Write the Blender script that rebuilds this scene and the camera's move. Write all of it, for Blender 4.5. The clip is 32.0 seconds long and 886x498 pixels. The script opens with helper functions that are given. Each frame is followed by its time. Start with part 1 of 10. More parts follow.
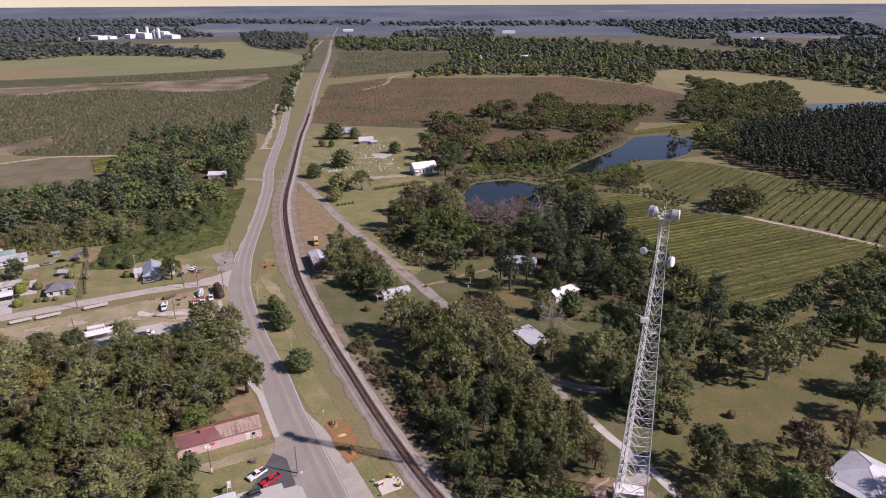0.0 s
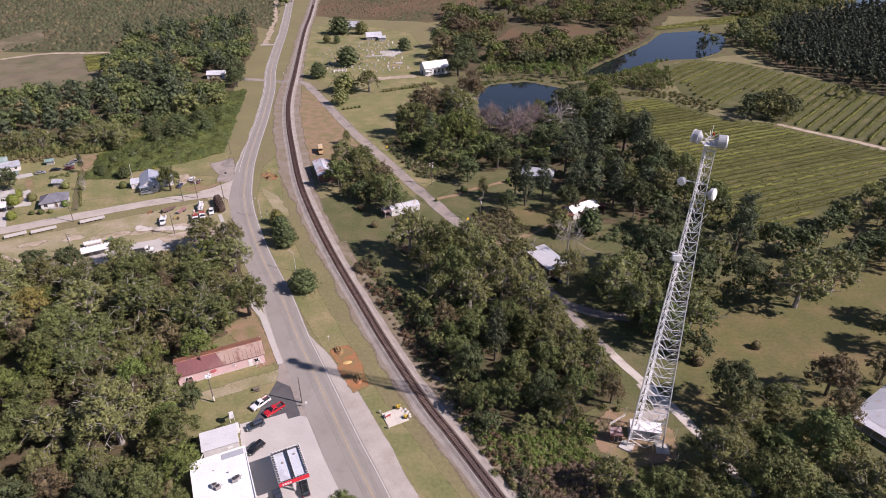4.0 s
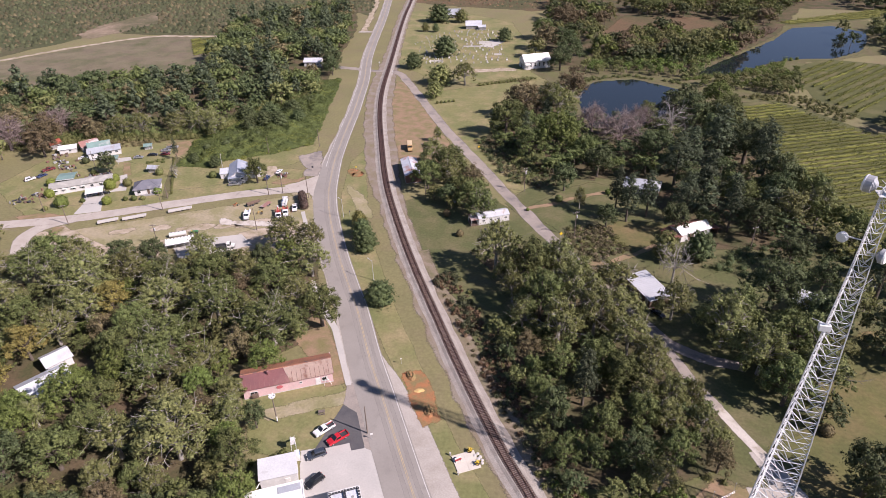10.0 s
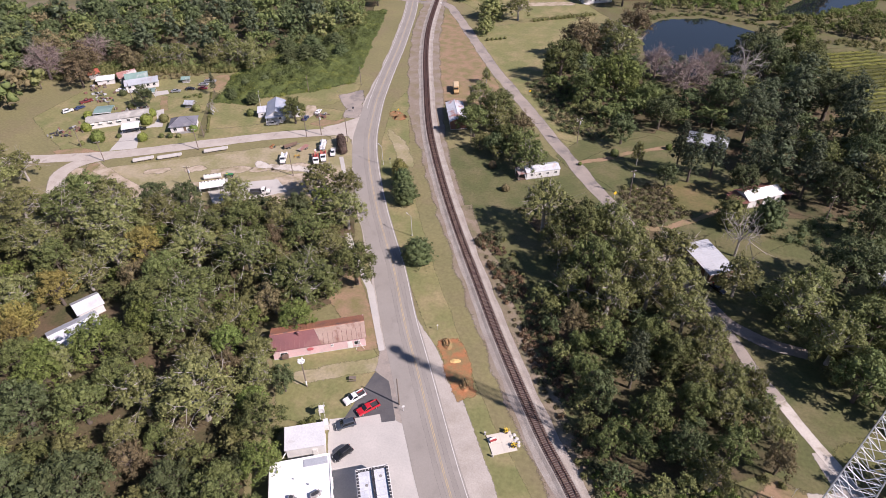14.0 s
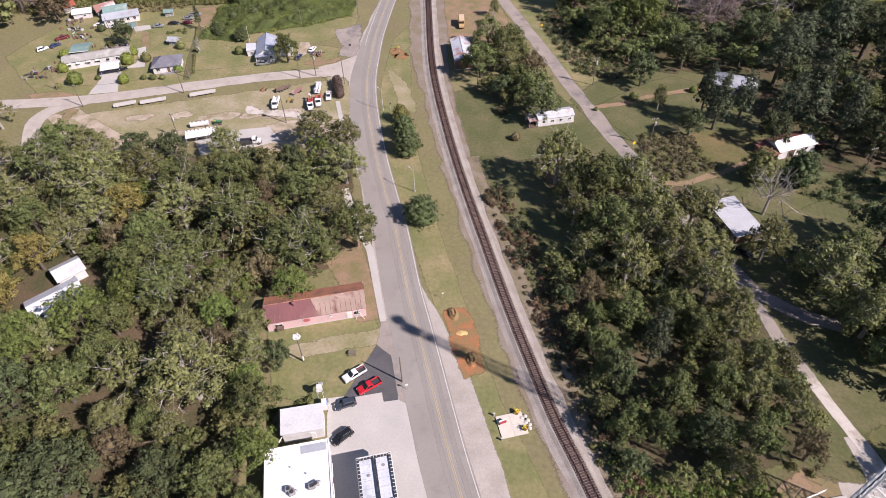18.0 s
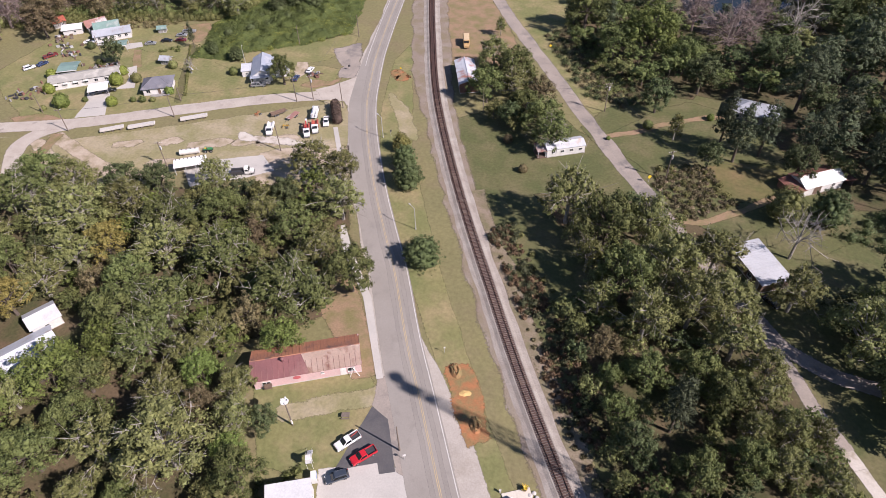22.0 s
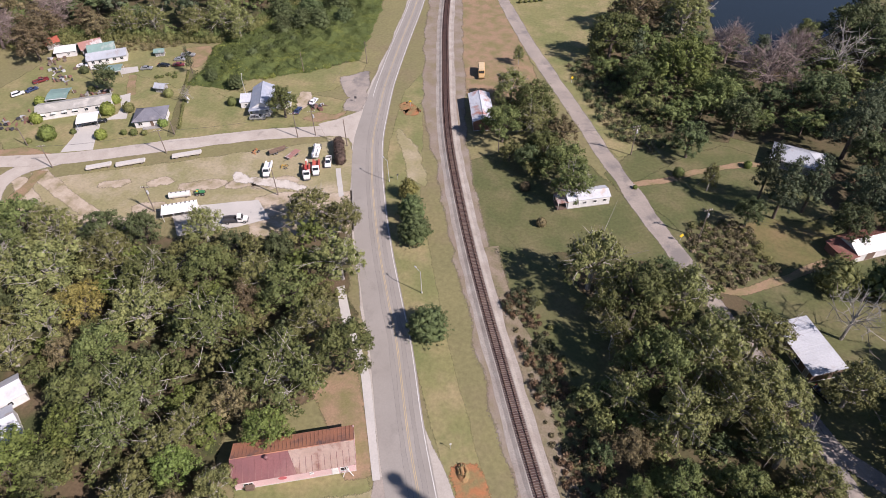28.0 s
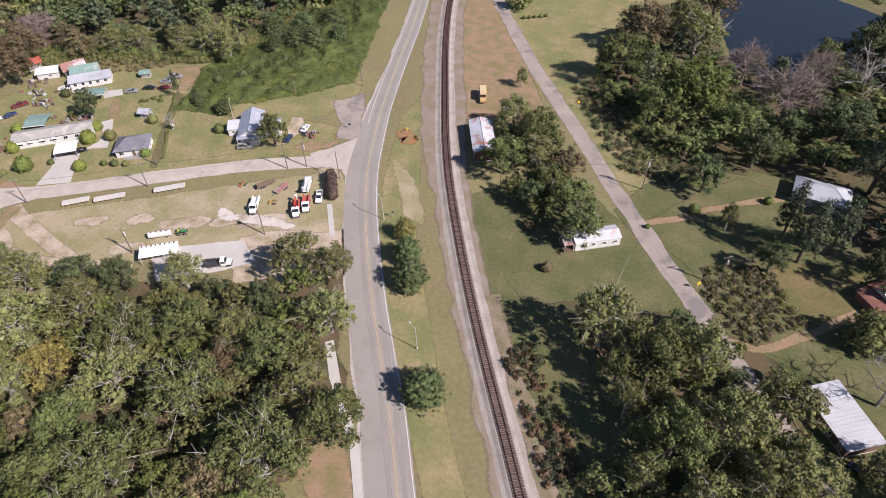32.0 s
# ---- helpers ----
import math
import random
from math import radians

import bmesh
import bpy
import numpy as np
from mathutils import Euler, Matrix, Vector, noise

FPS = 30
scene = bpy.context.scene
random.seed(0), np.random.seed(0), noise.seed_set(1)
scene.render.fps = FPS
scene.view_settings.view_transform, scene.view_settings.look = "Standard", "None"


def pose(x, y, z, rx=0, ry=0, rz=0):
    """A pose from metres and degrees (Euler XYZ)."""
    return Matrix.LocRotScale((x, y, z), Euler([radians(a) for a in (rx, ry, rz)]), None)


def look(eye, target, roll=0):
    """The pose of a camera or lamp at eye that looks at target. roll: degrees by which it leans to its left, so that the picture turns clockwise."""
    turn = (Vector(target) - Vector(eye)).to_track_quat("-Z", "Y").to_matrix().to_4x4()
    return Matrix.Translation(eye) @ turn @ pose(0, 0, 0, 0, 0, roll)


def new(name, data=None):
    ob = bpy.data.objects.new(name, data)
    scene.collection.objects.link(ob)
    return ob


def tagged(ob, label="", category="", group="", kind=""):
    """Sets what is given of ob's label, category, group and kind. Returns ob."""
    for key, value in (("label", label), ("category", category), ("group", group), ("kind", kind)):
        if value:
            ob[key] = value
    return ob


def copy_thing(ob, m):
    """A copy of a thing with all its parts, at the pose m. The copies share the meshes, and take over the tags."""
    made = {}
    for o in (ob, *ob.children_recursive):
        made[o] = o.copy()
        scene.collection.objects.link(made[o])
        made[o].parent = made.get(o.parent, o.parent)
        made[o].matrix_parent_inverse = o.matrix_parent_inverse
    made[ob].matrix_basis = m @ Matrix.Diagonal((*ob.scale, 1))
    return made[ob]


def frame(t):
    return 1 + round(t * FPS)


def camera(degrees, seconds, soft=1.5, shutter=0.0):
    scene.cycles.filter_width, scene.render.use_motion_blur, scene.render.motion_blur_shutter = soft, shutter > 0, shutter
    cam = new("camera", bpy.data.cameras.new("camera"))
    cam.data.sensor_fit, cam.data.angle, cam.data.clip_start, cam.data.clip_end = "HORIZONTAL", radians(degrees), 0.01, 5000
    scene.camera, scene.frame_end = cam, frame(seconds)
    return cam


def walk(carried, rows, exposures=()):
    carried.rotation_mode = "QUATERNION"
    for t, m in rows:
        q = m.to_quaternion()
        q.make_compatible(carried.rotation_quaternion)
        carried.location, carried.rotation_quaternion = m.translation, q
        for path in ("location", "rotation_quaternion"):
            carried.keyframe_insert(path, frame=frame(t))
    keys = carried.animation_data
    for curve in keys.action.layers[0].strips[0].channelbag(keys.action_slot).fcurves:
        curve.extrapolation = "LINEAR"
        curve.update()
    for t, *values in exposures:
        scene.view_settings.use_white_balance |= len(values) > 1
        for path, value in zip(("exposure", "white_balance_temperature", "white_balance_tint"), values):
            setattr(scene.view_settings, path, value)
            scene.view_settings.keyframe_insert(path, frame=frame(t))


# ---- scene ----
cam = camera(70.9, 32.0, soft=0.75)
PLAN = 1.11  # metres to one unit of the plan below
PATH = [
    (0, -3.90, -31.39, 112.24, 4.86, -21.55, -0.27),
    (0.5, -3.96, -29.46, 112.30, 5.10, -24.57, -0.33),
    (1, -4.04, -27.53, 112.34, 5.24, -25.85, -0.36),
    (1.5, -4.16, -25.60, 112.36, 5.30, -26.28, -0.43),
    (2, -4.30, -23.70, 112.37, 5.38, -28.83, -0.50),
    (2.5, -4.46, -21.83, 112.35, 5.42, -30.54, -0.51),
    (3, -4.63, -20.01, 112.32, 5.48, -30.84, -0.50),
    (3.5, -4.82, -18.25, 112.27, 5.76, -30.84, -0.44),
    (5.5, -5.62, -11.96, 111.92, 8.06, -31.02, -0.56),
    (6, -5.83, -10.52, 111.82, 9.20, -32.01, -0.93),
    (6.5, -6.06, -9.10, 111.73, 9.55, -32.04, -1.07),
    (7, -6.29, -7.68, 111.66, 10.10, -32.02, -1.02),
    (7.5, -6.54, -6.24, 111.62, 10.83, -32.01, -1.09),
    (8, -6.80, -4.78, 111.61, 11.85, -32.00, -1.16),
    (8.5, -7.07, -3.26, 111.64, 13.00, -31.96, -1.18),
    (9, -7.37, -1.71, 111.69, 13.82, -31.97, -1.34),
    (9.5, -7.68, -0.12, 111.76, 14.62, -31.98, -1.34),
    (10, -8.03, 1.49, 111.83, 15.39, -31.98, -1.34),
    (10.5, -8.41, 3.11, 111.89, 16.17, -31.95, -1.40),
    (11, -8.83, 4.74, 111.92, 16.93, -31.91, -1.46),
    (11.5, -9.30, 6.36, 111.90, 17.65, -31.89, -1.50),
    (12, -9.81, 7.98, 111.84, 18.38, -31.85, -1.57),
    (12.5, -10.37, 9.57, 111.71, 19.11, -31.88, -1.53),
    (13, -10.97, 11.15, 111.53, 19.60, -33.12, -1.52),
    (13.5, -11.62, 12.73, 111.30, 19.89, -35.35, -1.55),
    (14, -12.28, 14.30, 111.05, 20.12, -37.91, -1.53),
    (14.5, -12.97, 15.88, 110.77, 20.26, -40.40, -1.67),
    (16.5, -15.70, 22.43, 109.72, 20.83, -45.65, -2.24),
    (17, -16.35, 24.14, 109.51, 20.77, -44.82, -2.12),
    (17.5, -16.99, 25.88, 109.34, 20.74, -44.42, -2.05),
    (18, -17.62, 27.64, 109.19, 20.73, -44.32, -2.02),
    (18.5, -18.24, 29.41, 109.07, 20.75, -44.28, -2.05),
    (19, -18.85, 31.19, 108.98, 20.76, -44.20, -2.01),
    (19.5, -19.45, 32.97, 108.92, 20.73, -44.17, -1.95),
    (20, -20.06, 34.74, 108.88, 20.79, -44.15, -1.95),
    (20.5, -20.67, 36.51, 108.87, 20.80, -44.12, -1.92),
    (21, -21.27, 38.26, 108.88, 20.88, -44.11, -1.88),
    (21.5, -21.88, 40.01, 108.91, 20.98, -44.08, -1.90),
    (22, -22.49, 41.75, 108.96, 21.09, -44.10, -1.88),
    (22.5, -23.09, 43.48, 109.01, 21.22, -44.09, -1.85),
    (23, -23.70, 45.20, 109.07, 21.40, -44.08, -1.86),
    (23.5, -24.30, 46.92, 109.13, 21.58, -44.10, -1.85),
    (24, -24.90, 48.63, 109.18, 21.70, -44.09, -1.86),
    (24.5, -25.50, 50.34, 109.23, 21.84, -44.09, -1.82),
    (25, -26.10, 52.06, 109.27, 22.00, -44.11, -1.83),
    (25.5, -26.69, 53.77, 109.31, 22.16, -44.11, -1.89),
    (27.5, -29.03, 60.84, 109.42, 22.48, -44.10, -1.81),
    (28, -29.61, 62.69, 109.44, 22.54, -44.11, -1.87),
    (28.5, -30.18, 64.57, 109.47, 22.59, -44.13, -1.88),
    (29, -30.75, 66.49, 109.49, 22.62, -44.12, -1.92),
    (29.5, -31.32, 68.44, 109.52, 22.70, -44.15, -1.96),
    (30, -31.89, 70.42, 109.55, 22.75, -44.14, -2.00),
    (30.5, -32.45, 72.41, 109.58, 22.80, -44.17, -2.02),
    (31, -33.02, 74.42, 109.61, 22.87, -44.18, -2.05),
    (31.5, -33.59, 76.44, 109.65, 22.95, -44.17, -2.16),
    (32, -34.17, 78.46, 109.68, 23.03, -44.20, -2.24),
]
walk(cam, [(t, pose(x * PLAN, y * PLAN, z * PLAN, 90 + pitch, 0, yaw) @ pose(0, 0, 0, 0, 0, roll)) for t, x, y, z, yaw, pitch, roll in PATH],
     exposures=[(0, 0.27, 6400, 33), (1, 0.43, 6450, 33), (3, 0.47, 6450, 32), (6, 0.61, 6400, 30), (9, 0.67, 6400, 29), (20, 0.68, 6400, 26), (32, 0.67, 6400, 24)])

# ---- sky and sun ----
SUN_WAY = Vector((0.757, -0.152, 0.637)).normalized()
world = bpy.data.worlds.new("sky")
scene.world = world
world.use_nodes = True
wn = world.node_tree.nodes
sky = wn.new("ShaderNodeTexSky")
sky.sky_type = "NISHITA"
sky.sun_disc = False
sky.sun_elevation = radians(39.6)
sky.sun_rotation = radians(101.4)
sky.altitude = 1500
sky.dust_density = 0.05
world.node_tree.links.new(sky.outputs[0], wn["Background"].inputs[0])
wn["Background"].inputs[1].default_value = 0.064
sun_data = bpy.data.lights.new("sun", "SUN")
sun_data.energy = 4.7
sun_data.angle = radians(0.55)
sun_data.color = (1.0, 0.95, 0.87)
sun = new("sun", sun_data)
sun.matrix_basis = look(SUN_WAY * 300, (0, 0, 0))

# ---- materials ----
MATS = {}


def mat(name, base, second=None, scale=0.5, fine=6.0, amount=0.5, rough=0.85, metal=0.0, bump=0.0, bump_scale=8.0,
        vary=0.0, world_space=False, third=None, third_scale=0.05, third_size=0.5, third_soft=0.12, island=0.0, trans=0.0, stretch=None, coat=0.0):
    """A surface with a large and a fine variation, an optional third colour in worn spots, bump, and a shift by object."""
    if name in MATS:
        return MATS[name]
    m = bpy.data.materials.new(name)
    m.use_nodes = True
    nt = m.node_tree
    n, l = nt.nodes, nt.links
    bsdf = n["Principled BSDF"]
    if world_space:
        co = n.new("ShaderNodeNewGeometry").outputs["Position"]
    else:
        co = n.new("ShaderNodeTexCoord").outputs["Object"]
    if stretch:
        mp = n.new("ShaderNodeMapping")
        mp.inputs["Scale"].default_value = stretch
        if len(stretch) == 3:
            l.new(co, mp.inputs[0])
        co = mp.outputs[0]

    def noise_at(s, detail=4.0, r=0.55):
        t = n.new("ShaderNodeTexNoise")
        t.inputs["Scale"].default_value = s
        t.inputs["Detail"].default_value = detail
        t.inputs["Roughness"].default_value = r
        l.new(co, t.inputs["Vector"])
        return t.outputs["Fac"]

    def ramp(fac, lo, hi):
        r = n.new("ShaderNodeMapRange")
        r.inputs["From Min"].default_value = lo
        r.inputs["From Max"].default_value = hi
        l.new(fac, r.inputs["Value"])
        return r.outputs[0]

    def mix(fac, a, b, kind="MIX"):
        x = n.new("ShaderNodeMix")
        x.data_type = "RGBA"
        x.blend_type = kind
        for sock, v in ((x.inputs[0], fac), (x.inputs[6], a), (x.inputs[7], b)):
            if isinstance(v, (int, float)):
                sock.default_value = v
            elif isinstance(v, tuple):
                sock.default_value = (*v, 1)
            else:
                l.new(v, sock)
        return x.outputs[2]

    second = second or tuple(c * 0.75 for c in base)
    col = mix(ramp(noise_at(scale), 0.35, 0.65), base, second)
    fineness = ramp(noise_at(fine, 6.0, 0.65), 0.25, 0.75)
    shade = n.new("ShaderNodeMapRange")
    shade.inputs["To Min"].default_value = 1 - amount * 0.5
    shade.inputs["To Max"].default_value = 1 + amount * 0.5
    l.new(fineness, shade.inputs["Value"])
    value = shade.outputs[0]
    if third:
        col = mix(ramp(noise_at(third_scale, 6.0, 0.6), third_size - third_soft, third_size + third_soft), col, third)
    if vary:
        info = n.new("ShaderNodeObjectInfo").outputs["Random"]
        r = n.new("ShaderNodeMapRange")
        r.inputs["To Min"].default_value = 1 - vary
        r.inputs["To Max"].default_value = 1 + vary
        l.new(info, r.inputs["Value"])
        mul = n.new("ShaderNodeMath")
        mul.operation = "MULTIPLY"
        l.new(value, mul.inputs[0])
        l.new(r.outputs[0], mul.inputs[1])
        value = mul.outputs[0]
    if island:
        info = n.new("ShaderNodeNewGeometry").outputs["Random Per Island"]
        r = n.new("ShaderNodeMapRange")
        r.inputs["To Min"].default_value = 1 - island
        r.inputs["To Max"].default_value = 1 + island
        l.new(info, r.inputs["Value"])
        mul = n.new("ShaderNodeMath")
        mul.operation = "MULTIPLY"
        l.new(value, mul.inputs[0])
        l.new(r.outputs[0], mul.inputs[1])
        value = mul.outputs[0]
    hsv = n.new("ShaderNodeHueSaturation")
    l.new(col, hsv.inputs["Color"])
    l.new(value, hsv.inputs["Value"])
    if vary:
        info = n.new("ShaderNodeObjectInfo").outputs["Random"]
        r = n.new("ShaderNodeMapRange")
        r.inputs["To Min"].default_value = 0.5 - vary * 0.06
        r.inputs["To Max"].default_value = 0.5 + vary * 0.06
        l.new(info, r.inputs["Value"])
        l.new(r.outputs[0], hsv.inputs["Hue"])
    l.new(hsv.outputs[0], bsdf.inputs["Base Color"])
    bsdf.inputs["Roughness"].default_value = rough
    bsdf.inputs["Metallic"].default_value = metal
    bsdf.inputs["Specular IOR Level"].default_value = 0.5 if rough < 0.7 else 0.25
    if coat:
        bsdf.inputs["Coat Weight"].default_value = coat
    if bump:
        b = n.new("ShaderNodeBump")
        b.inputs["Strength"].default_value = bump
        b.inputs["Distance"].default_value = 0.15
        l.new(noise_at(bump_scale, 5.0, 0.6), b.inputs["Height"])
        l.new(b.outputs[0], bsdf.inputs["Normal"])
    if world_space:
        # covers thin out towards their edges
        edge = n.new("ShaderNodeAttribute")
        edge.attribute_name = "thin"
        rag = n.new("ShaderNodeMath")
        rag.operation = "MULTIPLY_ADD"
        l.new(noise_at(1.7, 6.0, 0.7), rag.inputs[0])
        rag.inputs[1].default_value = 1.5
        l.new(edge.outputs["Fac"], rag.inputs[2])
        ms = n.new("ShaderNodeMixShader")
        l.new(ramp(rag.outputs[0], 1.16, 1.42), ms.inputs[0])
        l.new(bsdf.outputs[0], ms.inputs[1])
        l.new(n.new("ShaderNodeBsdfTransparent").outputs[0], ms.inputs[2])
        l.new(ms.outputs[0], n["Material Output"].inputs["Surface"])
    if trans:
        tr = n.new("ShaderNodeBsdfTranslucent")
        l.new(hsv.outputs[0], tr.inputs["Color"])
        ms = n.new("ShaderNodeMixShader")
        ms.inputs[0].default_value = trans
        l.new(bsdf.outputs[0], ms.inputs[1])
        l.new(tr.outputs[0], ms.inputs[2])
        l.new(ms.outputs[0], n["Material Output"].inputs["Surface"])
    MATS[name] = m
    return m


def paint(name, colour, rough=0.4, metal=0.0, coat=0.0, dirt=0.25):
    return mat(name, colour, tuple(c * 0.9 for c in colour), scale=0.8, fine=5.0, amount=dirt, rough=rough, metal=metal, coat=coat)


# ground covers, by world position
M_GROUND = mat("rough_grass", (0.205, 0.185, 0.088), (0.175, 0.162, 0.078), 0.04, 0.9, 0.5, 0.95, bump=0.35, bump_scale=1.5, world_space=True, third=(0.19, 0.155, 0.09), third_scale=0.06, third_size=0.6)
M_LAWN = mat("mown_lawn", (0.205, 0.192, 0.084), (0.155, 0.165, 0.066), 0.07, 0.9, 0.5, 0.95, bump=0.25, bump_scale=2.5, world_space=True, third=(0.285, 0.23, 0.125), third_scale=0.09, third_size=0.58)
M_VINEGRASS = mat("vineyard_grass", (0.098, 0.10, 0.038), (0.082, 0.088, 0.034), 0.05, 0.9, 0.4, 0.95, bump=0.2, bump_scale=2, world_space=True, third=(0.17, 0.145, 0.075), third_scale=0.06, third_size=0.62)
M_DRYGRASS = mat("dry_grass", (0.285, 0.245, 0.14), (0.225, 0.21, 0.105), 0.06, 1.2, 0.45, 0.95, bump=0.25, bump_scale=2, world_space=True, third=(0.37, 0.31, 0.22), third_scale=0.1, third_size=0.58)
M_FLOOR = mat("wood_floor", (0.095, 0.080, 0.042), (0.12, 0.085, 0.052), 0.12, 1.5, 0.6, 0.95, bump=0.5, bump_scale=1.5, world_space=True, third=(0.055, 0.065, 0.025), third_scale=0.1, third_size=0.55)
M_ASPHALT = mat("asphalt", (0.262, 0.240, 0.214), (0.292, 0.268, 0.240), 0.08, 3.0, 0.16, 0.9, bump=0.1, bump_scale=12, world_space=True, third=(0.232, 0.212, 0.19), third_scale=0.25, third_size=0.64, third_soft=0.1)
M_ASPHALT_WORN = mat("worn_asphalt", (0.242, 0.221, 0.198), (0.265, 0.243, 0.218), 0.1, 3.0, 0.2, 0.9, bump=0.1, bump_scale=12, world_space=True)
M_ASPHALT_NEW = mat("dark_asphalt", (0.085, 0.083, 0.088), (0.11, 0.105, 0.105), 0.3, 4.0, 0.3, 0.9, bump=0.1, bump_scale=12, world_space=True)
M_GRAVELROAD = mat("worn_road", (0.27, 0.235, 0.205), (0.33, 0.285, 0.245), 0.15, 2.5, 0.3, 0.95, bump=0.2, bump_scale=6, world_space=True, third=(0.2, 0.18, 0.165), third_scale=0.12, third_size=0.56, third_soft=0.06)
M_GRAVEL = mat("pale_gravel", (0.37, 0.335, 0.295), (0.42, 0.38, 0.335), 0.2, 3.0, 0.35, 0.95, bump=0.25, bump_scale=7, world_space=True, third=(0.32, 0.285, 0.24), third_scale=0.14, third_size=0.6)
M_CONCRETE = mat("concrete", (0.47, 0.445, 0.41), (0.415, 0.395, 0.365), 0.12, 2.5, 0.2, 0.85, bump=0.06, bump_scale=10, world_space=True, third=(0.26, 0.25, 0.24), third_scale=0.3, third_size=0.7, third_soft=0.05)
M_BALLAST = mat("ballast", (0.345, 0.312, 0.275), (0.27, 0.235, 0.205), 0.25, 4.5, 0.7, 0.95, bump=0.6, bump_scale=7, world_space=True)
M_TRACKBED = mat("oily_ballast", (0.20, 0.165, 0.145), (0.155, 0.128, 0.115), 0.5, 4.5, 0.6, 0.95, bump=0.5, bump_scale=7, world_space=True)
M_APRON = mat("gravel_margin", (0.265, 0.225, 0.19), (0.225, 0.178, 0.138), 0.12, 3.0, 0.5, 0.95, bump=0.35, bump_scale=6, world_space=True, third=(0.20, 0.165, 0.105), third_scale=0.16, third_size=0.54)
M_CLAY = mat("red_clay", (0.36, 0.155, 0.07), (0.30, 0.14, 0.07), 0.3, 2.5, 0.4, 0.95, bump=0.4, bump_scale=3, world_space=True, third=(0.21, 0.165, 0.075), third_scale=0.3, third_size=0.52)
M_PALECLAY = mat("bare_soil", (0.28, 0.19, 0.12), (0.24, 0.175, 0.105), 0.2, 2.0, 0.4, 0.95, bump=0.3, bump_scale=3, world_space=True, third=(0.18, 0.16, 0.07), third_scale=0.2, third_size=0.55)
M_SAND = mat("pale_sand", (0.43, 0.36, 0.28), (0.36, 0.29, 0.22), 0.2, 2.0, 0.35, 0.95, bump=0.2, bump_scale=3, world_space=True, third=(0.22, 0.19, 0.1), third_scale=0.2, third_size=0.58)
M_BROWNFIELD = mat("russet_field", (0.155, 0.096, 0.055), (0.118, 0.084, 0.046), 0.012, 0.5, 0.7, 0.95, bump=0.6, bump_scale=0.6, world_space=True, third=(0.065, 0.075, 0.032), third_scale=0.015, third_size=0.56)
M_SCRUB = mat("scrub_field", (0.07, 0.082, 0.035), (0.085, 0.078, 0.04), 0.012, 0.45, 0.8, 0.95, bump=0.8, bump_scale=0.5, world_space=True, third=(0.15, 0.115, 0.07), third_scale=0.012, third_size=0.63)
M_STRIP = mat("dry_strip", (0.26, 0.20, 0.14), (0.19, 0.15, 0.095), 0.02, 0.3, 0.7, 0.95, bump=0.4, bump_scale=0.4, world_space=True, third=(0.085, 0.085, 0.04), third_scale=0.02, third_size=0.52)
M_PALEFIELD = mat("pale_pasture", (0.17, 0.185, 0.085), (0.205, 0.20, 0.10), 0.006, 0.1, 0.3, 0.95, world_space=True, third=(0.25, 0.165, 0.10), third_scale=0.004, third_size=0.68)
M_TANFIELD = mat("tan_field", (0.235, 0.205, 0.105), (0.20, 0.19, 0.085), 0.012, 0.2, 0.4, 0.95, world_space=True)
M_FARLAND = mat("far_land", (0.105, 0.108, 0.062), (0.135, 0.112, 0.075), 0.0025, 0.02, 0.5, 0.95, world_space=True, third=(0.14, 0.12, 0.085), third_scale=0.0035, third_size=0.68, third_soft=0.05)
# blue-grey haze of distance is put into this land's colour
M_SKYLINE = mat("hazy_skyline_land", (0.078, 0.098, 0.13), (0.125, 0.145, 0.17), 0.0022, 0.03, 0.5, 0.95, world_space=True, third=(0.19, 0.19, 0.175), third_scale=0.0013, third_size=0.63, third_soft=0.03)
M_TARMARK = mat("road_paint_white", (0.62, 0.60, 0.57), (0.5, 0.48, 0.45), 0.4, 5, 0.3, 0.8, world_space=True)
M_YELLOW = mat("road_paint_yellow", (0.46, 0.36, 0.215), (0.36, 0.30, 0.205), 0.4, 5, 0.3, 0.8, world_space=True)
M_WATER = bpy.data.materials.new("pond_water")
M_WATER.use_nodes = True
_b = M_WATER.node_tree.nodes["Principled BSDF"]
_b.inputs["Base Color"].default_value = (0.012, 0.018, 0.02, 1)
_b.inputs["Roughness"].default_value = 0.06
_b.inputs["Specular IOR Level"].default_value = 0.6
_w = M_WATER.node_tree.nodes.new("ShaderNodeTexNoise")
_w.inputs["Scale"].default_value = 0.8
_bp = M_WATER.node_tree.nodes.new("ShaderNodeBump")
_bp.inputs["Strength"].default_value = 0.04
M_WATER.node_tree.links.new(_w.outputs["Fac"], _bp.inputs["Height"])
M_WATER.node_tree.links.new(_bp.outputs[0], _b.inputs["Normal"])

# greener than the mown lawn, and darkened in colour for the trees' shade
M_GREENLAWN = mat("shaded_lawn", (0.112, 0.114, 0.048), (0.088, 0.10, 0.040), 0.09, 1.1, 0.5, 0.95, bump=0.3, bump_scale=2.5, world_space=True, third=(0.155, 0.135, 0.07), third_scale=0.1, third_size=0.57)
M_PARK = mat("park_lawn", (0.135, 0.127, 0.048), (0.105, 0.108, 0.042), 0.06, 0.9, 0.45, 0.95, bump=0.25, bump_scale=2.5, world_space=True, third=(0.185, 0.138, 0.068), third_scale=0.07, third_size=0.58)
M_PLOT = mat("garden_plot", (0.155, 0.125, 0.085), (0.185, 0.16, 0.10), 0.08, 0.9, 0.5, 0.95, bump=0.4, bump_scale=1, world_space=True, third=(0.10, 0.105, 0.05), third_scale=0.05, third_size=0.58)
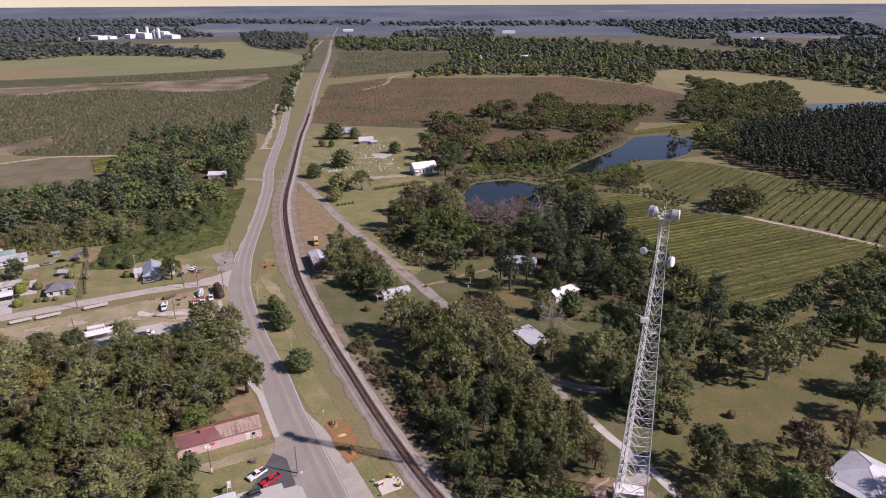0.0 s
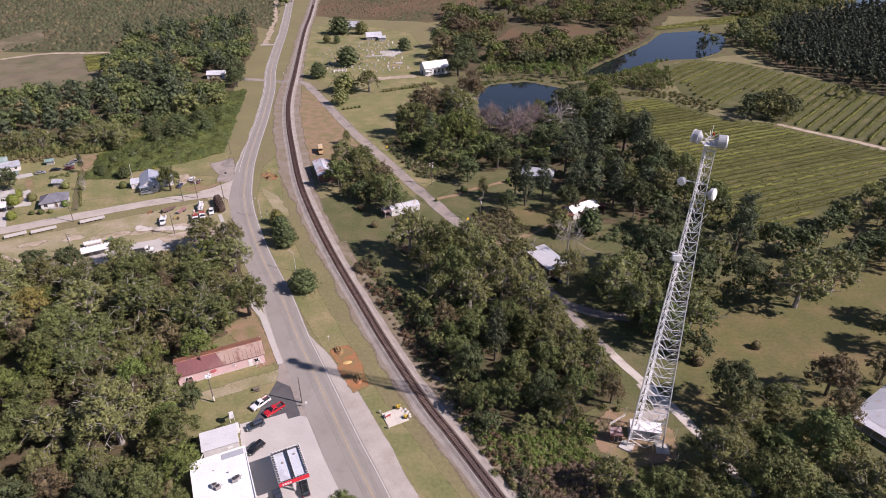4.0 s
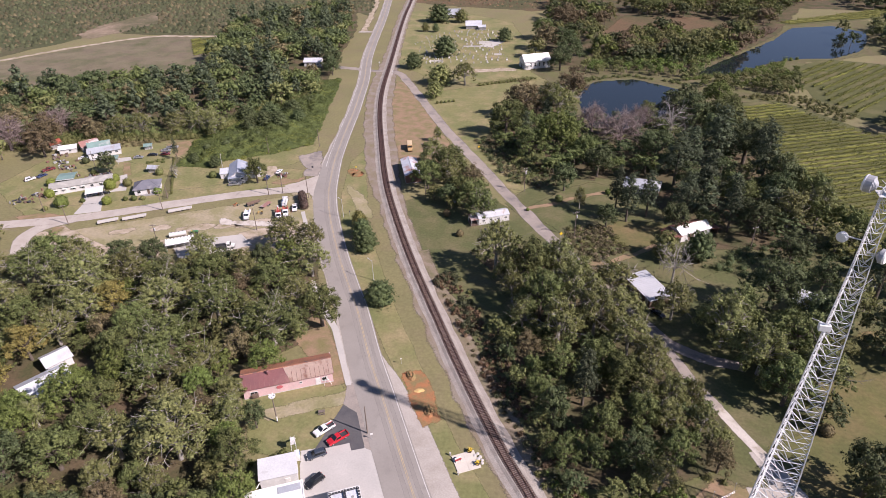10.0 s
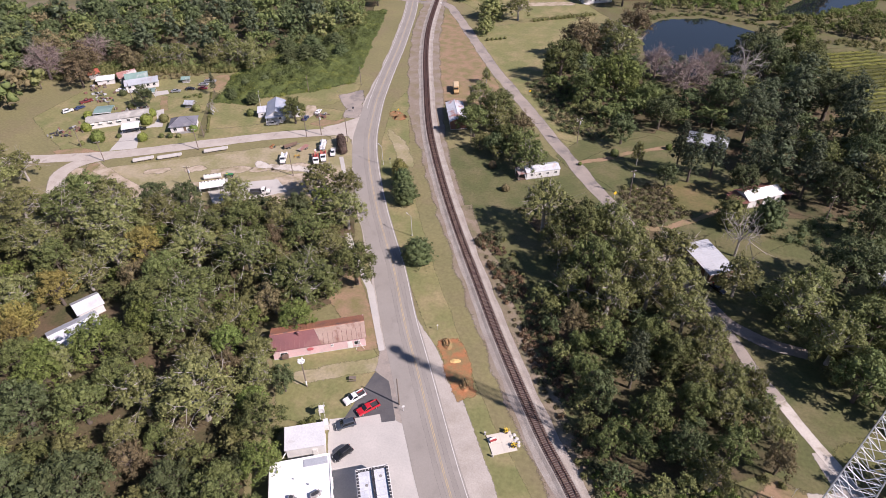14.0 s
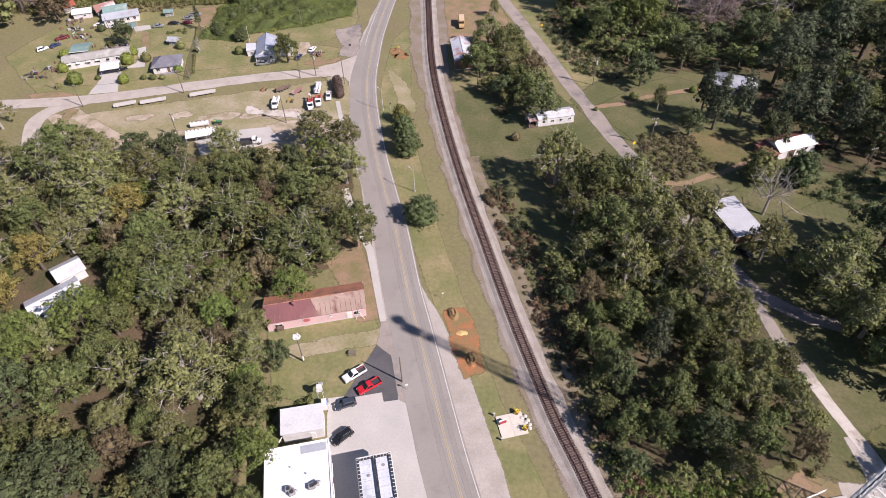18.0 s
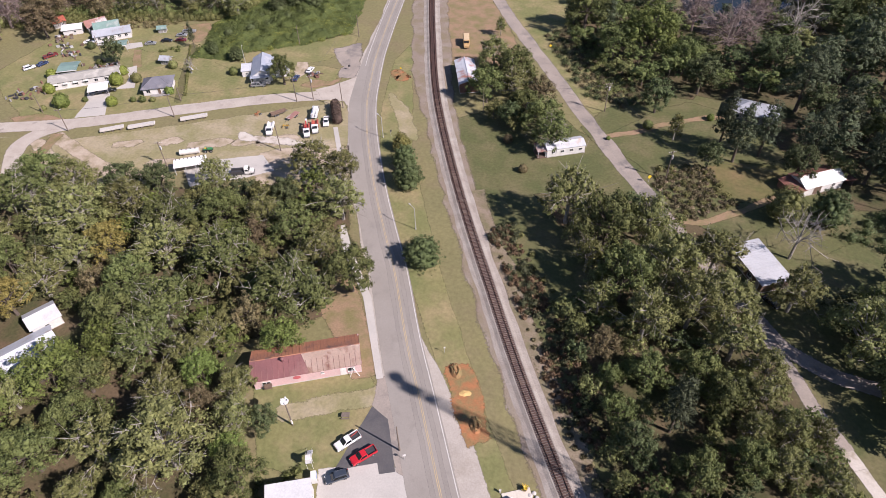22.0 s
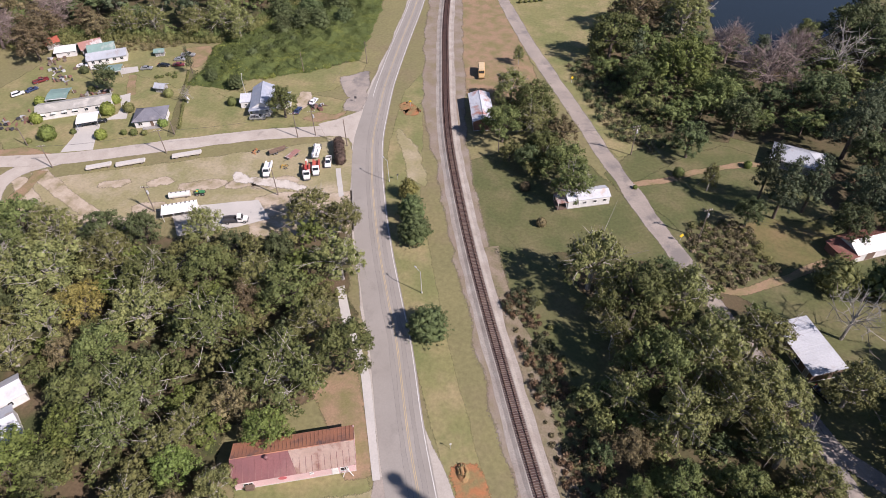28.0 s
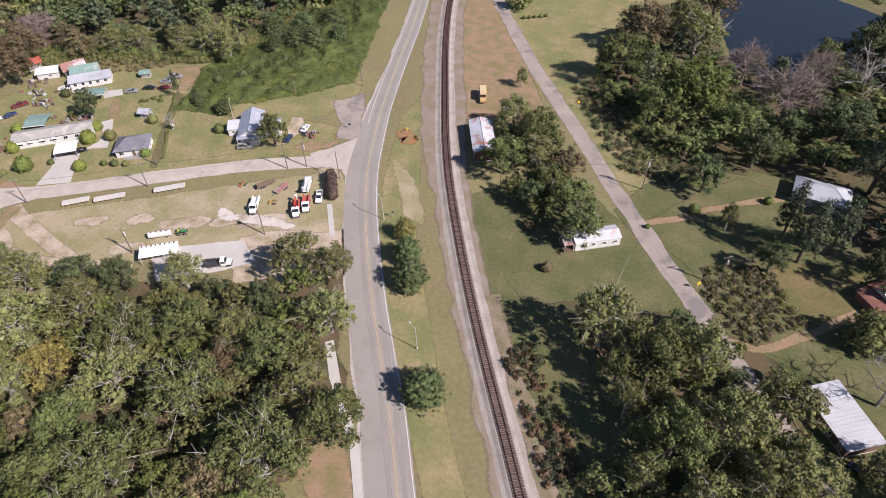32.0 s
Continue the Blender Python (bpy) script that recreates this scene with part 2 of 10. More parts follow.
M_WEEDS = mat("weedy_ground", (0.12, 0.125, 0.05), (0.118, 0.10, 0.052), 0.12, 1.3, 0.6, 0.95, bump=0.5, bump_scale=2, world_space=True, third=(0.15, 0.125, 0.075), third_scale=0.2, third_size=0.6)
M_SIDEROAD = mat("side_road_paving", (0.44, 0.395, 0.345), (0.38, 0.335, 0.29), 0.2, 2.5, 0.25, 0.95, bump=0.12, bump_scale=7, world_space=True, third=(0.30, 0.27, 0.235), third_scale=0.25, third_size=0.64, third_soft=0.05)
M_LANE = mat("pale_lane", (0.52, 0.48, 0.43), (0.46, 0.415, 0.36), 0.3, 3, 0.3, 0.95, bump=0.15, bump_scale=7, world_space=True, third=(0.28, 0.24, 0.18), third_scale=0.3, third_size=0.62)

# leaves
LEAF = {}
INNER = {}


def leaf(name, base, second, vary=0.24):
    LEAF[name] = mat("leaves_" + name, base, second, 0.3, 2.5, 0.45, 0.7, vary=vary, island=0.4, trans=0.14)
    INNER[name] = mat("foliage_mass_" + name, base, second, 0.3, 3.5, 0.8, 0.85, vary=vary, bump=0.9, bump_scale=4.5)


leaf("green", (0.130, 0.150, 0.049), (0.098, 0.122, 0.042))
leaf("deep", (0.092, 0.112, 0.046), (0.072, 0.093, 0.039))
leaf("olive", (0.180, 0.184, 0.066), (0.138, 0.148, 0.055))
leaf("yellow", (0.25, 0.205, 0.06), (0.19, 0.168, 0.052))
leaf("brown", (0.175, 0.138, 0.072), (0.138, 0.114, 0.06))
leaf("pine", (0.082, 0.100, 0.052), (0.066, 0.082, 0.046))
leaf("planted", (0.056, 0.070, 0.042), (0.048, 0.060, 0.038), 0.0)
leaf("bright", (0.148, 0.190, 0.048), (0.118, 0.155, 0.042))
leaf("lime", (0.20, 0.235, 0.05), (0.165, 0.20, 0.045), 0.06)
leaf("hedge", (0.115, 0.078, 0.062), (0.085, 0.065, 0.05), 0.08)
leaf("purple", (0.21, 0.155, 0.135), (0.16, 0.122, 0.105))
leaf("vine", (0.142, 0.146, 0.034), (0.105, 0.115, 0.028), 0.1)
leaf("cedar", (0.098, 0.125, 0.048), (0.075, 0.10, 0.040), 0.1)
leaf("gold", (0.20, 0.185, 0.058), (0.15, 0.148, 0.05), 0.1)
leaf("rust", (0.165, 0.104, 0.060), (0.125, 0.085, 0.05), 0.0)
leaf("kudzu", (0.094, 0.116, 0.034), (0.066, 0.086, 0.028), 0.1)
leaf("kudzu_light", (0.185, 0.20, 0.046), (0.14, 0.16, 0.04), 0.1)
leaf("scrub", (0.085, 0.092, 0.045), (0.068, 0.076, 0.038), 0.0)
leaf("scrub2", (0.135, 0.115, 0.062), (0.11, 0.096, 0.052), 0.0)
leaf("russet", (0.225, 0.165, 0.115), (0.18, 0.132, 0.092), 0.0)
leaf("straw", (0.31, 0.25, 0.165), (0.25, 0.2, 0.13), 0.0)
# distant belts: a mild blue haze is mixed into these leaf colours
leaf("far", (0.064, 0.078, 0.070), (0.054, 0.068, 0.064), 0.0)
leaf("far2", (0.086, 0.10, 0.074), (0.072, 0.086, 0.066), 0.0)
M_BARK = mat("bark", (0.13, 0.105, 0.085), (0.09, 0.075, 0.06), 1.5, 9, 0.5, 0.95, bump=0.4, bump_scale=9)
M_TWIGS = mat("mauve_twigs", (0.25, 0.195, 0.175), (0.2, 0.16, 0.145), 1.5, 9, 0.4, 0.95)
M_PALEBARK = mat("pale_bark", (0.34, 0.315, 0.28), (0.25, 0.23, 0.205), 1.5, 9, 0.4, 0.95, bump=0.3, bump_scale=9)

# ---- building helpers ----
def mesh_object(name, verts, faces, mats, idx=None, smooth=False):
    me = bpy.data.meshes.new(name)
    me.from_pydata([tuple(v) for v in verts], [], [tuple(f) for f in faces])
    for m in mats if isinstance(mats, (list, tuple)) else [mats]:
        me.materials.append(m)
    if idx is not None:
        me.polygons.foreach_set("material_index", np.asarray(idx, np.int32))
    if smooth:
        me.polygons.foreach_set("use_smooth", np.ones(len(me.polygons), bool))
    me.update()
    return new(name, me)


def part(name, bm, material, parent, label=""):
    me = bpy.data.meshes.new(name)
    bm.to_mesh(me)
    bm.free()
    me.materials.append(material)
    ob = new(name, me)
    ob.parent = parent
    if label:
        ob["label"] = label
    return ob


def thing(name, m, label, category, group="", kind=""):
    ob = new(name)
    ob.empty_display_size = 0.3
    ob.matrix_basis = m
    return tagged(ob, label, category, group, kind)


def share(ob, name, parent, m):
    """Another part on the mesh of ob."""
    o = new(name, ob.data)
    o.parent = parent
    o.matrix_basis = m
    if "label" in ob:
        o["label"] = ob["label"]
    return o


def box(sx, sy, sz, x=0, y=0, z=0, bevel=0.0, bm=None, rot=None):
    """A box of that size whose underside's middle is at x, y, z."""
    b = bm or bmesh.new()
    m = Matrix.Translation((x, y, z)) @ (rot or Matrix()) @ Matrix.Translation((0, 0, sz / 2)) @ Matrix.Diagonal((sx, sy, sz, 1))
    made = bmesh.ops.create_cube(b, size=1, matrix=m)
    if bevel:
        edges = list({e for v in made["verts"] for e in v.link_edges})
        bmesh.ops.bevel(b, geom=edges, offset=bevel, segments=2, affect="EDGES", profile=0.5)
    return b


def rod(a, b, r, r2=None, seg=6, bm=None, caps=True):
    """A round bar from a to b."""
    bm = bm or bmesh.new()
    a, b = Vector(a), Vector(b)
    d = b - a
    m = Matrix.Translation((a + b) / 2) @ d.to_track_quat("Z", "Y").to_matrix().to_4x4()
    bmesh.ops.create_cone(bm, cap_ends=caps, segments=seg, radius1=r, radius2=r if r2 is None else r2, depth=d.length, matrix=m)
    return bm


def prism(profile, width, bm=None, bevel=0.0, inset=None):
    """A side outline of (x, z) points, drawn out over y from -width/2 to width/2. inset: how far each point moves in on both sides."""
    bm = bm or bmesh.new()
    ins = inset or [0] * len(profile)
    left = [bm.verts.new((x, -width / 2 + i, z)) for (x, z), i in zip(profile, ins)]
    right = [bm.verts.new((x, width / 2 - i, z)) for (x, z), i in zip(profile, ins)]
    n = len(profile)
    made = [bm.faces.new(left), bm.faces.new(right[::-1])]
    for i in range(n):
        made.append(bm.faces.new((left[i], right[i], right[(i + 1) % n], left[(i + 1) % n])))
    bmesh.ops.recalc_face_normals(bm, faces=made)
    if bevel:
        bmesh.ops.bevel(bm, geom=list({e for f in made for e in f.edges}), offset=bevel, segments=2, affect="EDGES", profile=0.5)
    return bm


def smooth_line(pts, step=2.0):
    """Points every step metres on a smooth curve through pts."""
    p = np.array(pts, float)
    p = np.vstack([2 * p[0] - p[1], p, 2 * p[-1] - p[-2]])
    out = []
    for i in range(1, len(p) - 2):
        a, b, c, d = p[i - 1:i + 3]
        k = max(1, int(np.linalg.norm(c - b) / step))
        l1, l0, l2 = np.linalg.norm(c - b), np.linalg.norm(b - a), np.linalg.norm(d - c)
        m1 = (c - b) / l1 * 0.5 + (b - a) / l0 * 0.5
        m2 = (c - b) / l1 * 0.5 + (d - c) / l2 * 0.5
        for j in range(k):
            t = j / k
            out.append((2 * t**3 - 3 * t**2 + 1) * b + (t**3 - 2 * t**2 + t) * m1 * l1 + (-2 * t**3 + 3 * t**2) * c + (t**3 - t**2) * m2 * l1)
    out.append(p[-2])
    return np.array(out)


def sideways(line):
    d = np.gradient(line, axis=0)
    d /= np.linalg.norm(d, axis=1)[:, None]
    return np.stack([d[:, 1], -d[:, 0]], 1)


def thin_out(ob, values):
    """Marks how thin a cover is at each of its points: 0 whole, 1 at the outer rim."""
    ob.data.attributes.new("thin", "FLOAT", "POINT").data.foreach_set("value", np.asarray(values, np.float32))
    return ob


def ribbon(name, line, left, right, z, material, wobble=0.0, label="", category="road", seed=1):
    """A strip along a line from left to right of it (metres to its right, numbers or one per point)."""
    s = sideways(line)
    n = len(line)
    lo = np.ones(n) * left
    hi = np.ones(n) * right
    if wobble:
        for i, q in enumerate(line):
            lo[i] -= wobble * noise.noise((q[0] * 0.15, q[1] * 0.15, seed)) * 1.6
            hi[i] += wobble * noise.noise((q[0] * 0.15, q[1] * 0.15, seed + 9)) * 1.6
    soft = min(1.6, 1.6 * wobble)
    zz = np.array([z + far_z(*q) for q in line])
    rows = [(lo - soft, 1), (lo + 0.4 * soft, 0), (hi - 0.4 * soft, 0), (hi + soft, 1)] if soft else [(lo, 0), (hi, 0)]
    verts = [(*q, w) for o, _ in rows for q, w in zip(line + s * o[:, None], zz)]
    faces = [(k * n + i, (k + 1) * n + i, (k + 1) * n + i + 1, k * n + i + 1) for k in range(len(rows) - 1) for i in range(n - 1)]
    ob = thin_out(mesh_object(name, verts, faces, material), np.repeat([t for _, t in rows], n))
    return tagged(ob, label, category, kind="structure")


def ragged(pts, wobble, step=1.5, seed=1):
    """An outline resampled and made uneven."""
    out = []
    n = len(pts)
    for i in range(n):
        a, b = Vector(pts[i]), Vector(pts[(i + 1) % n])
        k = max(1, int((b - a).length / step))
        for j in range(k):
            q = a.lerp(b, j / k)
            w = wobble if len(pts) > 2 else 0
            out.append((q.x + w * (noise.noise((q.x * 0.22, q.y * 0.22, seed)) + 0.5 * noise.noise((q.x * 0.7, q.y * 0.7, seed))),
                        q.y + w * (noise.noise((q.x * 0.22, q.y * 0.22, seed + 5)) + 0.5 * noise.noise((q.x * 0.7, q.y * 0.7, seed + 5)))))
    return out


def patch(name, pts, z, material, wobble=0.8, step=1.5, label="", category="ground", seed=1):
    """A flat cover of the ground with an uneven edge."""
    o = ragged(pts, wobble, step, seed) if wobble else pts
    bm = bmesh.new()
    f = bm.faces.new([bm.verts.new((x, y, z)) for x, y in o])
    if f.calc_area() and f.normal.z < 0:
        f.normal_flip()
    bm.normal_update()
    if f.normal.z < 0:
        f.normal_flip()
    rim = []
    soft = 0.0 if wobble < 0.2 else min(1.8 * wobble, 2.0) if wobble < 2.1 else wobble
    if soft:
        # a fringe round the cover, where it thins out
        ring = [v for v in f.verts] if f.is_valid else []
        n = len(ring)
        way = [Vector((ring[(i + 1) % n].co.y - ring[i - 1].co.y, ring[i - 1].co.x - ring[(i + 1) % n].co.x, 0)).normalized() for i in range(n)]
        rim = [bm.verts.new(v.co + d * soft) for v, d in zip(ring, way)]
        bm.verts.index_update()
        for i in range(n):
            k = (i + 1) % n
            bm.faces.new((ring[i], rim[i], rim[k], ring[k]))
        bm.normal_update()
        for q in bm.faces:
            if q.normal.z < 0:
                q.normal_flip()
    inner = len(bm.verts) - len(rim)
    bmesh.ops.triangulate(bm, faces=bm.faces[:])
    me = bpy.data.meshes.new(name)
    bm.to_mesh(me)
    bm.free()
    me.materials.append(material)
    ob = thin_out(new(name, me), [0.0] * inner + [1.0] * len(rim))
    return tagged(ob, label, category, kind="structure")


def inside(x, y, poly):
    c = False
    for i in range(len(poly)):
        (x1, y1), (x2, y2) = poly[i - 1], poly[i]
        if (y1 > y) != (y2 > y) and x < (x2 - x1) * (y - y1) / (y2 - y1) + x1:
            c = not c
    return c


def scatter(poly, gap, seed, tries=30):
    """Places at least gap apart inside an outline."""
    rnd = random.Random(seed)
    xs, ys = [q[0] for q in poly], [q[1] for q in poly]
    cell, got = {}, []
    for _ in range(int((max(xs) - min(xs)) * (max(ys) - min(ys)) / gap**2 * tries / 6)):
        x, y = rnd.uniform(min(xs), max(xs)), rnd.uniform(min(ys), max(ys))
        k = (int(x // gap), int(y // gap))
        if any((x - a)**2 + (y - b)**2 < gap**2 for i in (-1, 0, 1) for j in (-1, 0, 1) for a, b in cell.get((k[0] + i, k[1] + j), ())):
            continue
        if inside(x, y, poly):
            cell.setdefault(k, []).append((x, y))
            got.append((x, y))
    return got


# ---- ground ----
FAR_EDGE = 4450


def far_z(x, y):
    """The height of the land: flat near by, rising to the skyline."""
    r = math.hypot(x + 30, y - 60)
    return 0.0 if r < 2100 else 100 * ((min(r, FAR_EDGE) - 2100) / (FAR_EDGE - 2100)) ** 1.5


def ring_sheet(name, rings, mats, label, category, turn):
    """Rings of land round the place; the material changes with the ring."""
    n, cx, cy = 96, -30, 60
    verts, faces, idx = [], [], []
    for r in rings:
        for i in range(n):
            x, y = cx + r * math.sin(2 * math.pi * i / n), cy + r * math.cos(2 * math.pi * i / n)
            verts.append((x, y, far_z(x, y)))
    for k in range(len(rings) - 1):
        for i in range(n):
            j = (i + 1) % n
            faces.append((k * n + j, k * n + i, (k + 1) * n + i, (k + 1) * n + j))
            idx.append(1 if rings[k] >= turn else 0)
    return tagged(mesh_object(name, verts, faces, mats, idx, True), label, category, kind="structure")


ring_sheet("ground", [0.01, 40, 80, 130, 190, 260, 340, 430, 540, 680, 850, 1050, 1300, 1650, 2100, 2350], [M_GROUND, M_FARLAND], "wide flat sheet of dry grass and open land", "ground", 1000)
ring_sheet("backdrop", [2350, 2600, 2900, 3200, 3500, 3800, 4100, FAR_EDGE], [M_SKYLINE], "distant wooded land up to the skyline, with haze in its colour", "backdrop", 9e9)

ROAD = smooth_line([(290, -470), (150, -226), (28, -26), (-8.2, 34.6), (-27.2, 64.4), (-32.5, 72.6), (-37.3, 79.7), (-42.2, 87.4), (-47.4, 95.7), (-53.0, 104.7), (-60.2, 116), (-73.3, 138.5), (-77.4, 144.6), (-81.5, 151), (-86, 158), (-100.6, 183.4), (-106, 194), (-111.3, 206), (-116, 219.4), (-121, 234.7), (-125.7, 252.3), (-130.7, 272.5), (-136.2, 295.7), (-143.2, 322), (-150.3, 336 + 12), (-166.4, 397.5), (-199.2, 523.2), (-251, 708), (-327.6, 999), (-440, 1440), (-600, 2200), (-715, 2820)], 3.0)
RAIL = smooth_line([(300, -360), (170, -176), (40, 12), (12.6, 49), (-1.3, 67.7), (-15.0, 86.5), (-19.7, 92.6), (-26.4, 102.6), (-36.6, 118.6), (-48.1, 137.9), (-59.8, 157.7), (-72.7, 181), (-90, 215.5), (-108.5, 261), (-121, 294.2), (-131.3, 326), (-146.2, 384.6), (-181.8, 527.8), (-193.9, 583), (-258, 853.5), (-392, 1440), (-575, 2200), (-705, 2820)], 3.0)

# large fields and grounds, each sheet a little above the one below
patch("brown_field", [(-250, 900), (-180, 990), (-110, 1000), (110, 1020), (200, 920), (250, 800), (180, 650), (110, 620), (50, 600), (-10, 650), (-50, 580), (-80, 570), (-160, 580), (-190, 590)], 0.03, M_BROWNFIELD, 4, 8, "russet brown field of dry low crop", "field")
patch("scrub_field", [(-700, 350), (-430, 345), (-403, 434), (-356, 434), (-310, 440), (-290, 420), (-306, 462), (-290, 498), (-263, 534), (-232, 541), (-212, 530), (-250, 660), (-322, 945), (-398, 1210), (-440, 1150), (-620, 1020), (-790, 920), (-930, 830), (-1100, 500)], 0.03, M_SCRUB, 4, 8, "dark green field of low scrub in rows", "field")
DRY_STRIP = [(-900, 640), (-660, 760), (-620, 770), (-550, 840), (-430, 810), (-360, 830), (-370, 980), (-400, 1050), (-490, 950), (-600, 910), (-720, 840), (-970, 700)]
patch("dry_strip_field", DRY_STRIP, 0.05, M_STRIP, 5, 8, "dry brown strip of cleared field", "field")
patch("pale_pasture", [(-930, 830), (-800, 940), (-630, 1030), (-440, 1170), (-405, 1225), (-448, 1440), (-550, 1580), (-690, 1730), (-850, 2080), (-1030, 2070), (-1180, 1890), (-1360, 1780), (-1410, 1710), (-1620, 1500)], 0.06, M_PALEFIELD, 6, 10, "pale green pasture beyond the scrub", "field")
patch("orchard_field", [(-395, 1580), (-110, 1530), (-100, 1200), (-180, 1080), (-272, 990)], 0.05, M_SCRUB, 4, 8, "dark orchard ground in rows", "field")
patch("tan_field", [(270, 1110), (320, 1170), (400, 1110), (480, 980), (510, 820), (460, 730), (390, 730), (360, 790), (300, 740), (290, 870), (240, 900)], 0.05, M_TANFIELD, 4, 8, "tan hay field beyond the ponds", "field")
patch("ploughed_plot", [(-420, 330), (-377, 401), (-353, 424), (-324, 430), (-306, 435), (-274, 385), (-258, 345), (-300, 314), (-345, 296), (-410, 280)], 0.05, M_PLOT, 2, 4, "bare brown garden plot behind the woods", "field")
ribbon("plot_track", smooth_line([(-420, 340), (-390, 388), (-352, 427), (-322, 432), (-300, 436)], 4), -2, 2, 0.055, M_SAND, 0.8, "pale grassy track beside the plot", "track")
patch("scrub_track", [(-424, 453), (-412, 510), (-382, 468), (-400, 412), (-420, 420)], 0.06, M_STRIP, 3, 4, "pale dry clearing in the scrub", "field")
patch("pasture_soil", [(-960, 1000), (-910, 1070), (-830, 1130), (-740, 1130), (-760, 1050), (-820, 960), (-900, 940)], 0.08, M_PALECLAY, 5, 8, "bare orange soil in the pasture", "field")
ribbon("field_track", smooth_line([(-190, 850), (-171, 911), (-172, 1027), (-150, 1060)], 6), -2.2, 2.2, 0.06, M_SAND, 0.8, "pale sandy field track", "track")
patch("wood_floor_west", [(-296, 206), (-392, 272), (-340, 294), (-299, 312), (-266, 331), (-252, 341), (-270, 375), (-291, 420), (-306, 462), (-290, 498), (-263, 534), (-232, 541), (-208, 480), (-198, 440), (-182, 370), (-170, 330), (-172, 312), (-184, 290), (-190, 262), (-196, 252), (-216, 247), (-232, 242), (-250, 238), (-270, 224)], 0.04, M_FLOOR, 2.5, 3, "leaf-strewn dark floor of the western woods", "ground")
patch("wood_floor_near", [(-205, 112), (-165, 130), (-150, 144), (-118, 152), (-104, 168), (-99, 166), (-92, 150), (-80, 131), (-80, 121), (-86, 114), (-96, 106), (-92, 92), (-84, 82), (-76, 70), (-70, 52), (-60, 30), (-140, 30), (-200, 70)], 0.04, M_FLOOR, 1.5, 3, "leaf-strewn dark floor under the oaks", "ground")
patch("wood_floor_middle", [(-45, 175), (-15, 180), (2, 172), (6, 152), (12, 138), (26, 118), (27, 104), (20, 98), (8, 92), (-2, 91), (-8, 96), (-17, 112), (-24, 128), (-22, 150)], 0.04, M_FLOOR, 1.5, 3, "leaf-strewn dark floor of the wood beside the railway", "ground")
patch("wood_floor_pond", [(-60, 275), (-52, 320), (-25, 360), (40, 300), (75, 290), (80, 225), (60, 200), (30, 195), (15, 225), (5, 245), (-20, 238), (-30, 235), (-45, 250)], 0.04, M_FLOOR, 2, 3, "leaf-strewn dark floor of the wood by the pond", "ground")
patch("wood_floor_east", [(-67, 612), (-38, 663), (-18, 720), (60, 791), (73, 670), (128, 647), (230, 760), (280, 970), (390, 884), (280, 610), (140, 613), (103, 508), (69, 448), (9, 420), (-50, 400), (-60, 470)], 0.04, M_FLOOR, 3, 4, "dark floor of the eastern woods", "ground")
patch("plantation_floor", [(172, 438), (182, 500), (238, 582), (271, 596), (327, 644), (405, 684), (405, 560), (345, 420), (304, 306), (260, 300), (232, 350)], 0.045, M_FLOOR, 1.5, 3, "dark needle-strewn floor of the planted pines", "ground")
patch("bushy_clearing", [(-20, 480), (60, 500), (95, 520), (60, 560), (0, 560)], 0.06, M_BROWNFIELD, 2, 3, "russet clearing among the trees", "ground")
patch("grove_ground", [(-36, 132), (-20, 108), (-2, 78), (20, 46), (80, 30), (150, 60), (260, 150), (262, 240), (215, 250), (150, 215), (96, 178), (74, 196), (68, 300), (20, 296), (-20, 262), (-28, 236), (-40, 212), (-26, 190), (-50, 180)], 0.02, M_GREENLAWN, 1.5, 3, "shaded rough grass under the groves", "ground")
patch("weedy_strip", [(-14, 92), (-6, 87), (3, 86), (9, 90), (16, 94), (23, 99), (30, 97), (37, 92), (38, 84), (28, 76), (22, 72), (14, 64), (8, 62), (2, 67), (-5, 77)], 0.045, M_WEEDS, 1.0, 1.5, "weedy open ground between railway and mast", "ground")
patch("barn_soil", [(-4, 200), (4, 206), (14, 208), (22, 204), (14, 193), (6, 189), (-1, 190)], 0.038, M_PARK, 1.2, 1.5, "thin brown grass in front of the barn", "ground")
patch("lawn_median", [(-1, 56), (-34, 97), (-60, 137), (-85, 180), (-103, 225), (-112, 250), (-113, 235), (-105, 205), (-93, 176), (-78, 150), (-55, 118), (-40, 92), (-15, 58)], 0.03, M_LAWN, 0.5, 2, "mown grass strip between road and railway", "lawn")
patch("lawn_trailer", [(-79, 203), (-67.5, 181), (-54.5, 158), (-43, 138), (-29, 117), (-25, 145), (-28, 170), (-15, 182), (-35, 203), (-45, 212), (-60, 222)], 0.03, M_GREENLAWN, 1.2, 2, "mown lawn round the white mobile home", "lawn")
patch("lawn_north", [(-95, 295), (-60, 246), (-38, 222), (-30, 232), (-50, 262), (-62, 290), (-55, 345), (-50, 368), (-80, 352), (-110, 330)], 0.03, M_LAWN, 1.2, 2, "mown meadow beside the gravel road", "lawn")
patch("lawn_cemetery", [(-150, 395), (-100, 352), (-48, 372), (-40, 400), (-62, 440), (-90, 520), (-150, 560), (-188, 545), (-160, 440)], 0.03, M_LAWN, 1.2, 2, "mown grass of the cemetery", "lawn")
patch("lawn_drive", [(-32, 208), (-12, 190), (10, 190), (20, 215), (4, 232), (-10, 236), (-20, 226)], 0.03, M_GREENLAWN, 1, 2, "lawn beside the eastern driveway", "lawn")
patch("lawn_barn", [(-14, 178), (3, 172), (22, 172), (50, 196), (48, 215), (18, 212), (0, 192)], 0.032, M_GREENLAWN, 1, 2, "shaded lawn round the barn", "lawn")
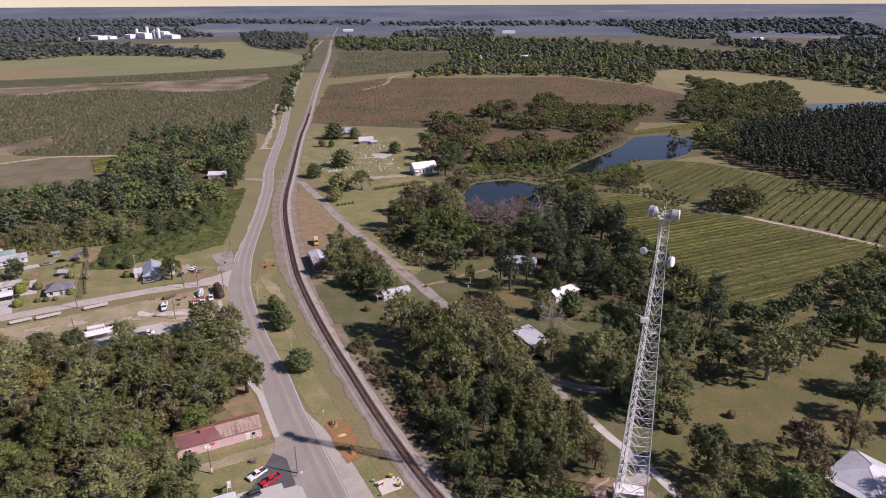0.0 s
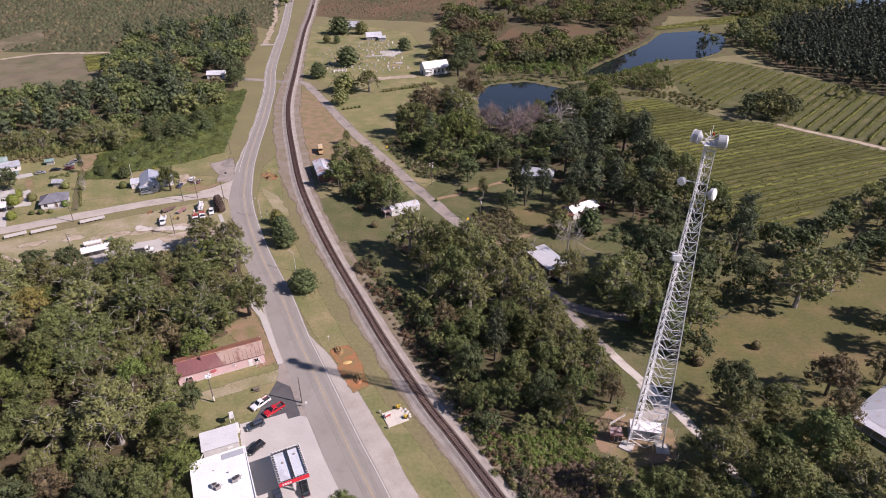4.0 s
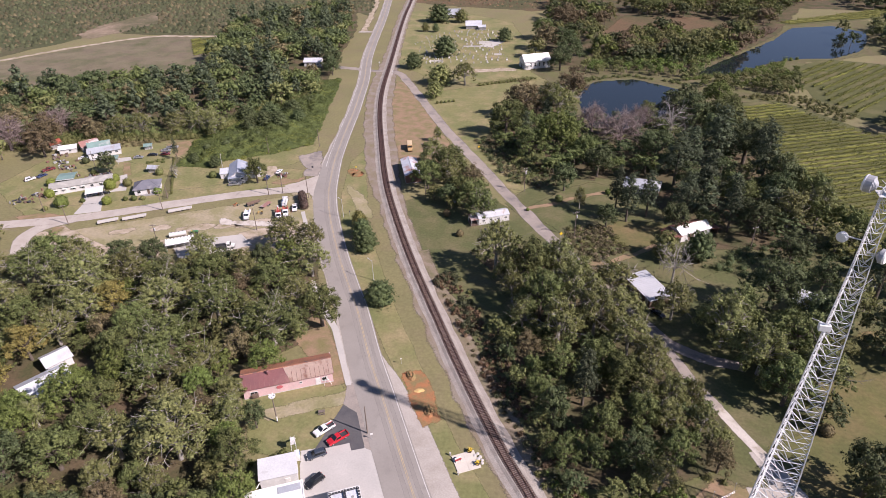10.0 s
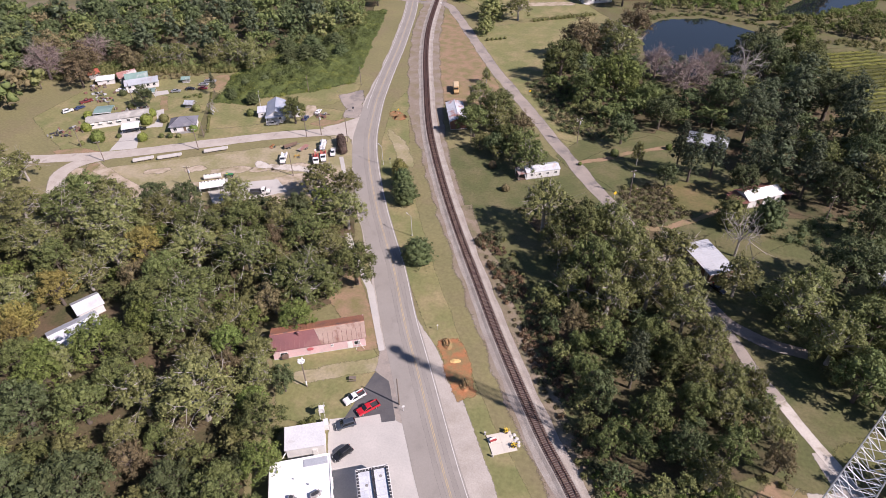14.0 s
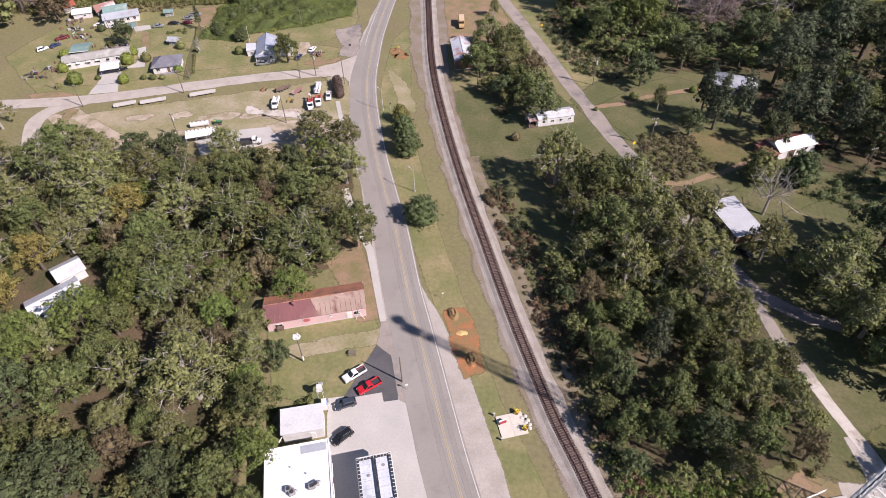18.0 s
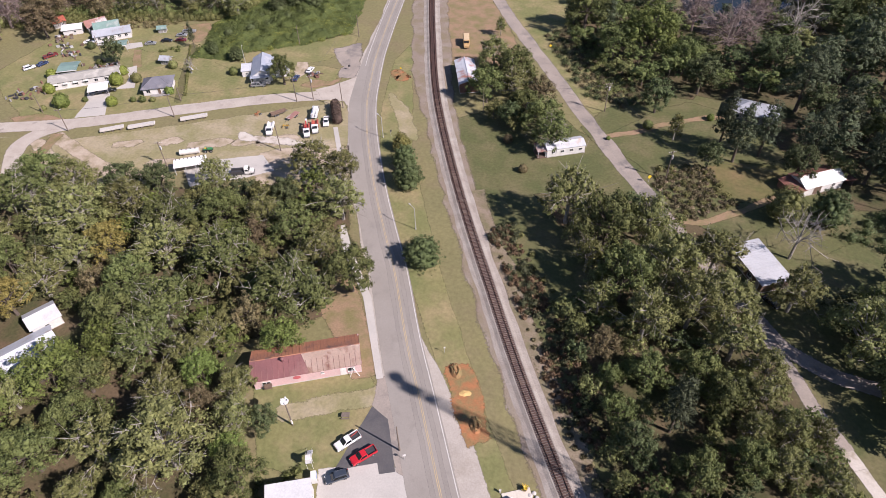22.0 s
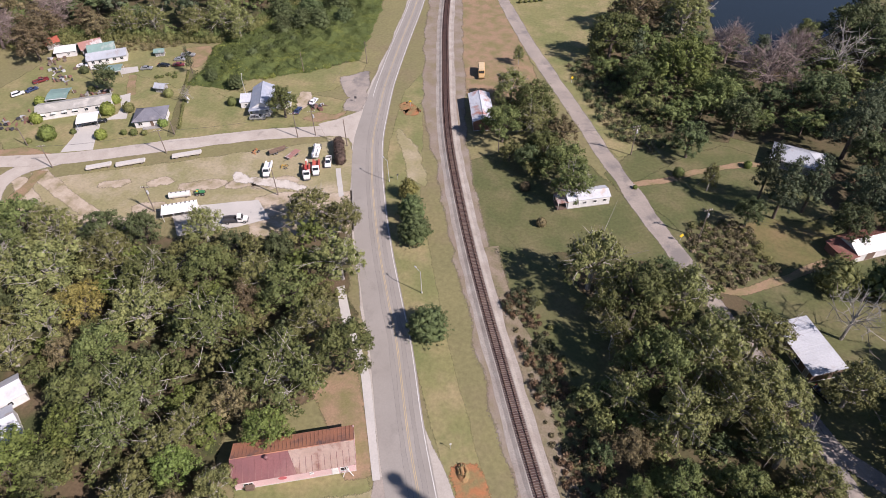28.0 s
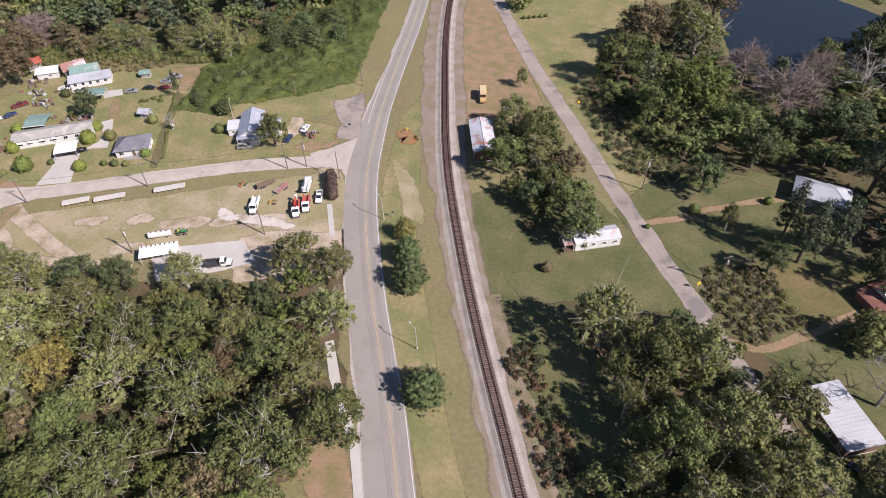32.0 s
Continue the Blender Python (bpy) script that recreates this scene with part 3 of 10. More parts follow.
patch("lawn_park", [(36, 108), (48, 95), (75, 90), (118, 118), (190, 160), (180, 240), (110, 215), (85, 165), (55, 150), (50, 120)], 0.03, M_PARK, 1.5, 2, "open mown park under scattered trees", "lawn")
patch("lawn_town", [(-250, 180), (-212, 160), (-165, 182), (-128, 205), (-130, 222), (-160, 222), (-205, 216), (-200, 236), (-222, 238), (-250, 222)], 0.03, M_LAWN, 1, 2, "mown lawns of the small houses", "lawn")
patch("lawn_lot", [(-200, 150), (-165, 172), (-122, 200), (-110, 188), (-104, 178), (-128, 166), (-150, 152), (-185, 138)], 0.03, M_DRYGRASS, 0.8, 2, "worn dry grass of the equipment yard", "ground")
patch("lawn_shop", [(-86, 96), (-66, 107), (-61, 102), (-58, 92), (-66, 82), (-76, 82)], 0.05, M_LAWN, 0.6, 1.5, "grass plot beside the pink building", "lawn")
patch("vine_ground_near", [(57, 348), (80, 357), (100, 334), (113, 318), (134, 314), (148, 301), (182, 276), (198, 268), (164, 246), (137, 224), (101, 192), (86, 185), (70, 196), (66, 225), (64, 250), (62, 263), (58, 279), (56, 320)], 0.05, M_VINEGRASS, 1, 3, "green grass under the near vineyard", "ground")
patch("vine_ground_far", [(92, 411), (122, 447), (154, 441), (180, 414), (200, 391), (224, 362), (258, 315), (228, 248), (180, 276), (152, 304), (136, 316), (115, 336), (100, 358), (100, 380), (93, 386)], 0.05, M_VINEGRASS, 1, 3, "green grass under the far vineyard", "ground")
patch("vine_ground_back", [(112, 552), (182, 600), (234, 648), (290, 708), (250, 640), (190, 580), (120, 545)], 0.05, M_VINEGRASS, 1, 3, "grass under the back vineyard", "ground")

# ponds: water with a muddy rim
POND_A = [(-22, 352), (-14, 372), (6, 380), (24, 370), (38, 358), (32, 345), (24, 330), (12, 312), (2, 300), (-12, 300), (-18, 322)]
POND_B = [(44, 400), (60, 428), (83, 462), (103, 494), (121, 533), (150, 544), (166, 528), (158, 495), (148, 473), (128, 452), (110, 448), (90, 437), (72, 414), (58, 400)]
POND_C = [(350, 735), (398, 749), (470, 770), (520, 740), (440, 690), (348, 648), (320, 658)]
for i, o in enumerate((POND_A, POND_B, POND_C)):
    c = Vector((sum(q[0] for q in o) / len(o), sum(q[1] for q in o) / len(o)))
    rim = [tuple(c + (Vector(q) - c) * (1 + 5 / max((Vector(q) - c).length, 1))) for q in o]
    patch("pond_bank", rim, 0.07, M_WEEDS, 1.2, 2, "grassy muddy bank of the pond", "bank", seed=i)
    patch("pond_water", o, 0.10, M_WATER, 1.0, 2, "still dark water reflecting the sky", "water", seed=i + 3)

# paved ways
def along(line, *knots):
    """A width for every point of a line, from (y, width) knots."""
    return np.interp(line[:, 1], [k[0] for k in knots], [k[1] for k in knots])


ribbon("road_shoulder", ROAD, -along(ROAD, (60, 6.4), (215, 6.2), (262, 3.9), (900, 3.9)), along(ROAD, (60, 8.4), (92, 8.2), (104, 6.4), (120, 2.6), (900, 2.6)), 0.06, M_GRAVEL, 0.35, "pale gravel shoulder of the highway", "road shoulder")
ribbon("road", ROAD, -along(ROAD, (60, 5.9), (205, 5.9), (255, 3.5), (900, 3.5)), 3.35, 0.09, M_ASPHALT, 0.06, "grey worn two-lane asphalt highway", "road")
ribbon("road_line_yellow", ROAD, -0.22, -0.08, 0.105, M_YELLOW, 0, "yellow centre line", "road marking")
ribbon("road_line_yellow", ROAD, 0.08, 0.22, 0.105, M_YELLOW, 0, "yellow centre line", "road marking")
ribbon("road_line_white", ROAD, 2.94, 3.10, 0.105, M_TARMARK, 0, "white edge line", "road marking")
ribbon("road_line_white", ROAD[ROAD[:, 1] > 228], -3.10, -2.94, 0.105, M_TARMARK, 0, "white edge line", "road marking")
ribbon("wheel_track", ROAD[ROAD[:, 1] < 400], 1.0, 1.75, 0.097, M_ASPHALT_WORN, 0.1, "darker worn wheel track in the lane", "road")
ribbon("wheel_track", ROAD[ROAD[:, 1] < 400], -1.75, -0.95, 0.097, M_ASPHALT_WORN, 0.1, "darker worn wheel track in the lane", "road")

SIDE = smooth_line([(-114.5, 211.5), (-121, 207.5), (-143, 197), (-164.3, 184.3), (-185.6, 170.8), (-197, 164), (-215, 156), (-250, 142)], 2)
ribbon("side_road", SIDE, -2.9, 2.9, 0.075, M_SIDEROAD, 0.25, "pale worn side road with broken edges", "road")
SIDE2 = smooth_line([(-196, 164), (-203, 157), (-204.6, 149), (-199, 141), (-192, 134)], 2)
ribbon("side_lane", SIDE2, -2.6, 2.6, 0.065, M_SIDEROAD, 0.5, "pale lane turning off the side road", "road")
patch("junction_apron", [(-107, 194), (-113, 198.5), (-118.5, 203.5), (-126, 202.5), (-131, 207), (-127, 211), (-121.5, 219), (-119, 222), (-114, 212)], 0.08, M_SIDEROAD, 0.3, 1.2, "worn paved apron of the road junction", "road")
patch("gravel_apron", [(-138, 236), (-131, 243), (-127, 233), (-122.5, 219), (-126.9, 218), (-129, 225), (-134.6, 231)], 0.07, M_GRAVELROAD, 1.0, 1.1, "pale gravel pull-off beside the junction", "ground")
patch("house_drive", [(-141.5, 213), (-140.5, 217.3), (-144, 223.5), (-146.8, 222.5), (-145.4, 217.8)], 0.06, M_SAND, 0.6, 0.8, "worn sandy drive beside the house", "ground")
EAST = smooth_line([(-152, 369), (-139.5, 371), (-122.2, 349), (-108.3, 325.4), (-83, 282.8), (-64.7, 254.9), (-49.8, 232.1), (-40.4, 217.6), (-33.5, 207.7), (-25.7, 195.5), (-19.4, 187.5), (-10, 174), (2, 158), (10, 147), (15.8, 138), (21.3, 127.5), (27.7, 117.4), (32, 110.6), (37.8, 101.9), (44.8, 88.5), (52, 72)], 2)
wide = np.array([1.25 + 1.05 * max(0.0, min(1.0, (q[1] - 150) / 40)) for q in EAST])
upper, lower = EAST[:, 1] > 118, EAST[:, 1] < 121
ribbon("gravel_road", EAST[upper], -wide[upper], wide[upper], 0.07, M_GRAVELROAD, 0.4, "pale worn lane with grassy edges", "road")
ribbon("concrete_lane", EAST[lower], -1.15, 1.15, 0.074, M_LANE, 0.2, "narrow pale concrete lane past the mast", "road")
ribbon("driveway", smooth_line([(-34, 208), (-24.3, 214), (-15, 221.6), (-7, 227), (1, 231)], 1.5), -0.9, 0.9, 0.06, M_PALECLAY, 0.5, "pale sandy driveway with grass middle", "driveway")
ribbon("dirt_drive", smooth_line([(-11, 176), (-3.5, 177), (4.4, 182.4), (12.4, 190.3), (17, 195)], 1.5), -0.8, 0.8, 0.06, M_PALECLAY, 0.5, "pale dirt track to the barn", "driveway")
ribbon("shed_drive", smooth_line([(10, 148), (15, 142.5), (24, 137), (34, 136)], 1.5), -1.7, 1.7, 0.06, M_GRAVELROAD, 0.4, "grey lane to the white-roofed shed", "driveway")
ribbon("crossing_road", smooth_line([(-178, 373), (-166, 372), (-152, 369)], 2), -2.5, 2.5, 0.072, M_GRAVELROAD, 0.3, "worn paved approach to the level crossing", "road")
ribbon("tower_road", smooth_line([(33, 108), (36, 98), (30, 96)], 1.5), -1.4, 1.4, 0.065, M_GRAVEL, 0.4, "gravel spur to the mast", "driveway")
ribbon("vineyard_track", smooth_line([(137, 314), (148, 304), (162, 294), (188, 271), (235, 230)], 3), -1.6, 1.6, 0.06, M_SAND, 0.4, "sandy track between the vineyards", "track")
ribbon("north_track", smooth_line([(-186, 470), (-200, 468)], 2), -2, 2, 0.07, M_GRAVEL, 0.3, "gravel track over the railway", "track")
ribbon("sandy_verge", smooth_line([(-190, 470), (-203, 520), (-222, 590), (-240, 640), (-262, 720)], 3), -8.5, -5, 0.05, M_SAND, 1.4, "pale sandy verge of the highway", "ground")
patch("paved_lot", [(-129, 168), (-121.2, 173.8), (-108.4, 177.2), (-102, 182.5), (-96, 170), (-99, 165), (-108, 160), (-122, 155), (-126, 161)], 0.06, M_SAND, 0.7, 1.2, "pale sandy yard behind the oaks", "pavement")
patch("yard_streak", [(-141, 176), (-137, 174.6), (-129.8, 176.4), (-119, 177), (-124, 175.2), (-131.9, 175), (-139, 173.4)], 0.056, M_LANE, 1.0, 0.7, "bare pale streak over the yard", "ground")
patch("junction_island", [(-124.8, 201.2), (-122, 203), (-118, 201.8), (-113.8, 196.6), (-106.8, 181.1), (-107.6, 178.9), (-109, 179.6), (-120.7, 197)], 0.084, M_DRYGRASS, 0.25, 0.8, "grass island with a clipped hedge", "lawn")
patch("island_walk", [(-114.8, 187.8), (-113.5, 188.4), (-106.4, 177.1), (-107.7, 176.5)], 0.092, M_CONCRETE, 0.05, 1, "narrow concrete walk", "pavement")
patch("yard_fork", [(-199, 155.2), (-196.7, 157.8), (-182.2, 153), (-163.9, 147), (-166, 144.5), (-184, 150)], 0.058, M_SAND, 0.6, 1, "worn sandy track over the yard", "track")
patch("lane_clay", [(-219, 160.4), (-212, 165), (-206, 164.5), (-200, 164.2), (-198, 162), (-206, 161.5), (-214, 158.5)], 0.062, M_PALECLAY, 0.7, 0.8, "orange clay edge of the lane", "ground")
patch("lane_clay", [(-199, 156.5), (-196.5, 152), (-196, 144), (-193.5, 138), (-192, 140), (-194, 150), (-196, 157)], 0.062, M_PALECLAY, 0.6, 0.8, "orange clay edge of the lane", "ground")
patch("garden_row", [(-203.6, 200.6), (-212.6, 212.5), (-210.6, 213.4), (-201.6, 202.5)], 0.045, M_PALECLAY, 0.3, 0.8, "narrow bed of bare brown soil", "ground")
patch("fence_row", [(-173.4, 185.5), (-181.5, 199), (-194.5, 224), (-192, 223), (-179.2, 198), (-172, 186)], 0.045, M_WEEDS, 0.5, 0.8, "overgrown fence line between two plots", "ground")
patch("kudzu_lawn", [(-176, 214), (-168, 224), (-154, 235), (-144, 244), (-136, 251), (-133, 240), (-138, 228), (-150, 220), (-165, 211)], 0.046, M_LAWN, 0.8, 1.2, "green grass below the kudzu", "lawn")
patch("rough_yard", [(-214, 215), (-190, 212), (-189, 226), (-193, 238), (-208, 238), (-224, 232), (-228, 224)], 0.034, M_LAWN, 0.8, 1.2, "rough grass of the back yard", "lawn")
patch("bare_yard", [(-207, 236), (-199, 241), (-194, 237), (-192.7, 228.5), (-194, 225), (-199, 232)], 0.04, M_PALECLAY, 0.8, 1.0, "bare brown soil at the wood's edge", "ground")
patch("wood_meadow", [(-254, 266), (-243, 268), (-235, 266), (-229, 259), (-234, 253), (-250, 257)], 0.06, M_VINEGRASS, 1.2, 1.5, "small bright meadow in the woods", "ground")
patch("house_paving", [(-206, 199.6), (-203.7, 202.4), (-198.0, 195.5), (-193.6, 189.0), (-199.5, 186.0), (-198.2, 190.6), (-200, 194.5)], 0.058, M_CONCRETE, 0.2, 1, "pale paving beside the long house", "pavement")
patch("carport_paving", [(-220.5, 215.5), (-214.7, 219.2), (-211.6, 216.0), (-216.2, 212.2)], 0.058, M_CONCRETE, 0.15, 1, "pale paving beside the green carport", "pavement")
patch("median_streak", [(-105.5, 212.2), (-100.2, 208), (-95.2, 202.8), (-90.2, 195.1), (-87.2, 190), (-91.8, 191.2), (-95, 196.3), (-100.5, 204.8)], 0.042, M_DRYGRASS, 0.9, 0.8, "thin dry grass in the median", "lawn")
patch("pond_ground", [(-30, 296), (-34, 360), (-60, 395), (-20, 480), (60, 500), (110, 560), (180, 570), (185, 480), (110, 440), (96, 400), (70, 345), (40, 300)], 0.035, M_WEEDS, 2, 3, "weedy brown ground round the ponds", "ground")
patch("yard_concrete", [(-147, 154.5), (-144.2, 159.1), (-128.2, 167.6), (-121, 162), (-128, 156), (-140, 148)], 0.072, M_CONCRETE, 0.2, 1.5, "smooth grey concrete of the yard", "pavement")
patch("yard_track", [(-203, 152), (-200, 153), (-180, 143), (-165, 146), (-150, 150), (-150, 147), (-166, 141), (-182, 139)], 0.06, M_SAND, 0.8, 1.5, "worn sandy track over the yard", "track")
for i, (x, y, rx, ry) in enumerate([(-147, 168, 6, 1.2), (-136, 173, 5, 1.2), (-160, 165, 3, 1), (-128, 176, 6, 2), (-155, 155, 4, 1.6), (-172, 160, 4, 0.8)]):
    patch("worn_spot", [(x + rx * math.cos(a) * 0.87 - ry * math.sin(a) * 0.5, y + rx * math.cos(a) * 0.5 + ry * math.sin(a) * 0.87) for a in np.linspace(0, 6.28, 12)[:-1]], 0.055, M_SAND, 1.0, 0.8, "bare pale patch in the grass", "ground", seed=i)
patch("shop_lot", [(-64.8, 84.2), (-54.9, 88.8), (-49.5, 89), (-44, 80), (-33.5, 63.5), (-25, 50), (-52, 40), (-53, 63), (-60, 74)], 0.062, M_CONCRETE, 0.25, 2, "pale concrete forecourt", "pavement")
patch("shop_patch", [(-61.1, 99.6), (-57, 98), (-54, 93), (-51.3, 88.3), (-54, 87), (-55.2, 88.9), (-62.2, 84.9)], 0.075, M_ASPHALT_NEW, 0.12, 1.5, "dark asphalt patch on the forecourt", "pavement")
patch("shop_apron", [(-62.5, 106.2), (-58, 107), (-50, 93), (-47, 88), (-51, 88.5), (-57, 98), (-61, 100)], 0.068, M_GRAVELROAD, 0.3, 1.5, "worn paved apron of the shop", "pavement")
patch("sidewalk", [(-92, 146), (-86.5, 138), (-75.2, 125.5), (-62.9, 105.7), (-61.7, 106.4), (-73.3, 126), (-84.5, 139), (-90.5, 147.2)], 0.11, M_CONCRETE, 0, 2, "pale concrete sidewalk", "pavement")
patch("clay_bank", [(-90, 136), (-76.5, 125.5), (-64, 106.5), (-67.5, 105), (-72, 110), (-80, 117), (-92, 127)], 0.056, M_PALECLAY, 0.8, 1.2, "bare red-brown soil beside the sidewalk", "ground")
patch("clay_dig", [(-49.5, 113), (-46, 114.5), (-42, 109.5), (-37.5, 100.5), (-40, 98), (-44, 103)], 0.075, M_CLAY, 0.8, 0.8, "freshly dug orange clay", "ground")
patch("clay_spot", [(-110.3, 226.6), (-108.8, 228), (-104.6, 225.2), (-104.2, 223.4), (-106.4, 222.5), (-108.5, 224)], 0.055, M_CLAY, 2.4, 0.35, "red clay spot in the grass", "ground")
patch("clay_yard", [(-137.4, 208.4), (-134.3, 212.6), (-128.7, 213.2), (-126.9, 216.5), (-127.6, 211.9), (-131.7, 209)], 0.085, M_PALECLAY, 0.7, 0.6, "orange-brown clay by the road", "ground")
patch("clay_tower", [(19, 91), (24, 97), (30, 96), (37, 92), (36, 84), (27, 82), (20, 85)], 0.05, M_PALECLAY, 1.0, 1, "bare soil round the mast", "ground")
patch("rail_field", [(-99, 243), (-124, 322), (-130, 352), (-122, 346), (-107, 318), (-88, 284), (-68, 248), (-80, 236)], 0.045, M_PALECLAY, 1.0, 2, "dry brown grass between railway and lane", "ground")
patch("lawn_strip", [(-78, 270), (-100, 310), (-122, 345), (-113, 336), (-89, 291), (-72, 262)], 0.055, M_LAWN, 0.6, 2, "grass edge of the lane", "lawn")
patch("cemetery_path", [(-94, 459), (-99, 441), (-90, 440), (-84, 458)], 0.05, M_CONCRETE, 0.5, 1, "pale paved plots of the cemetery", "pavement")
patch("church_yard", [(-100, 380), (-66, 392), (-64, 388), (-98, 376)], 0.05, M_SAND, 1.0, 1, "worn pale path to the church", "ground")
patch("mobile_drive", [(-206.5, 180.3), (-199.2, 183.5), (-194.8, 176.6), (-190.8, 171.4), (-199.5, 166.6), (-202.3, 175.3)], 0.06, M_CONCRETE, 0.15, 1, "concrete driveway to the carport", "driveway")
patch("shop_track", [(-78.8, 92.8), (-71.2, 97.7), (-63.4, 102.3), (-61.4, 103.8), (-61.7, 100.1), (-68.8, 95.9), (-77.2, 91.2)], 0.058, M_DRYGRASS, 0.7, 0.8, "worn track over the grass plot", "track")

DRY_VERGE = RAIL[(RAIL[:, 1] > 58) & (RAIL[:, 1] < 172)]
ribbon("rail_verge", DRY_VERGE, 3.6, 6.6, 0.052, mat("dry_verge", (0.25, 0.20, 0.15), (0.19, 0.155, 0.10), 0.3, 2.5, 0.6, 0.95, bump=0.4, bump_scale=3, world_space=True, third=(0.13, 0.125, 0.06), third_scale=0.25, third_size=0.58), 0.9, "dry brown verge of the railway", "ground")

# ---- railway ----
def make_railway():
    s = sideways(RAIL)
    n = len(RAIL)
    prof = [(-3.3, 0.05), (-2.3, 0.14), (-1.55, 0.40), (1.55, 0.40), (2.3, 0.14), (3.4, 0.05)]
    verts, faces = [], []
    for k, (o, z) in enumerate(prof):
        for i, q in enumerate(RAIL):
            w = 0.5 * noise.noise((q[0] * 0.2, q[1] * 0.2, k)) * (1 if k in (0, 5) else 0.1)
            verts.append((*(q + s[i] * (o + w)), z + far_z(*q)))
    for k in range(len(prof) - 1):
        for i in range(n - 1):
            faces.append((k * n + i, (k + 1) * n + i, (k + 1) * n + i + 1, k * n + i + 1))
    bed = tagged(mesh_object("railway_bed", verts, faces, M_BALLAST), "raised grey gravel ballast of the railway", "railway bed", kind="structure")
    ribbon("railway_apron", RAIL, -along(RAIL, (150, 3.9), (200, 4.4), (235, 7.2), (330, 7.6), (420, 5.0), (1000, 4.6)), along(RAIL, (150, 3.8), (200, 4.4), (235, 6.4), (330, 6.2), (420, 4.6), (1000, 4.4)), 0.048, M_APRON, 0.9, "grey-brown gravel margin of the railway", "railway bed")
    ribbon("track_middle", RAIL[RAIL[:, 1] < 700], -1.3, 1.3, 0.406, M_TRACKBED, 0.05, "dark oily ballast between the rails", "railway bed")
    track = thing("railway_track", Matrix(), "single rusty railway track on dark wooden sleepers", "railway track", kind="structure")
    steel = mat("rail_steel", (0.16, 0.085, 0.06), (0.11, 0.065, 0.05), 0.5, 4, 0.4, 0.6, 0.3)
    tie_m = mat("sleeper_wood", (0.105, 0.066, 0.056), (0.075, 0.052, 0.046), 0.6, 5, 0.5, 0.95, vary=0.3)
    for side in (-1, 1):
        verts, faces = [], []
        sec = [(-0.07, 0.56), (-0.035, 0.60), (-0.035, 0.72), (0.035, 0.72), (0.035, 0.60), (0.07, 0.56)]
        for k, (o, z) in enumerate(sec):
            for i, q in enumerate(RAIL):
                verts.append((*(q + s[i] * (side * 0.68 + o)), z + far_z(*q)))
        for k in range(len(sec) - 1):
            for i in range(n - 1):
                faces.append((k * n + i, k * n + i + 1, (k + 1) * n + i + 1, (k + 1) * n + i))
        o = mesh_object("rail", verts, faces, steel)
        o.parent = track
    # sleepers every 0.55 m
    d = np.r_[0, np.cumsum(np.linalg.norm(np.diff(RAIL, axis=0), axis=1))]
    at = np.arange(170, 1140, 0.5)
    px, py = np.interp(at, d, RAIL[:, 0]), np.interp(at, d, RAIL[:, 1])
    dx, dy = np.gradient(px), np.gradient(py)
    me = bpy.data.meshes.new("sleeper")
    b = box(2.34, 0.22, 0.2)
    b.to_mesh(me)
    b.free()
    me.materials.append(tie_m)
    base = np.array([v.co for v in me.vertices])
    polys = [tuple(p.vertices) for p in me.polygons]
    verts, faces, made = [], [], 0
    rnd = random.Random(4)
    for x, y, a in zip(px, py, np.arctan2(dy, dx)):
        yaw = a + math.pi / 2 + rnd.gauss(0, 0.012)
        if y > 84 and made < 300:
            o = new("sleeper", me)
            o.parent = track
            o.matrix_basis = pose(x, y, 0.36, 0, 0, math.degrees(yaw))
            made += 1
        else:
            c, q = math.cos(yaw), math.sin(yaw)
            k = len(verts)
            verts += [(x + c * v[0] - q * v[1], y + q * v[0] + c * v[1], 0.36 + v[2]) for v in base]
            faces += [tuple(k + i for i in f) for f in polys]
    o = mesh_object("sleepers_far", verts, faces, tie_m)
    o.parent = track
    o["kind"] = "stuff"


make_railway()

# ---- trees ----
def ico(sub):
    bm = bmesh.new()
    bmesh.ops.create_icosphere(bm, subdivisions=sub, radius=1)
    v = np.array([q.co for q in bm.verts])
    f = np.array([[q.index for q in p.verts] for p in bm.faces])
    bm.free()
    return v, f


ICO1, ICO2 = ico(1), ico(2)


def cards(rng, pos, nrm, size, bend=0.25):
    """Folded kite-shaped tufts of leaves at pos, facing nrm: two triangles each."""
    n = len(pos)
    nrm = nrm / np.linalg.norm(nrm, axis=1)[:, None]
    r = rng.normal(size=(n, 3))
    u = np.cross(nrm, r)
    u /= np.linalg.norm(u, axis=1)[:, None]
    w = np.cross(nrm, u)
    a = size[:, None] * rng.uniform(0.75, 1.25, (n, 1))
    b = size[:, None] * rng.uniform(0.45, 0.8, (n, 1))
    d = nrm * size[:, None] * bend
    v = np.stack([pos - u * a - d, pos + w * b, pos + u * a * 0.8 - d, pos - w * b], 1).reshape(-1, 3)
    k = np.arange(n)[:, None] * 4
    f = np.concatenate([k + [0, 1, 3], k + [1, 2, 3]], 0)
    return v, f


def sprigs(rng, pos, nrm, size):
    """Three-cornered sprigs of leaves at pos, facing nrm: one triangle each."""
    n = len(pos)
    nrm = nrm / np.linalg.norm(nrm, axis=1)[:, None]
    u = np.cross(nrm, rng.normal(size=(n, 3)))
    u /= np.linalg.norm(u, axis=1)[:, None]
    w = np.cross(nrm, u)
    s = size[:, None]
    v = np.stack([pos - u * s * rng.uniform(0.6, 1.2, (n, 1)), pos + u * s * rng.uniform(0.6, 1.2, (n, 1)) - w * s * 0.3, pos + w * s * rng.uniform(0.7, 1.3, (n, 1))], 1).reshape(-1, 3)
    return v, np.arange(3 * n).reshape(-1, 3)


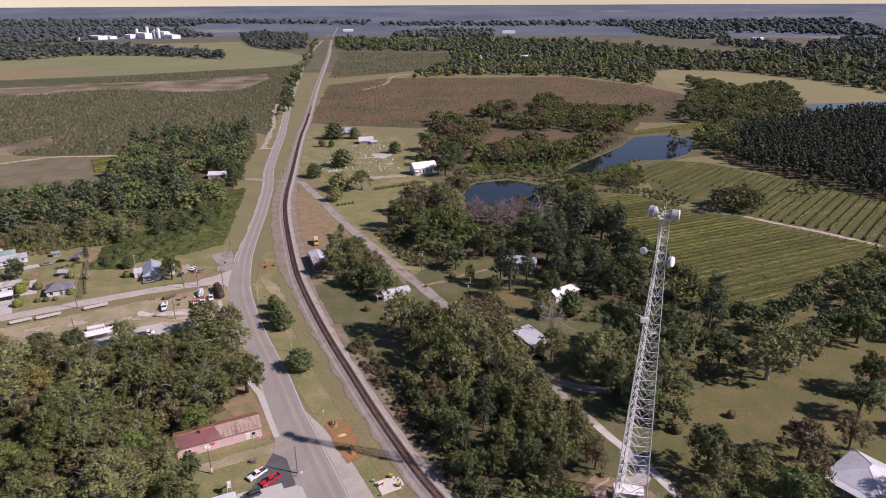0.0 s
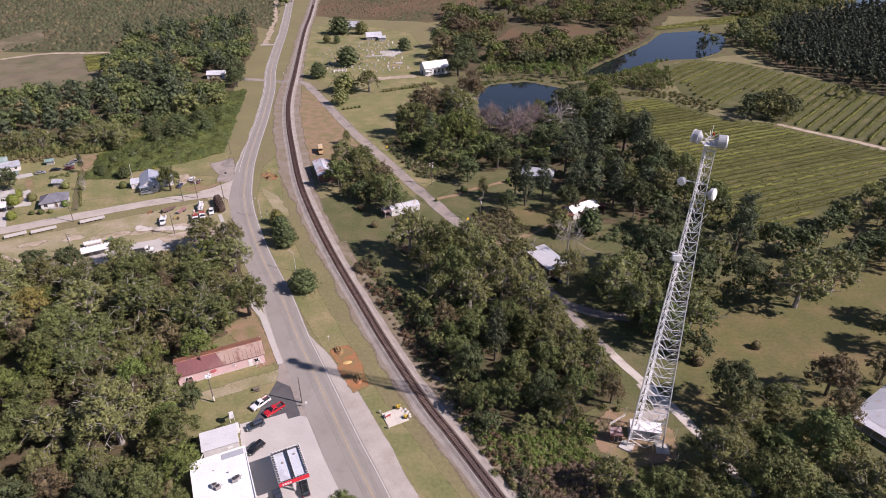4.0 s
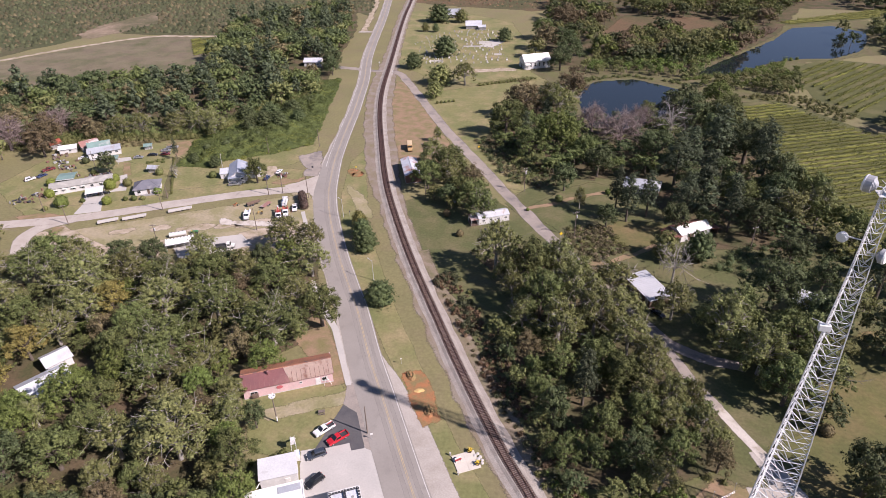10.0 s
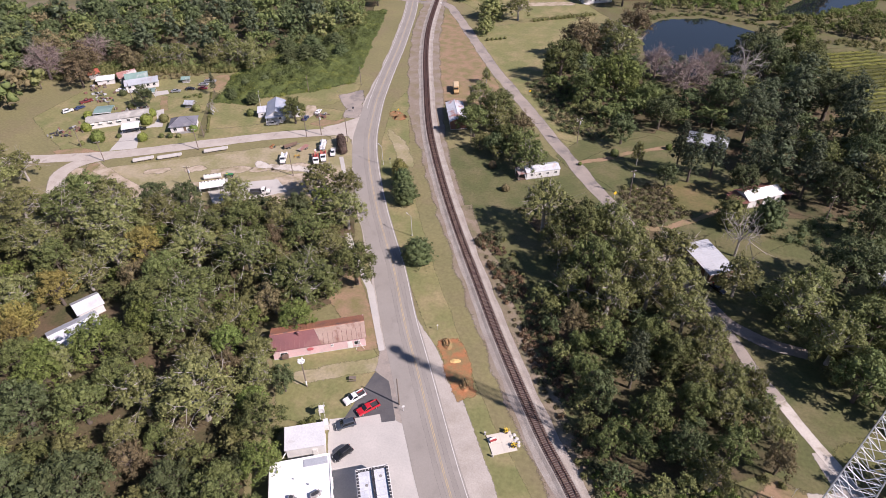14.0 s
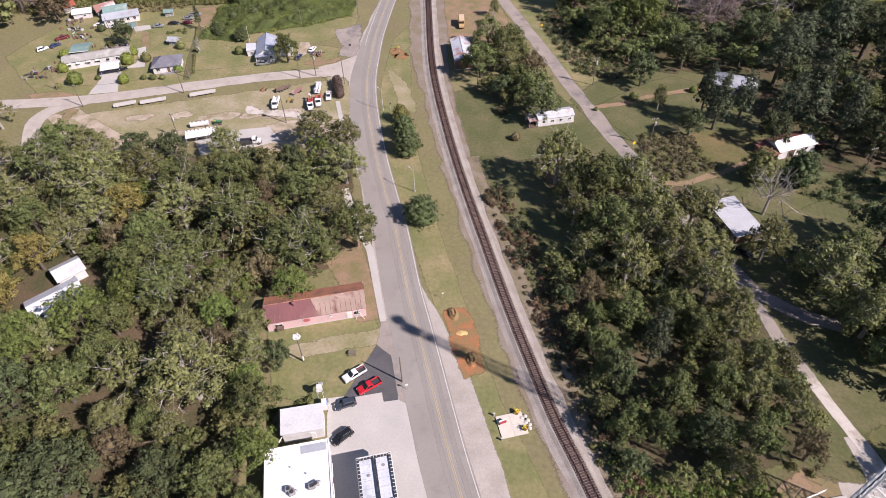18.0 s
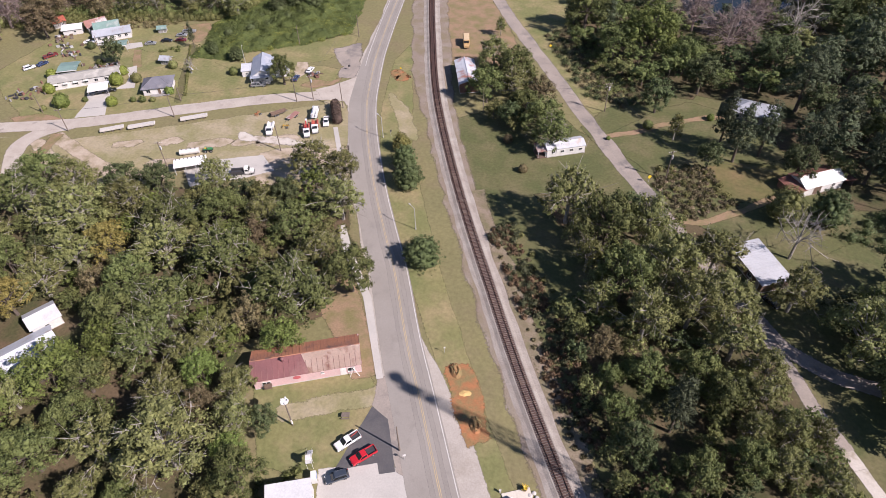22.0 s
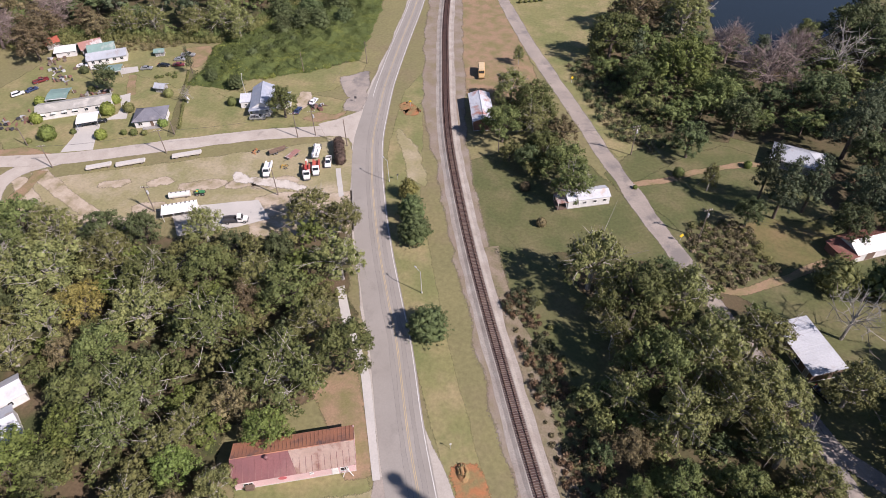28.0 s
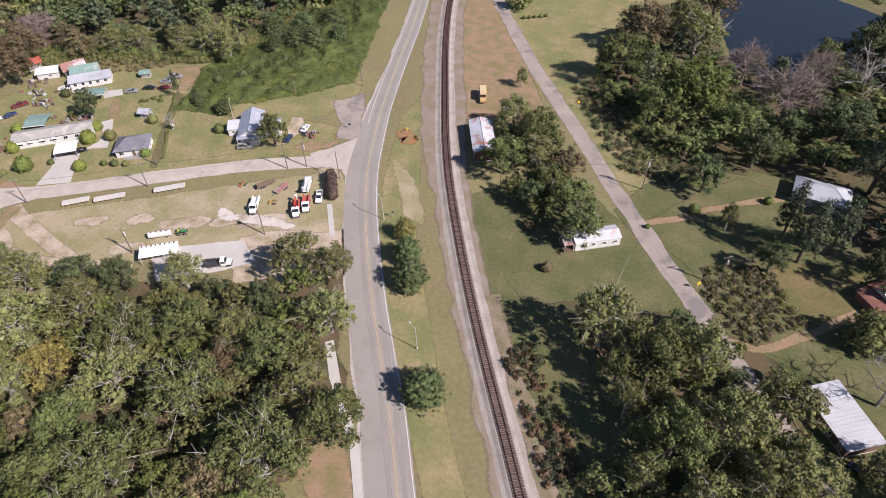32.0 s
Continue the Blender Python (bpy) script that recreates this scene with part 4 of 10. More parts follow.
def lobes_for(rng, kind, count):
    """Centres and radii of the crown's lobes in a tree about 5 m in radius."""
    out = []
    if kind == "pine":
        for i in range(count):
            z = 5 + 10 * (i / count)
            a = i * 2.4
            r = (15.6 - z) / 10.6 * 2.6 + 0.5
            out.append((math.cos(a) * r * 0.75, math.sin(a) * r * 0.75, z, 1.0 + r * 0.42))
    elif kind == "cone":
        for i in range(count):
            h = i / count
            r = 4.2 * (1 - h ** 2.2) ** 0.7 + 0.3
            a = i * 2.4
            out.append((math.cos(a) * r * 0.62, math.sin(a) * r * 0.62, 1.5 + 6.6 * h, 0.9 + r * 0.42))
    else:
        out.append((0, 0, 6.4, 3.0))
        for i in range(count - 1):
            a = i * 2.4 + rng.uniform(-0.5, 0.5)
            h = (i + 0.5) / count
            r = 4.1 * math.sqrt(max(0.05, 1 - (h * 1.02) ** 2)) * rng.uniform(0.78, 1.05)
            out.append((math.cos(a) * r, math.sin(a) * r, 3.4 + 6.3 * h * rng.uniform(0.85, 1.12), rng.uniform(0.8, 1.65) * (24 / count) ** 0.45))
    return np.array(out)


def crown_arrays(seed, kind="oak", count=26, tufts=7400, size=0.18, core=0.36, clumps=150, girth=(0.3, 0.75)):
    """A crown: rough masses for the boughs, and clumps of small sprigs of leaves that cover them."""
    rng = np.random.default_rng(seed)
    lobes = lobes_for(rng, kind, count)
    w = lobes[:, 3] ** 2
    pick = rng.choice(len(lobes), clumps, p=w / w.sum())
    dirs = rng.normal(size=(clumps, 3))
    dirs[:, 2] += 0.4
    dirs /= np.linalg.norm(dirs, axis=1)[:, None]
    heart = lobes[pick, :3] + dirs * (lobes[pick, 3] * rng.uniform(0.62, 1.12, clumps))[:, None] * (1, 1, 0.9)
    broad = rng.uniform(*girth, clumps)
    V, F, off = [], [], 0
    iv, jf = ICO1
    inner = len(jf) * len(lobes) if core else 0
    for x, y, z, r in lobes if core else ():
        wave = 0.16 * np.sin(iv @ rng.normal(size=(3, 3)) * 3.2 + rng.uniform(0, 6, 3)).sum(1)[:, None]
        v = (iv * (1 + wave) + rng.normal(size=iv.shape) * 0.11) * r * core * (1, 1, 0.85) + (x, y, z)
        V.append(v)
        F.append(jf + off)
        off += len(v)
    own = rng.choice(clumps, tufts, p=broad ** 1.6 / (broad ** 1.6).sum())
    ray = rng.normal(size=(tufts, 3)) + dirs[own] * 0.5 + (0, 0, 0.3)
    ray /= np.linalg.norm(ray, axis=1)[:, None]
    pos = heart[own] + ray * (broad[own] * rng.uniform(0.2, 1.38, tufts))[:, None] * (1, 1, 0.75)
    loose = rng.random(tufts) < 0.18
    bough = rng.choice(len(lobes), tufts, p=w / w.sum())
    pos[loose] = (lobes[bough, :3] + ray * (lobes[bough, 3] * rng.uniform(0.55, 1.2, tufts))[:, None])[loose]
    v, f = sprigs(rng, pos, ray + dirs[own] * 0.7 + rng.normal(size=(tufts, 3)) * 0.5, size * rng.uniform(0.55, 1.35, tufts))
    V.append(v)
    F.append(f + off)
    return np.concatenate(V), np.concatenate(F), lobes, inner


def fast_mesh(name, v, f, mats, idx=None):
    me = bpy.data.meshes.new(name)
    me.vertices.add(len(v))
    me.vertices.foreach_set("co", np.ascontiguousarray(v, np.float32).ravel())
    k = f.shape[1]
    me.loops.add(f.size)
    me.loops.foreach_set("vertex_index", np.ascontiguousarray(f, np.int32).ravel())
    me.polygons.add(len(f))
    me.polygons.foreach_set("loop_start", np.arange(0, f.size, k, dtype=np.int32))
    for m in mats:
        me.materials.append(m)
    if idx is not None:
        me.polygons.foreach_set("material_index", np.asarray(idx, np.int32))
    me.update(calc_edges=True)
    me.validate()
    return me


def limbs(rng, lobes, height, r=0.32, twigs=0):
    """A tapered trunk with limbs that reach into the lobes."""
    bm = bmesh.new()
    fork = height * 0.36
    rod((0, 0, -0.3), (0.1, 0.05, fork), r * 1.25, r * 0.85, 8, bm, False)
    rod((0.1, 0.05, fork), (0, 0, height * 0.78), r * 0.85, r * 0.25, 7, bm, False)
    for x, y, z, q in lobes[1:]:
        t = rng.uniform(0.75, 1.2)
        a = Vector((0.1, 0.05, fork * t))
        b = Vector((x, y, z)) + Vector((x * 0.1, y * 0.1, 0.4 * q))
        mid = a.lerp(b, 0.5) + Vector((0, 0, 0.5))
        rod(a, mid, r * 0.38, r * 0.2, 5, bm, False)
        rod(mid, b, r * 0.2, r * 0.08, 5, bm, False)
        for _ in range(twigs):
            c = b + Vector(rng.normal(size=3)) * q * 0.75
            s = mid.lerp(b, rng.uniform(0.2, 1))
            rod(s, c, 0.07, 0.02, 3, bm, False)
            for _ in range(3):
                rod(s.lerp(c, rng.uniform(0.3, 0.9)), c + Vector(rng.normal(size=3)) * 0.9, 0.035, 0.012, 3, bm, False)
    return bm


TREES = {}


def archetype(key, name, label, leaves, seed, kind="oak", count=26, tufts=7400, size=0.19, core=0.36, height=11, bark=None, twigs=0, r=0.32, clumps=150, girth=(0.3, 0.75)):
    base = new(name)
    tagged(base, label, "tree")
    rng = np.random.default_rng(seed)
    if leaves:
        v, f, lobes, inner = crown_arrays(seed, kind, count, tufts, size, core, clumps, girth)
        mass = np.arange(len(f)) < inner
        me = fast_mesh("crown", v, f, [LEAF[leaves], INNER[leaves]], mass)
        c = new("crown", me)
        c.parent = base
    else:
        lobes = lobes_for(rng, kind, count)
    t = part("trunk", limbs(rng, lobes if kind == "oak" else lobes[:1], height, r, twigs), bark or M_BARK, base)
    TREES[key] = base
    return base


archetype("green1", "oak_tree", "broad oak with dense dark green leaves", "green", 11)
archetype("green2", "oak_tree", "broad oak with uneven green crown", "green", 12, count=32, clumps=180, girth=(0.28, 0.65), bark=M_PALEBARK, twigs=1)
archetype("green3", "oak_tree", "tall green broadleaf tree with open crown", "green", 13, count=20, tufts=6600)
archetype("deep1", "oak_tree", "dark green dense broadleaf tree in shade", "deep", 14)
archetype("deep2", "oak_tree", "dark green tree with rounded lobes", "deep", 15, count=30)
archetype("olive1", "oak_tree", "oak with olive green autumn leaves", "olive", 16, clumps=160, bark=M_PALEBARK, twigs=1)
archetype("olive2", "oak_tree", "thinning olive broadleaf tree with visible limbs", "olive", 17, count=24, core=0.35, tufts=5600, clumps=110, girth=(0.25, 0.6), bark=M_PALEBARK, twigs=1)
archetype("sparse1", "oak_tree", "wide thinning oak with pale spreading limbs", "olive", 31, count=26, tufts=6800, size=0.18, core=0, clumps=120, girth=(0.3, 0.75), bark=M_PALEBARK, twigs=1, r=0.3)
archetype("yellow1", "broadleaf_tree", "tree with yellowing autumn leaves", "yellow", 18, tufts=6600)
archetype("brown1", "broadleaf_tree", "tree with brown autumn leaves", "brown", 19, core=0.4, tufts=5600)
archetype("pine1", "pine_tree", "tall dark green pine with layered boughs", "pine", 20, "pine", 26, 6400, 0.18, 0.3, 15)
archetype("pine2", "pine_tree", "slender dark pine with thin crown", "pine", 21, "pine", 20, 5400, 0.18, 0.28, 15)
archetype("bright1", "broadleaf_tree", "bright green young broadleaf tree", "bright", 22)
archetype("cone1", "evergreen_tree", "dense evergreen tree rounded down to the grass", "cedar", 23, "cone", 30, 11000, 0.19, 0.55, 9, clumps=260, girth=(0.25, 0.55))
archetype("cone2", "evergreen_tree", "small yellow-green evergreen tree on the grass", "gold", 27, "cone", 26, 9000, 0.2, 0.55, 9, clumps=220, girth=(0.25, 0.55))
archetype("dome1", "broadleaf_tree", "dense dark green tree with foliage down to the grass", "deep", 28, "cone", 30, 8600, 0.2, 0.45, 9, clumps=170, girth=(0.3, 0.75))
archetype("dome2", "broadleaf_tree", "round-crowned olive tree branching near the ground", "olive", 29, "cone", 26, 7400, 0.2, 0.4, 9, clumps=150, girth=(0.3, 0.75))
archetype("purple1", "bare_tree", "almost leafless grey-purple twiggy tree", "purple", 24, count=22, tufts=3600, size=0.12, core=0, twigs=8, bark=M_TWIGS)
archetype("bare1", "bare_tree", "leafless pale dead tree with bare branches", None, 25, count=12, twigs=6, bark=M_PALEBARK, height=12, r=0.26)
SHRUBS = {}
for key, leaves in (("green", "green"), ("olive", "olive"), ("brown", "brown"), ("bright", "bright"), ("deep", "deep"), ("lime", "lime"), ("hedge", "hedge")):
    rng0 = np.random.default_rng(40 + len(SHRUBS))
    iv, jf = ICO2
    core = iv * (1 + rng0.uniform(-0.1, 0.1, (len(iv), 1))) * (0.9, 0.9, 0.78) + (0, 0, 0.62)
    d = rng0.normal(size=(800, 3))
    d /= np.linalg.norm(d, axis=1)[:, None]
    bulge = 0.95 + 0.14 * np.sin(d @ rng0.normal(size=(3, 3)) * 4).prod(1)
    v, f = sprigs(rng0, d * bulge[:, None] * rng0.uniform(0.9, 1.08, (800, 1)) * (1, 1, 0.86) + (0, 0, 0.62), d + rng0.normal(size=(800, 3)) * 0.4, 0.11 * rng0.uniform(0.6, 1.4, 800))
    v, f, inner = np.concatenate([core, v]), np.concatenate([jf, f + len(core)]), len(jf)
    v[:, 2] = np.maximum(v[:, 2], -0.05)
    b = new("shrub", fast_mesh("shrub", v, f, [LEAF[leaves], INNER[leaves]], np.arange(len(f)) < inner))
    tagged(b, {"lime": "clipped round bright yellow-green shrub", "hedge": "dark maroon-brown clipped hedge bush"}.get(key, f"low rounded {key} leafy shrub"), "shrub")
    SHRUBS[key] = b

rnd = random.Random(7)
PLACED = []
OPEN = [(-14, 92), (-6, 88), (3, 87), (9, 90), (16, 94), (22, 98), (30, 98), (38, 93), (38, 82), (24, 79), (15, 70), (10, 60), (2, 66), (-5, 77)]
USED = set()


def stand(base, key, x, y, s, sz, rz, book):
    if key in book:
        b = base.scale
        return copy_thing(base, pose(x, y, 0, 0, 0, rz) @ Matrix.Diagonal((s / b[0], s / b[1], sz / b[2], 1)))
    book.add(key)
    base.matrix_basis = pose(x, y, 0, 0, 0, rz) @ Matrix.Diagonal((s, s, sz, 1))
    return base


def tree(x, y, r, key, tall=1.0, grow=1.18):
    """A tree with that crown radius, unless it would stand in another."""
    r *= grow
    if inside(x, y, OPEN):
        return False
    if any((x - a)**2 + (y - b)**2 < (0.36 * (r + c))**2 for a, b, c in PLACED):
        return False
    PLACED.append((x, y, r))
    s = r / 5.0
    stand(TREES[key], key, x, y, s, tall * (0.45 + 0.55 * s) * rnd.uniform(0.92, 1.08), rnd.uniform(0, 360), USED)


USEDS = set()


def shrub(x, y, r, key, tall=1.0):
    stand(SHRUBS[key], key, x, y, r, r * tall, rnd.uniform(0, 360), USEDS)


# single trees, by place
for x, y, r, k in [(-89.3, 183.2, 2.4, "cone2"), (-85, 175.5, 3.3, "cone1"), (-81, 168, 3.8, "cone1"), (-66.2, 141, 4.1, "cone1"),
                   (-34, 61, 3.4, "green1")]:
    tree(x, y, r, k, 0.92)
# oaks between the shop and the yard
OAKS = [(-130, 129, 6.9, "green2"), (-119, 136, 6.1, "green1"), (-108, 138, 5.3, "olive1"), (-92, 149, 6.0, "olive2"), (-108, 148, 3.8, "deep1"), (-124, 119, 6.4, "olive2"), (-108, 121, 7.0, "green2"),
        (-106, 131, 4.4, "brown1"), (-98, 136, 6.3, "green3"), (-89, 132, 4.9, "olive1"), (-78.5, 126.5, 6.3, "green1"), (-88, 116, 7.9, "green2"), (-93.5, 109.5, 4.4, "brown1"), (-126, 109, 5.6, "green1"),
        (-113, 104, 7.0, "green2"), (-121, 99, 6.4, "green1"), (-153, 122, 7.8, "olive1"), (-144, 111, 5.7, "olive2"), (-146, 132, 5.6, "olive1"), (-111, 95, 5.4, "green2"), (-98.5, 101, 3.8, "olive2"), (-96, 93.5, 3.6, "bright1"),
        (-101, 96, 4.2, "olive2"), (-85, 106, 4.0, "bright1"), (-134, 106, 3.4, "brown1"), (-119, 93, 4.2, "bright1"),
        (-107.5, 162, 6.0, "olive2"), (-99, 164, 4.4, "olive1"), (-145, 143, 4.2, "deep1"), (-131, 149, 4.6, "olive1"), (-155, 140, 4.6, "deep2"), (-167, 135, 5.4, "olive1"), (-176, 134, 6.0, "green1"),
        (-149, 95, 5.0, "yellow1"), (-149.5, 83, 4.4, "yellow1"), (-157, 90, 5.2, "olive1"), (-124.5, 83, 6.0, "bright1"), (-117, 84, 4.4, "green1"), (-134, 76.5, 3.6, "bright1"), (-128.5, 76, 3.4, "olive1"), (-139, 74, 4.2, "green1"), (-145.5, 78.5, 3.8, "yellow1"), (-113, 76, 4.6, "green1"), (-129, 70, 5.0, "bright1"), (-124, 62, 5.8, "deep2"),
        (-114, 67, 5.8, "green1"), (-103, 73, 5.7, "olive2"), (-100.5, 64, 3.4, "olive1"), (-93.5, 66.5, 3.2, "green1"), (-96, 60, 3.6, "brown1"), (-88.5, 66, 3.0, "olive2"), (-90, 76, 8.2, "sparse1"), (-99, 85, 4.4, "olive2"), (-83, 86, 3.8, "olive1"), (-76, 76, 4.4, "green3"), (-78, 88, 2.6, "deep1"),
        (-71, 68, 4.0, "bright1"), (-80.5, 80, 3.4, "bright1"), (-87, 92.5, 3.6, "olive1"), (-91, 87, 3.2, "brown1"), (-74, 54.5, 3.4, "olive1"), (-67.5, 59, 2.8, "green1"), (-170, 108, 6.7, "olive1"), (-174, 124, 7.0, "green2"), (-187, 120, 7.3, "olive1"), (-146, 102, 5.0, "olive2"), (-75, 60, 4.6, "green1"),
        (-84, 58, 4.6, "deep2"), (-101, 51, 7.2, "deep1"), (-114, 48, 5, "deep1"), (-122, 48, 6, "green1"), (-138, 58, 6, "deep2"), (-70, 50, 4, "green1"), (-160, 105, 5, "green1"), (-160, 76, 6, "olive1"),
        (-150, 66, 6, "green1"), (-178, 95, 6, "olive1"), (-192, 105, 7, "green2"), (-140, 117, 5, "yellow1"), (-163, 121, 5, "olive2"), (-215, 131, 7, "olive1"), (-211, 141, 5, "olive2"), (-224, 140, 6, "olive1"), (-238, 132, 7, "green1")]
for x, y, r, k in OAKS:
    tree(x, y, r, k)
# wood between railway and lane
for x, y, r, k in [(-36, 166, 6.6, "olive2"), (-25, 160, 6.6, "green3"), (-16, 165, 5.0, "olive1"), (0, 158, 6.0, "olive2"), (-10, 149, 6.0, "olive1"), (-19, 143, 5.6, "green3"),
                   (3, 146, 5.9, "olive1"), (-13, 133, 5.7, "olive2"), (-4, 140, 5.4, "olive1"), (5, 134, 5.3, "olive2"), (11, 130, 3.8, "olive1"), (-11, 121, 4.6, "green3"), (-5, 113, 4.6, "pine1"), (3, 120, 5.1, "green1"),
                   (10, 123, 4.3, "olive2"), (15, 117, 4.1, "olive1"), (-11, 105, 4.1, "deep1"), (0, 103, 4.8, "green1"), (8, 108, 4.6, "green1"), (14, 109, 4.2, "olive1"), (21, 109, 3.6, "olive2"), (24, 100, 3.4, "brown1"),
                   (15, 99, 4.0, "green3"), (7, 97, 4.2, "deep1"), (-2, 95, 3.8, "green1"), (-8, 93, 3.2, "green3"), (-15, 111, 3.6, "green3"), (5, 88, 5.0, "deep1"), (12, 92, 3.6, "olive1"), (16, 86, 3.4, "green1"),
                   (-2, 124, 5, "green1"), (-20, 126, 3.6, "brown1"), (-23, 136, 3.6, "olive2"), (-28, 150, 3.2, "olive2"), (11, 78, 4.4, "olive2"), (2, 80, 3.6, "brown1"), (8, 66, 4.6, "green1"), (20, 74, 4.2, "olive2"), (25, 67, 4.2, "green1"), (31, 71, 4.6, "green3"), (37, 68, 4.6, "olive1"),
                   (-18, 118, 3, "green1"), (9, 115, 3.6, "olive1"), (20, 118, 3.2, "olive2"), (-31, 157, 3.6, "olive1")]:
    tree(x, y, r, k, (1.0 if x > -1 and y < 165 else 1.35) if y > 128 else 1.12, 1.18 if y > 128 else 1.0)
for x, y, r, k in [(20, 66, 3.8, "olive1"), (29, 73, 2.6, "olive2"), (38, 74, 3.2, "olive1"), (48, 84, 4.4, "olive1"), (53, 95, 4.6, "olive1"), (58, 86, 4.6, "green3"), (64, 100, 4.4, "olive2"), (43, 71, 4.4, "green1"), (59, 76, 4.6, "olive1")]:
    tree(x, y, r, k, 0.85)
# round the sheds and the mast
for x, y, r, k in [(17, 152, 4.6, "olive1"), (29, 143, 6.8, "olive1"), (44, 163, 7.0, "deep2"), (46, 142, 6.6, "green3"), (37, 134, 5.6, "olive1"), (49, 129, 5.6, "olive2"), (41, 124, 5.6, "green1"), 
                   (18, 170, 5.0, "bare1"), (26.5, 186.5, 4.4, "dome1"), (54, 188, 5.5, "deep1"), (60, 174, 4.2, "deep2"), (34, 152, 5.0, "green1"), (56, 153, 6.4, "deep1"), (63, 160, 6.0, "olive2"),
                   (84.3, 146, 8.0, "olive2"), (98, 155, 6.6, "olive2"), (70, 149, 6.6, "deep1"), (52, 101, 5.4, "deep1"), (64, 102, 5.6, "green3"), (78, 108, 5.0, "brown1"), (76, 97, 3.8, "brown1"), (44, 80, 5.6, "olive1"),
                   (52, 74, 5.6, "green3"), (67, 86, 5.9, "green1"), (71, 74, 6.0, "olive1"), (60, 84, 4.4, "deep1"), (84, 70, 6, "green1"), (103, 128, 5.2, "deep1"), (112, 140, 5.4, "green1"), (93, 113, 4.2, "brown1"), (62, 66, 5, "deep1"), (120, 120, 5, "deep2"), (100, 92, 5, "brown1"),
                   (75, 175, 6.5, "pine1"), (125, 172, 6, "green1"), (146, 176, 6, "deep2"), (140, 150, 6, "green1")]:
    tree(x, y, r, k, 1.18)
for x, y, r, k in [(59, 237, 6.6, "deep1"), (69, 229, 6.0, "green1"), (68, 218, 5.4, "olive1"), (62, 248, 5.6, "olive2"), (56, 226, 6.0, "deep2"), (76, 206, 4.6, "green1")]:
    tree(x, y, r, k, 1.3)
# by the depot and the mobile home
for x, y, r, k in [(-77, 239, 5.4, "olive1"), (-68, 234, 6.0, "green3"), (-73, 217, 5.8, "green1"), (-65, 222, 5.4, "olive2"), (-59, 211, 4.6, "green1"), (-51, 204, 6.2, "green1"), (-46.5, 195.5, 5.4, "green2"), (-82, 265.7, 2.0, "olive1"),
                   (-55.5, 221, 4.0, "brown1"), (-62, 205, 3.6, "deep1")]:
    tree(x, y, r, k)
# by the pond
for x, y, r, k in [(-52, 279, 8.0, "green3"), (-48, 306, 9.0, "brown1"), (-27, 262, 9.2, "bright1"), (-30, 303, 8.2, "olive2"), (-26, 337, 8.0, "brown1"), (0, 272, 8.8, "purple1"), (-8, 243, 5.6, "deep1"), (15, 261, 7.5, "deep1"), (22, 291, 7.5, "bare1"),
                   (33, 304, 8.0, "deep2"), (46, 303, 8.4, "green1"), (39, 264, 8.4, "pine1"), (51, 268, 8.6, "deep1"), (54, 281, 7.0, "deep2"), (54, 245, 7.0, "pine1"), (31, 224, 6.5, "pine1"), (4, 207, 4.8, "pine1"), (11, 212, 4.6, "pine2"), (-3, 200.5, 3.4, "deep1"), (0, 213, 3.8, "pine1"), (16.5, 185, 4.4, "dome2"), (26.7, 236, 5, "deep1"),
                   (-20, 227, 4.8, "deep1"), (43, 222, 6.3, "green1"), (22, 241, 7, "pine2"), (58, 214, 7.0, "olive1"), (32, 329, 6.6, "deep1"), (47, 338, 7.0, "bright1"), (9, 293, 6.0, "purple1"), (-13, 290, 6, "purple1"),
                   (46, 205, 6.0, "deep1"), (-38, 256, 6.0, "green3"), (-36, 318, 7, "olive1"), (-13, 213, 2.2, "olive1"), (-14, 255, 5, "green1"), (28, 252, 6, "pine1"), (24, 312, 7, "deep2"), (50, 318, 6, "green1"),
                   (24, 212, 5, "pine2"), (20, 203, 4.6, "deep1"), (38, 207, 5, "pine1"), (56, 262, 6, "pine2"), (42, 284, 7, "deep1"), (12, 307, 5, "green1")]:
    tree(x, y, r, k, 1.2 if k.startswith("pine") else 1.12)
# cemetery, church and far singles
for x, y, r, k in [(-129, 381, 5.2, "dome1"), (-104, 352, 7.2, "dome2"), (-89, 352, 6.6, "olive2"), (-116, 412, 7.4, "dome1"), (-84, 459, 4.6, "dome1"), (-100.5, 327, 4.2, "dome2"), (-147, 512, 8.4, "dome1"), (-129, 514, 5.2, "dome2"), (-149, 478, 2.6, "dome2"), (-141, 478, 2.4, "dome1"),
                   (-38, 392, 7, "deep1"), (-34, 412, 8, "deep2"), (-52, 440, 9, "brown1"), (-58, 470, 8, "green1"), (-40, 440, 8, "deep1"), (-44, 500, 9, "brown1"), (-179, 368, 6.5, "deep1"), (-174, 356, 4.5, "deep2"), (-185, 330, 5, "green1"), (-247, 700, 6, "deep1"), (-238, 665, 6, "green1"), (-310, 930, 7, "deep1")]:
    tree(x, y, r, k)
# trees smothered in creeper on the slope
for x, y, r, k in [(-184.5, 271, 4.6, "dome1"), (-178, 262, 3.6, "dome1"), (-172.5, 267, 4.4, "dome1"), (-166, 270, 4.0, "dome1"), (-158.5, 277, 3.6, "dome1"), (-195, 254, 4.2, "dome1"), (-176, 280, 5.0, "dome1"), (-167, 288, 4.6, "dome1"), (-169.8, 217.5, 2.4, "dome1"), (-181, 219, 2.0, "dome1")]:
    tree(x, y, r, k, 0.8)
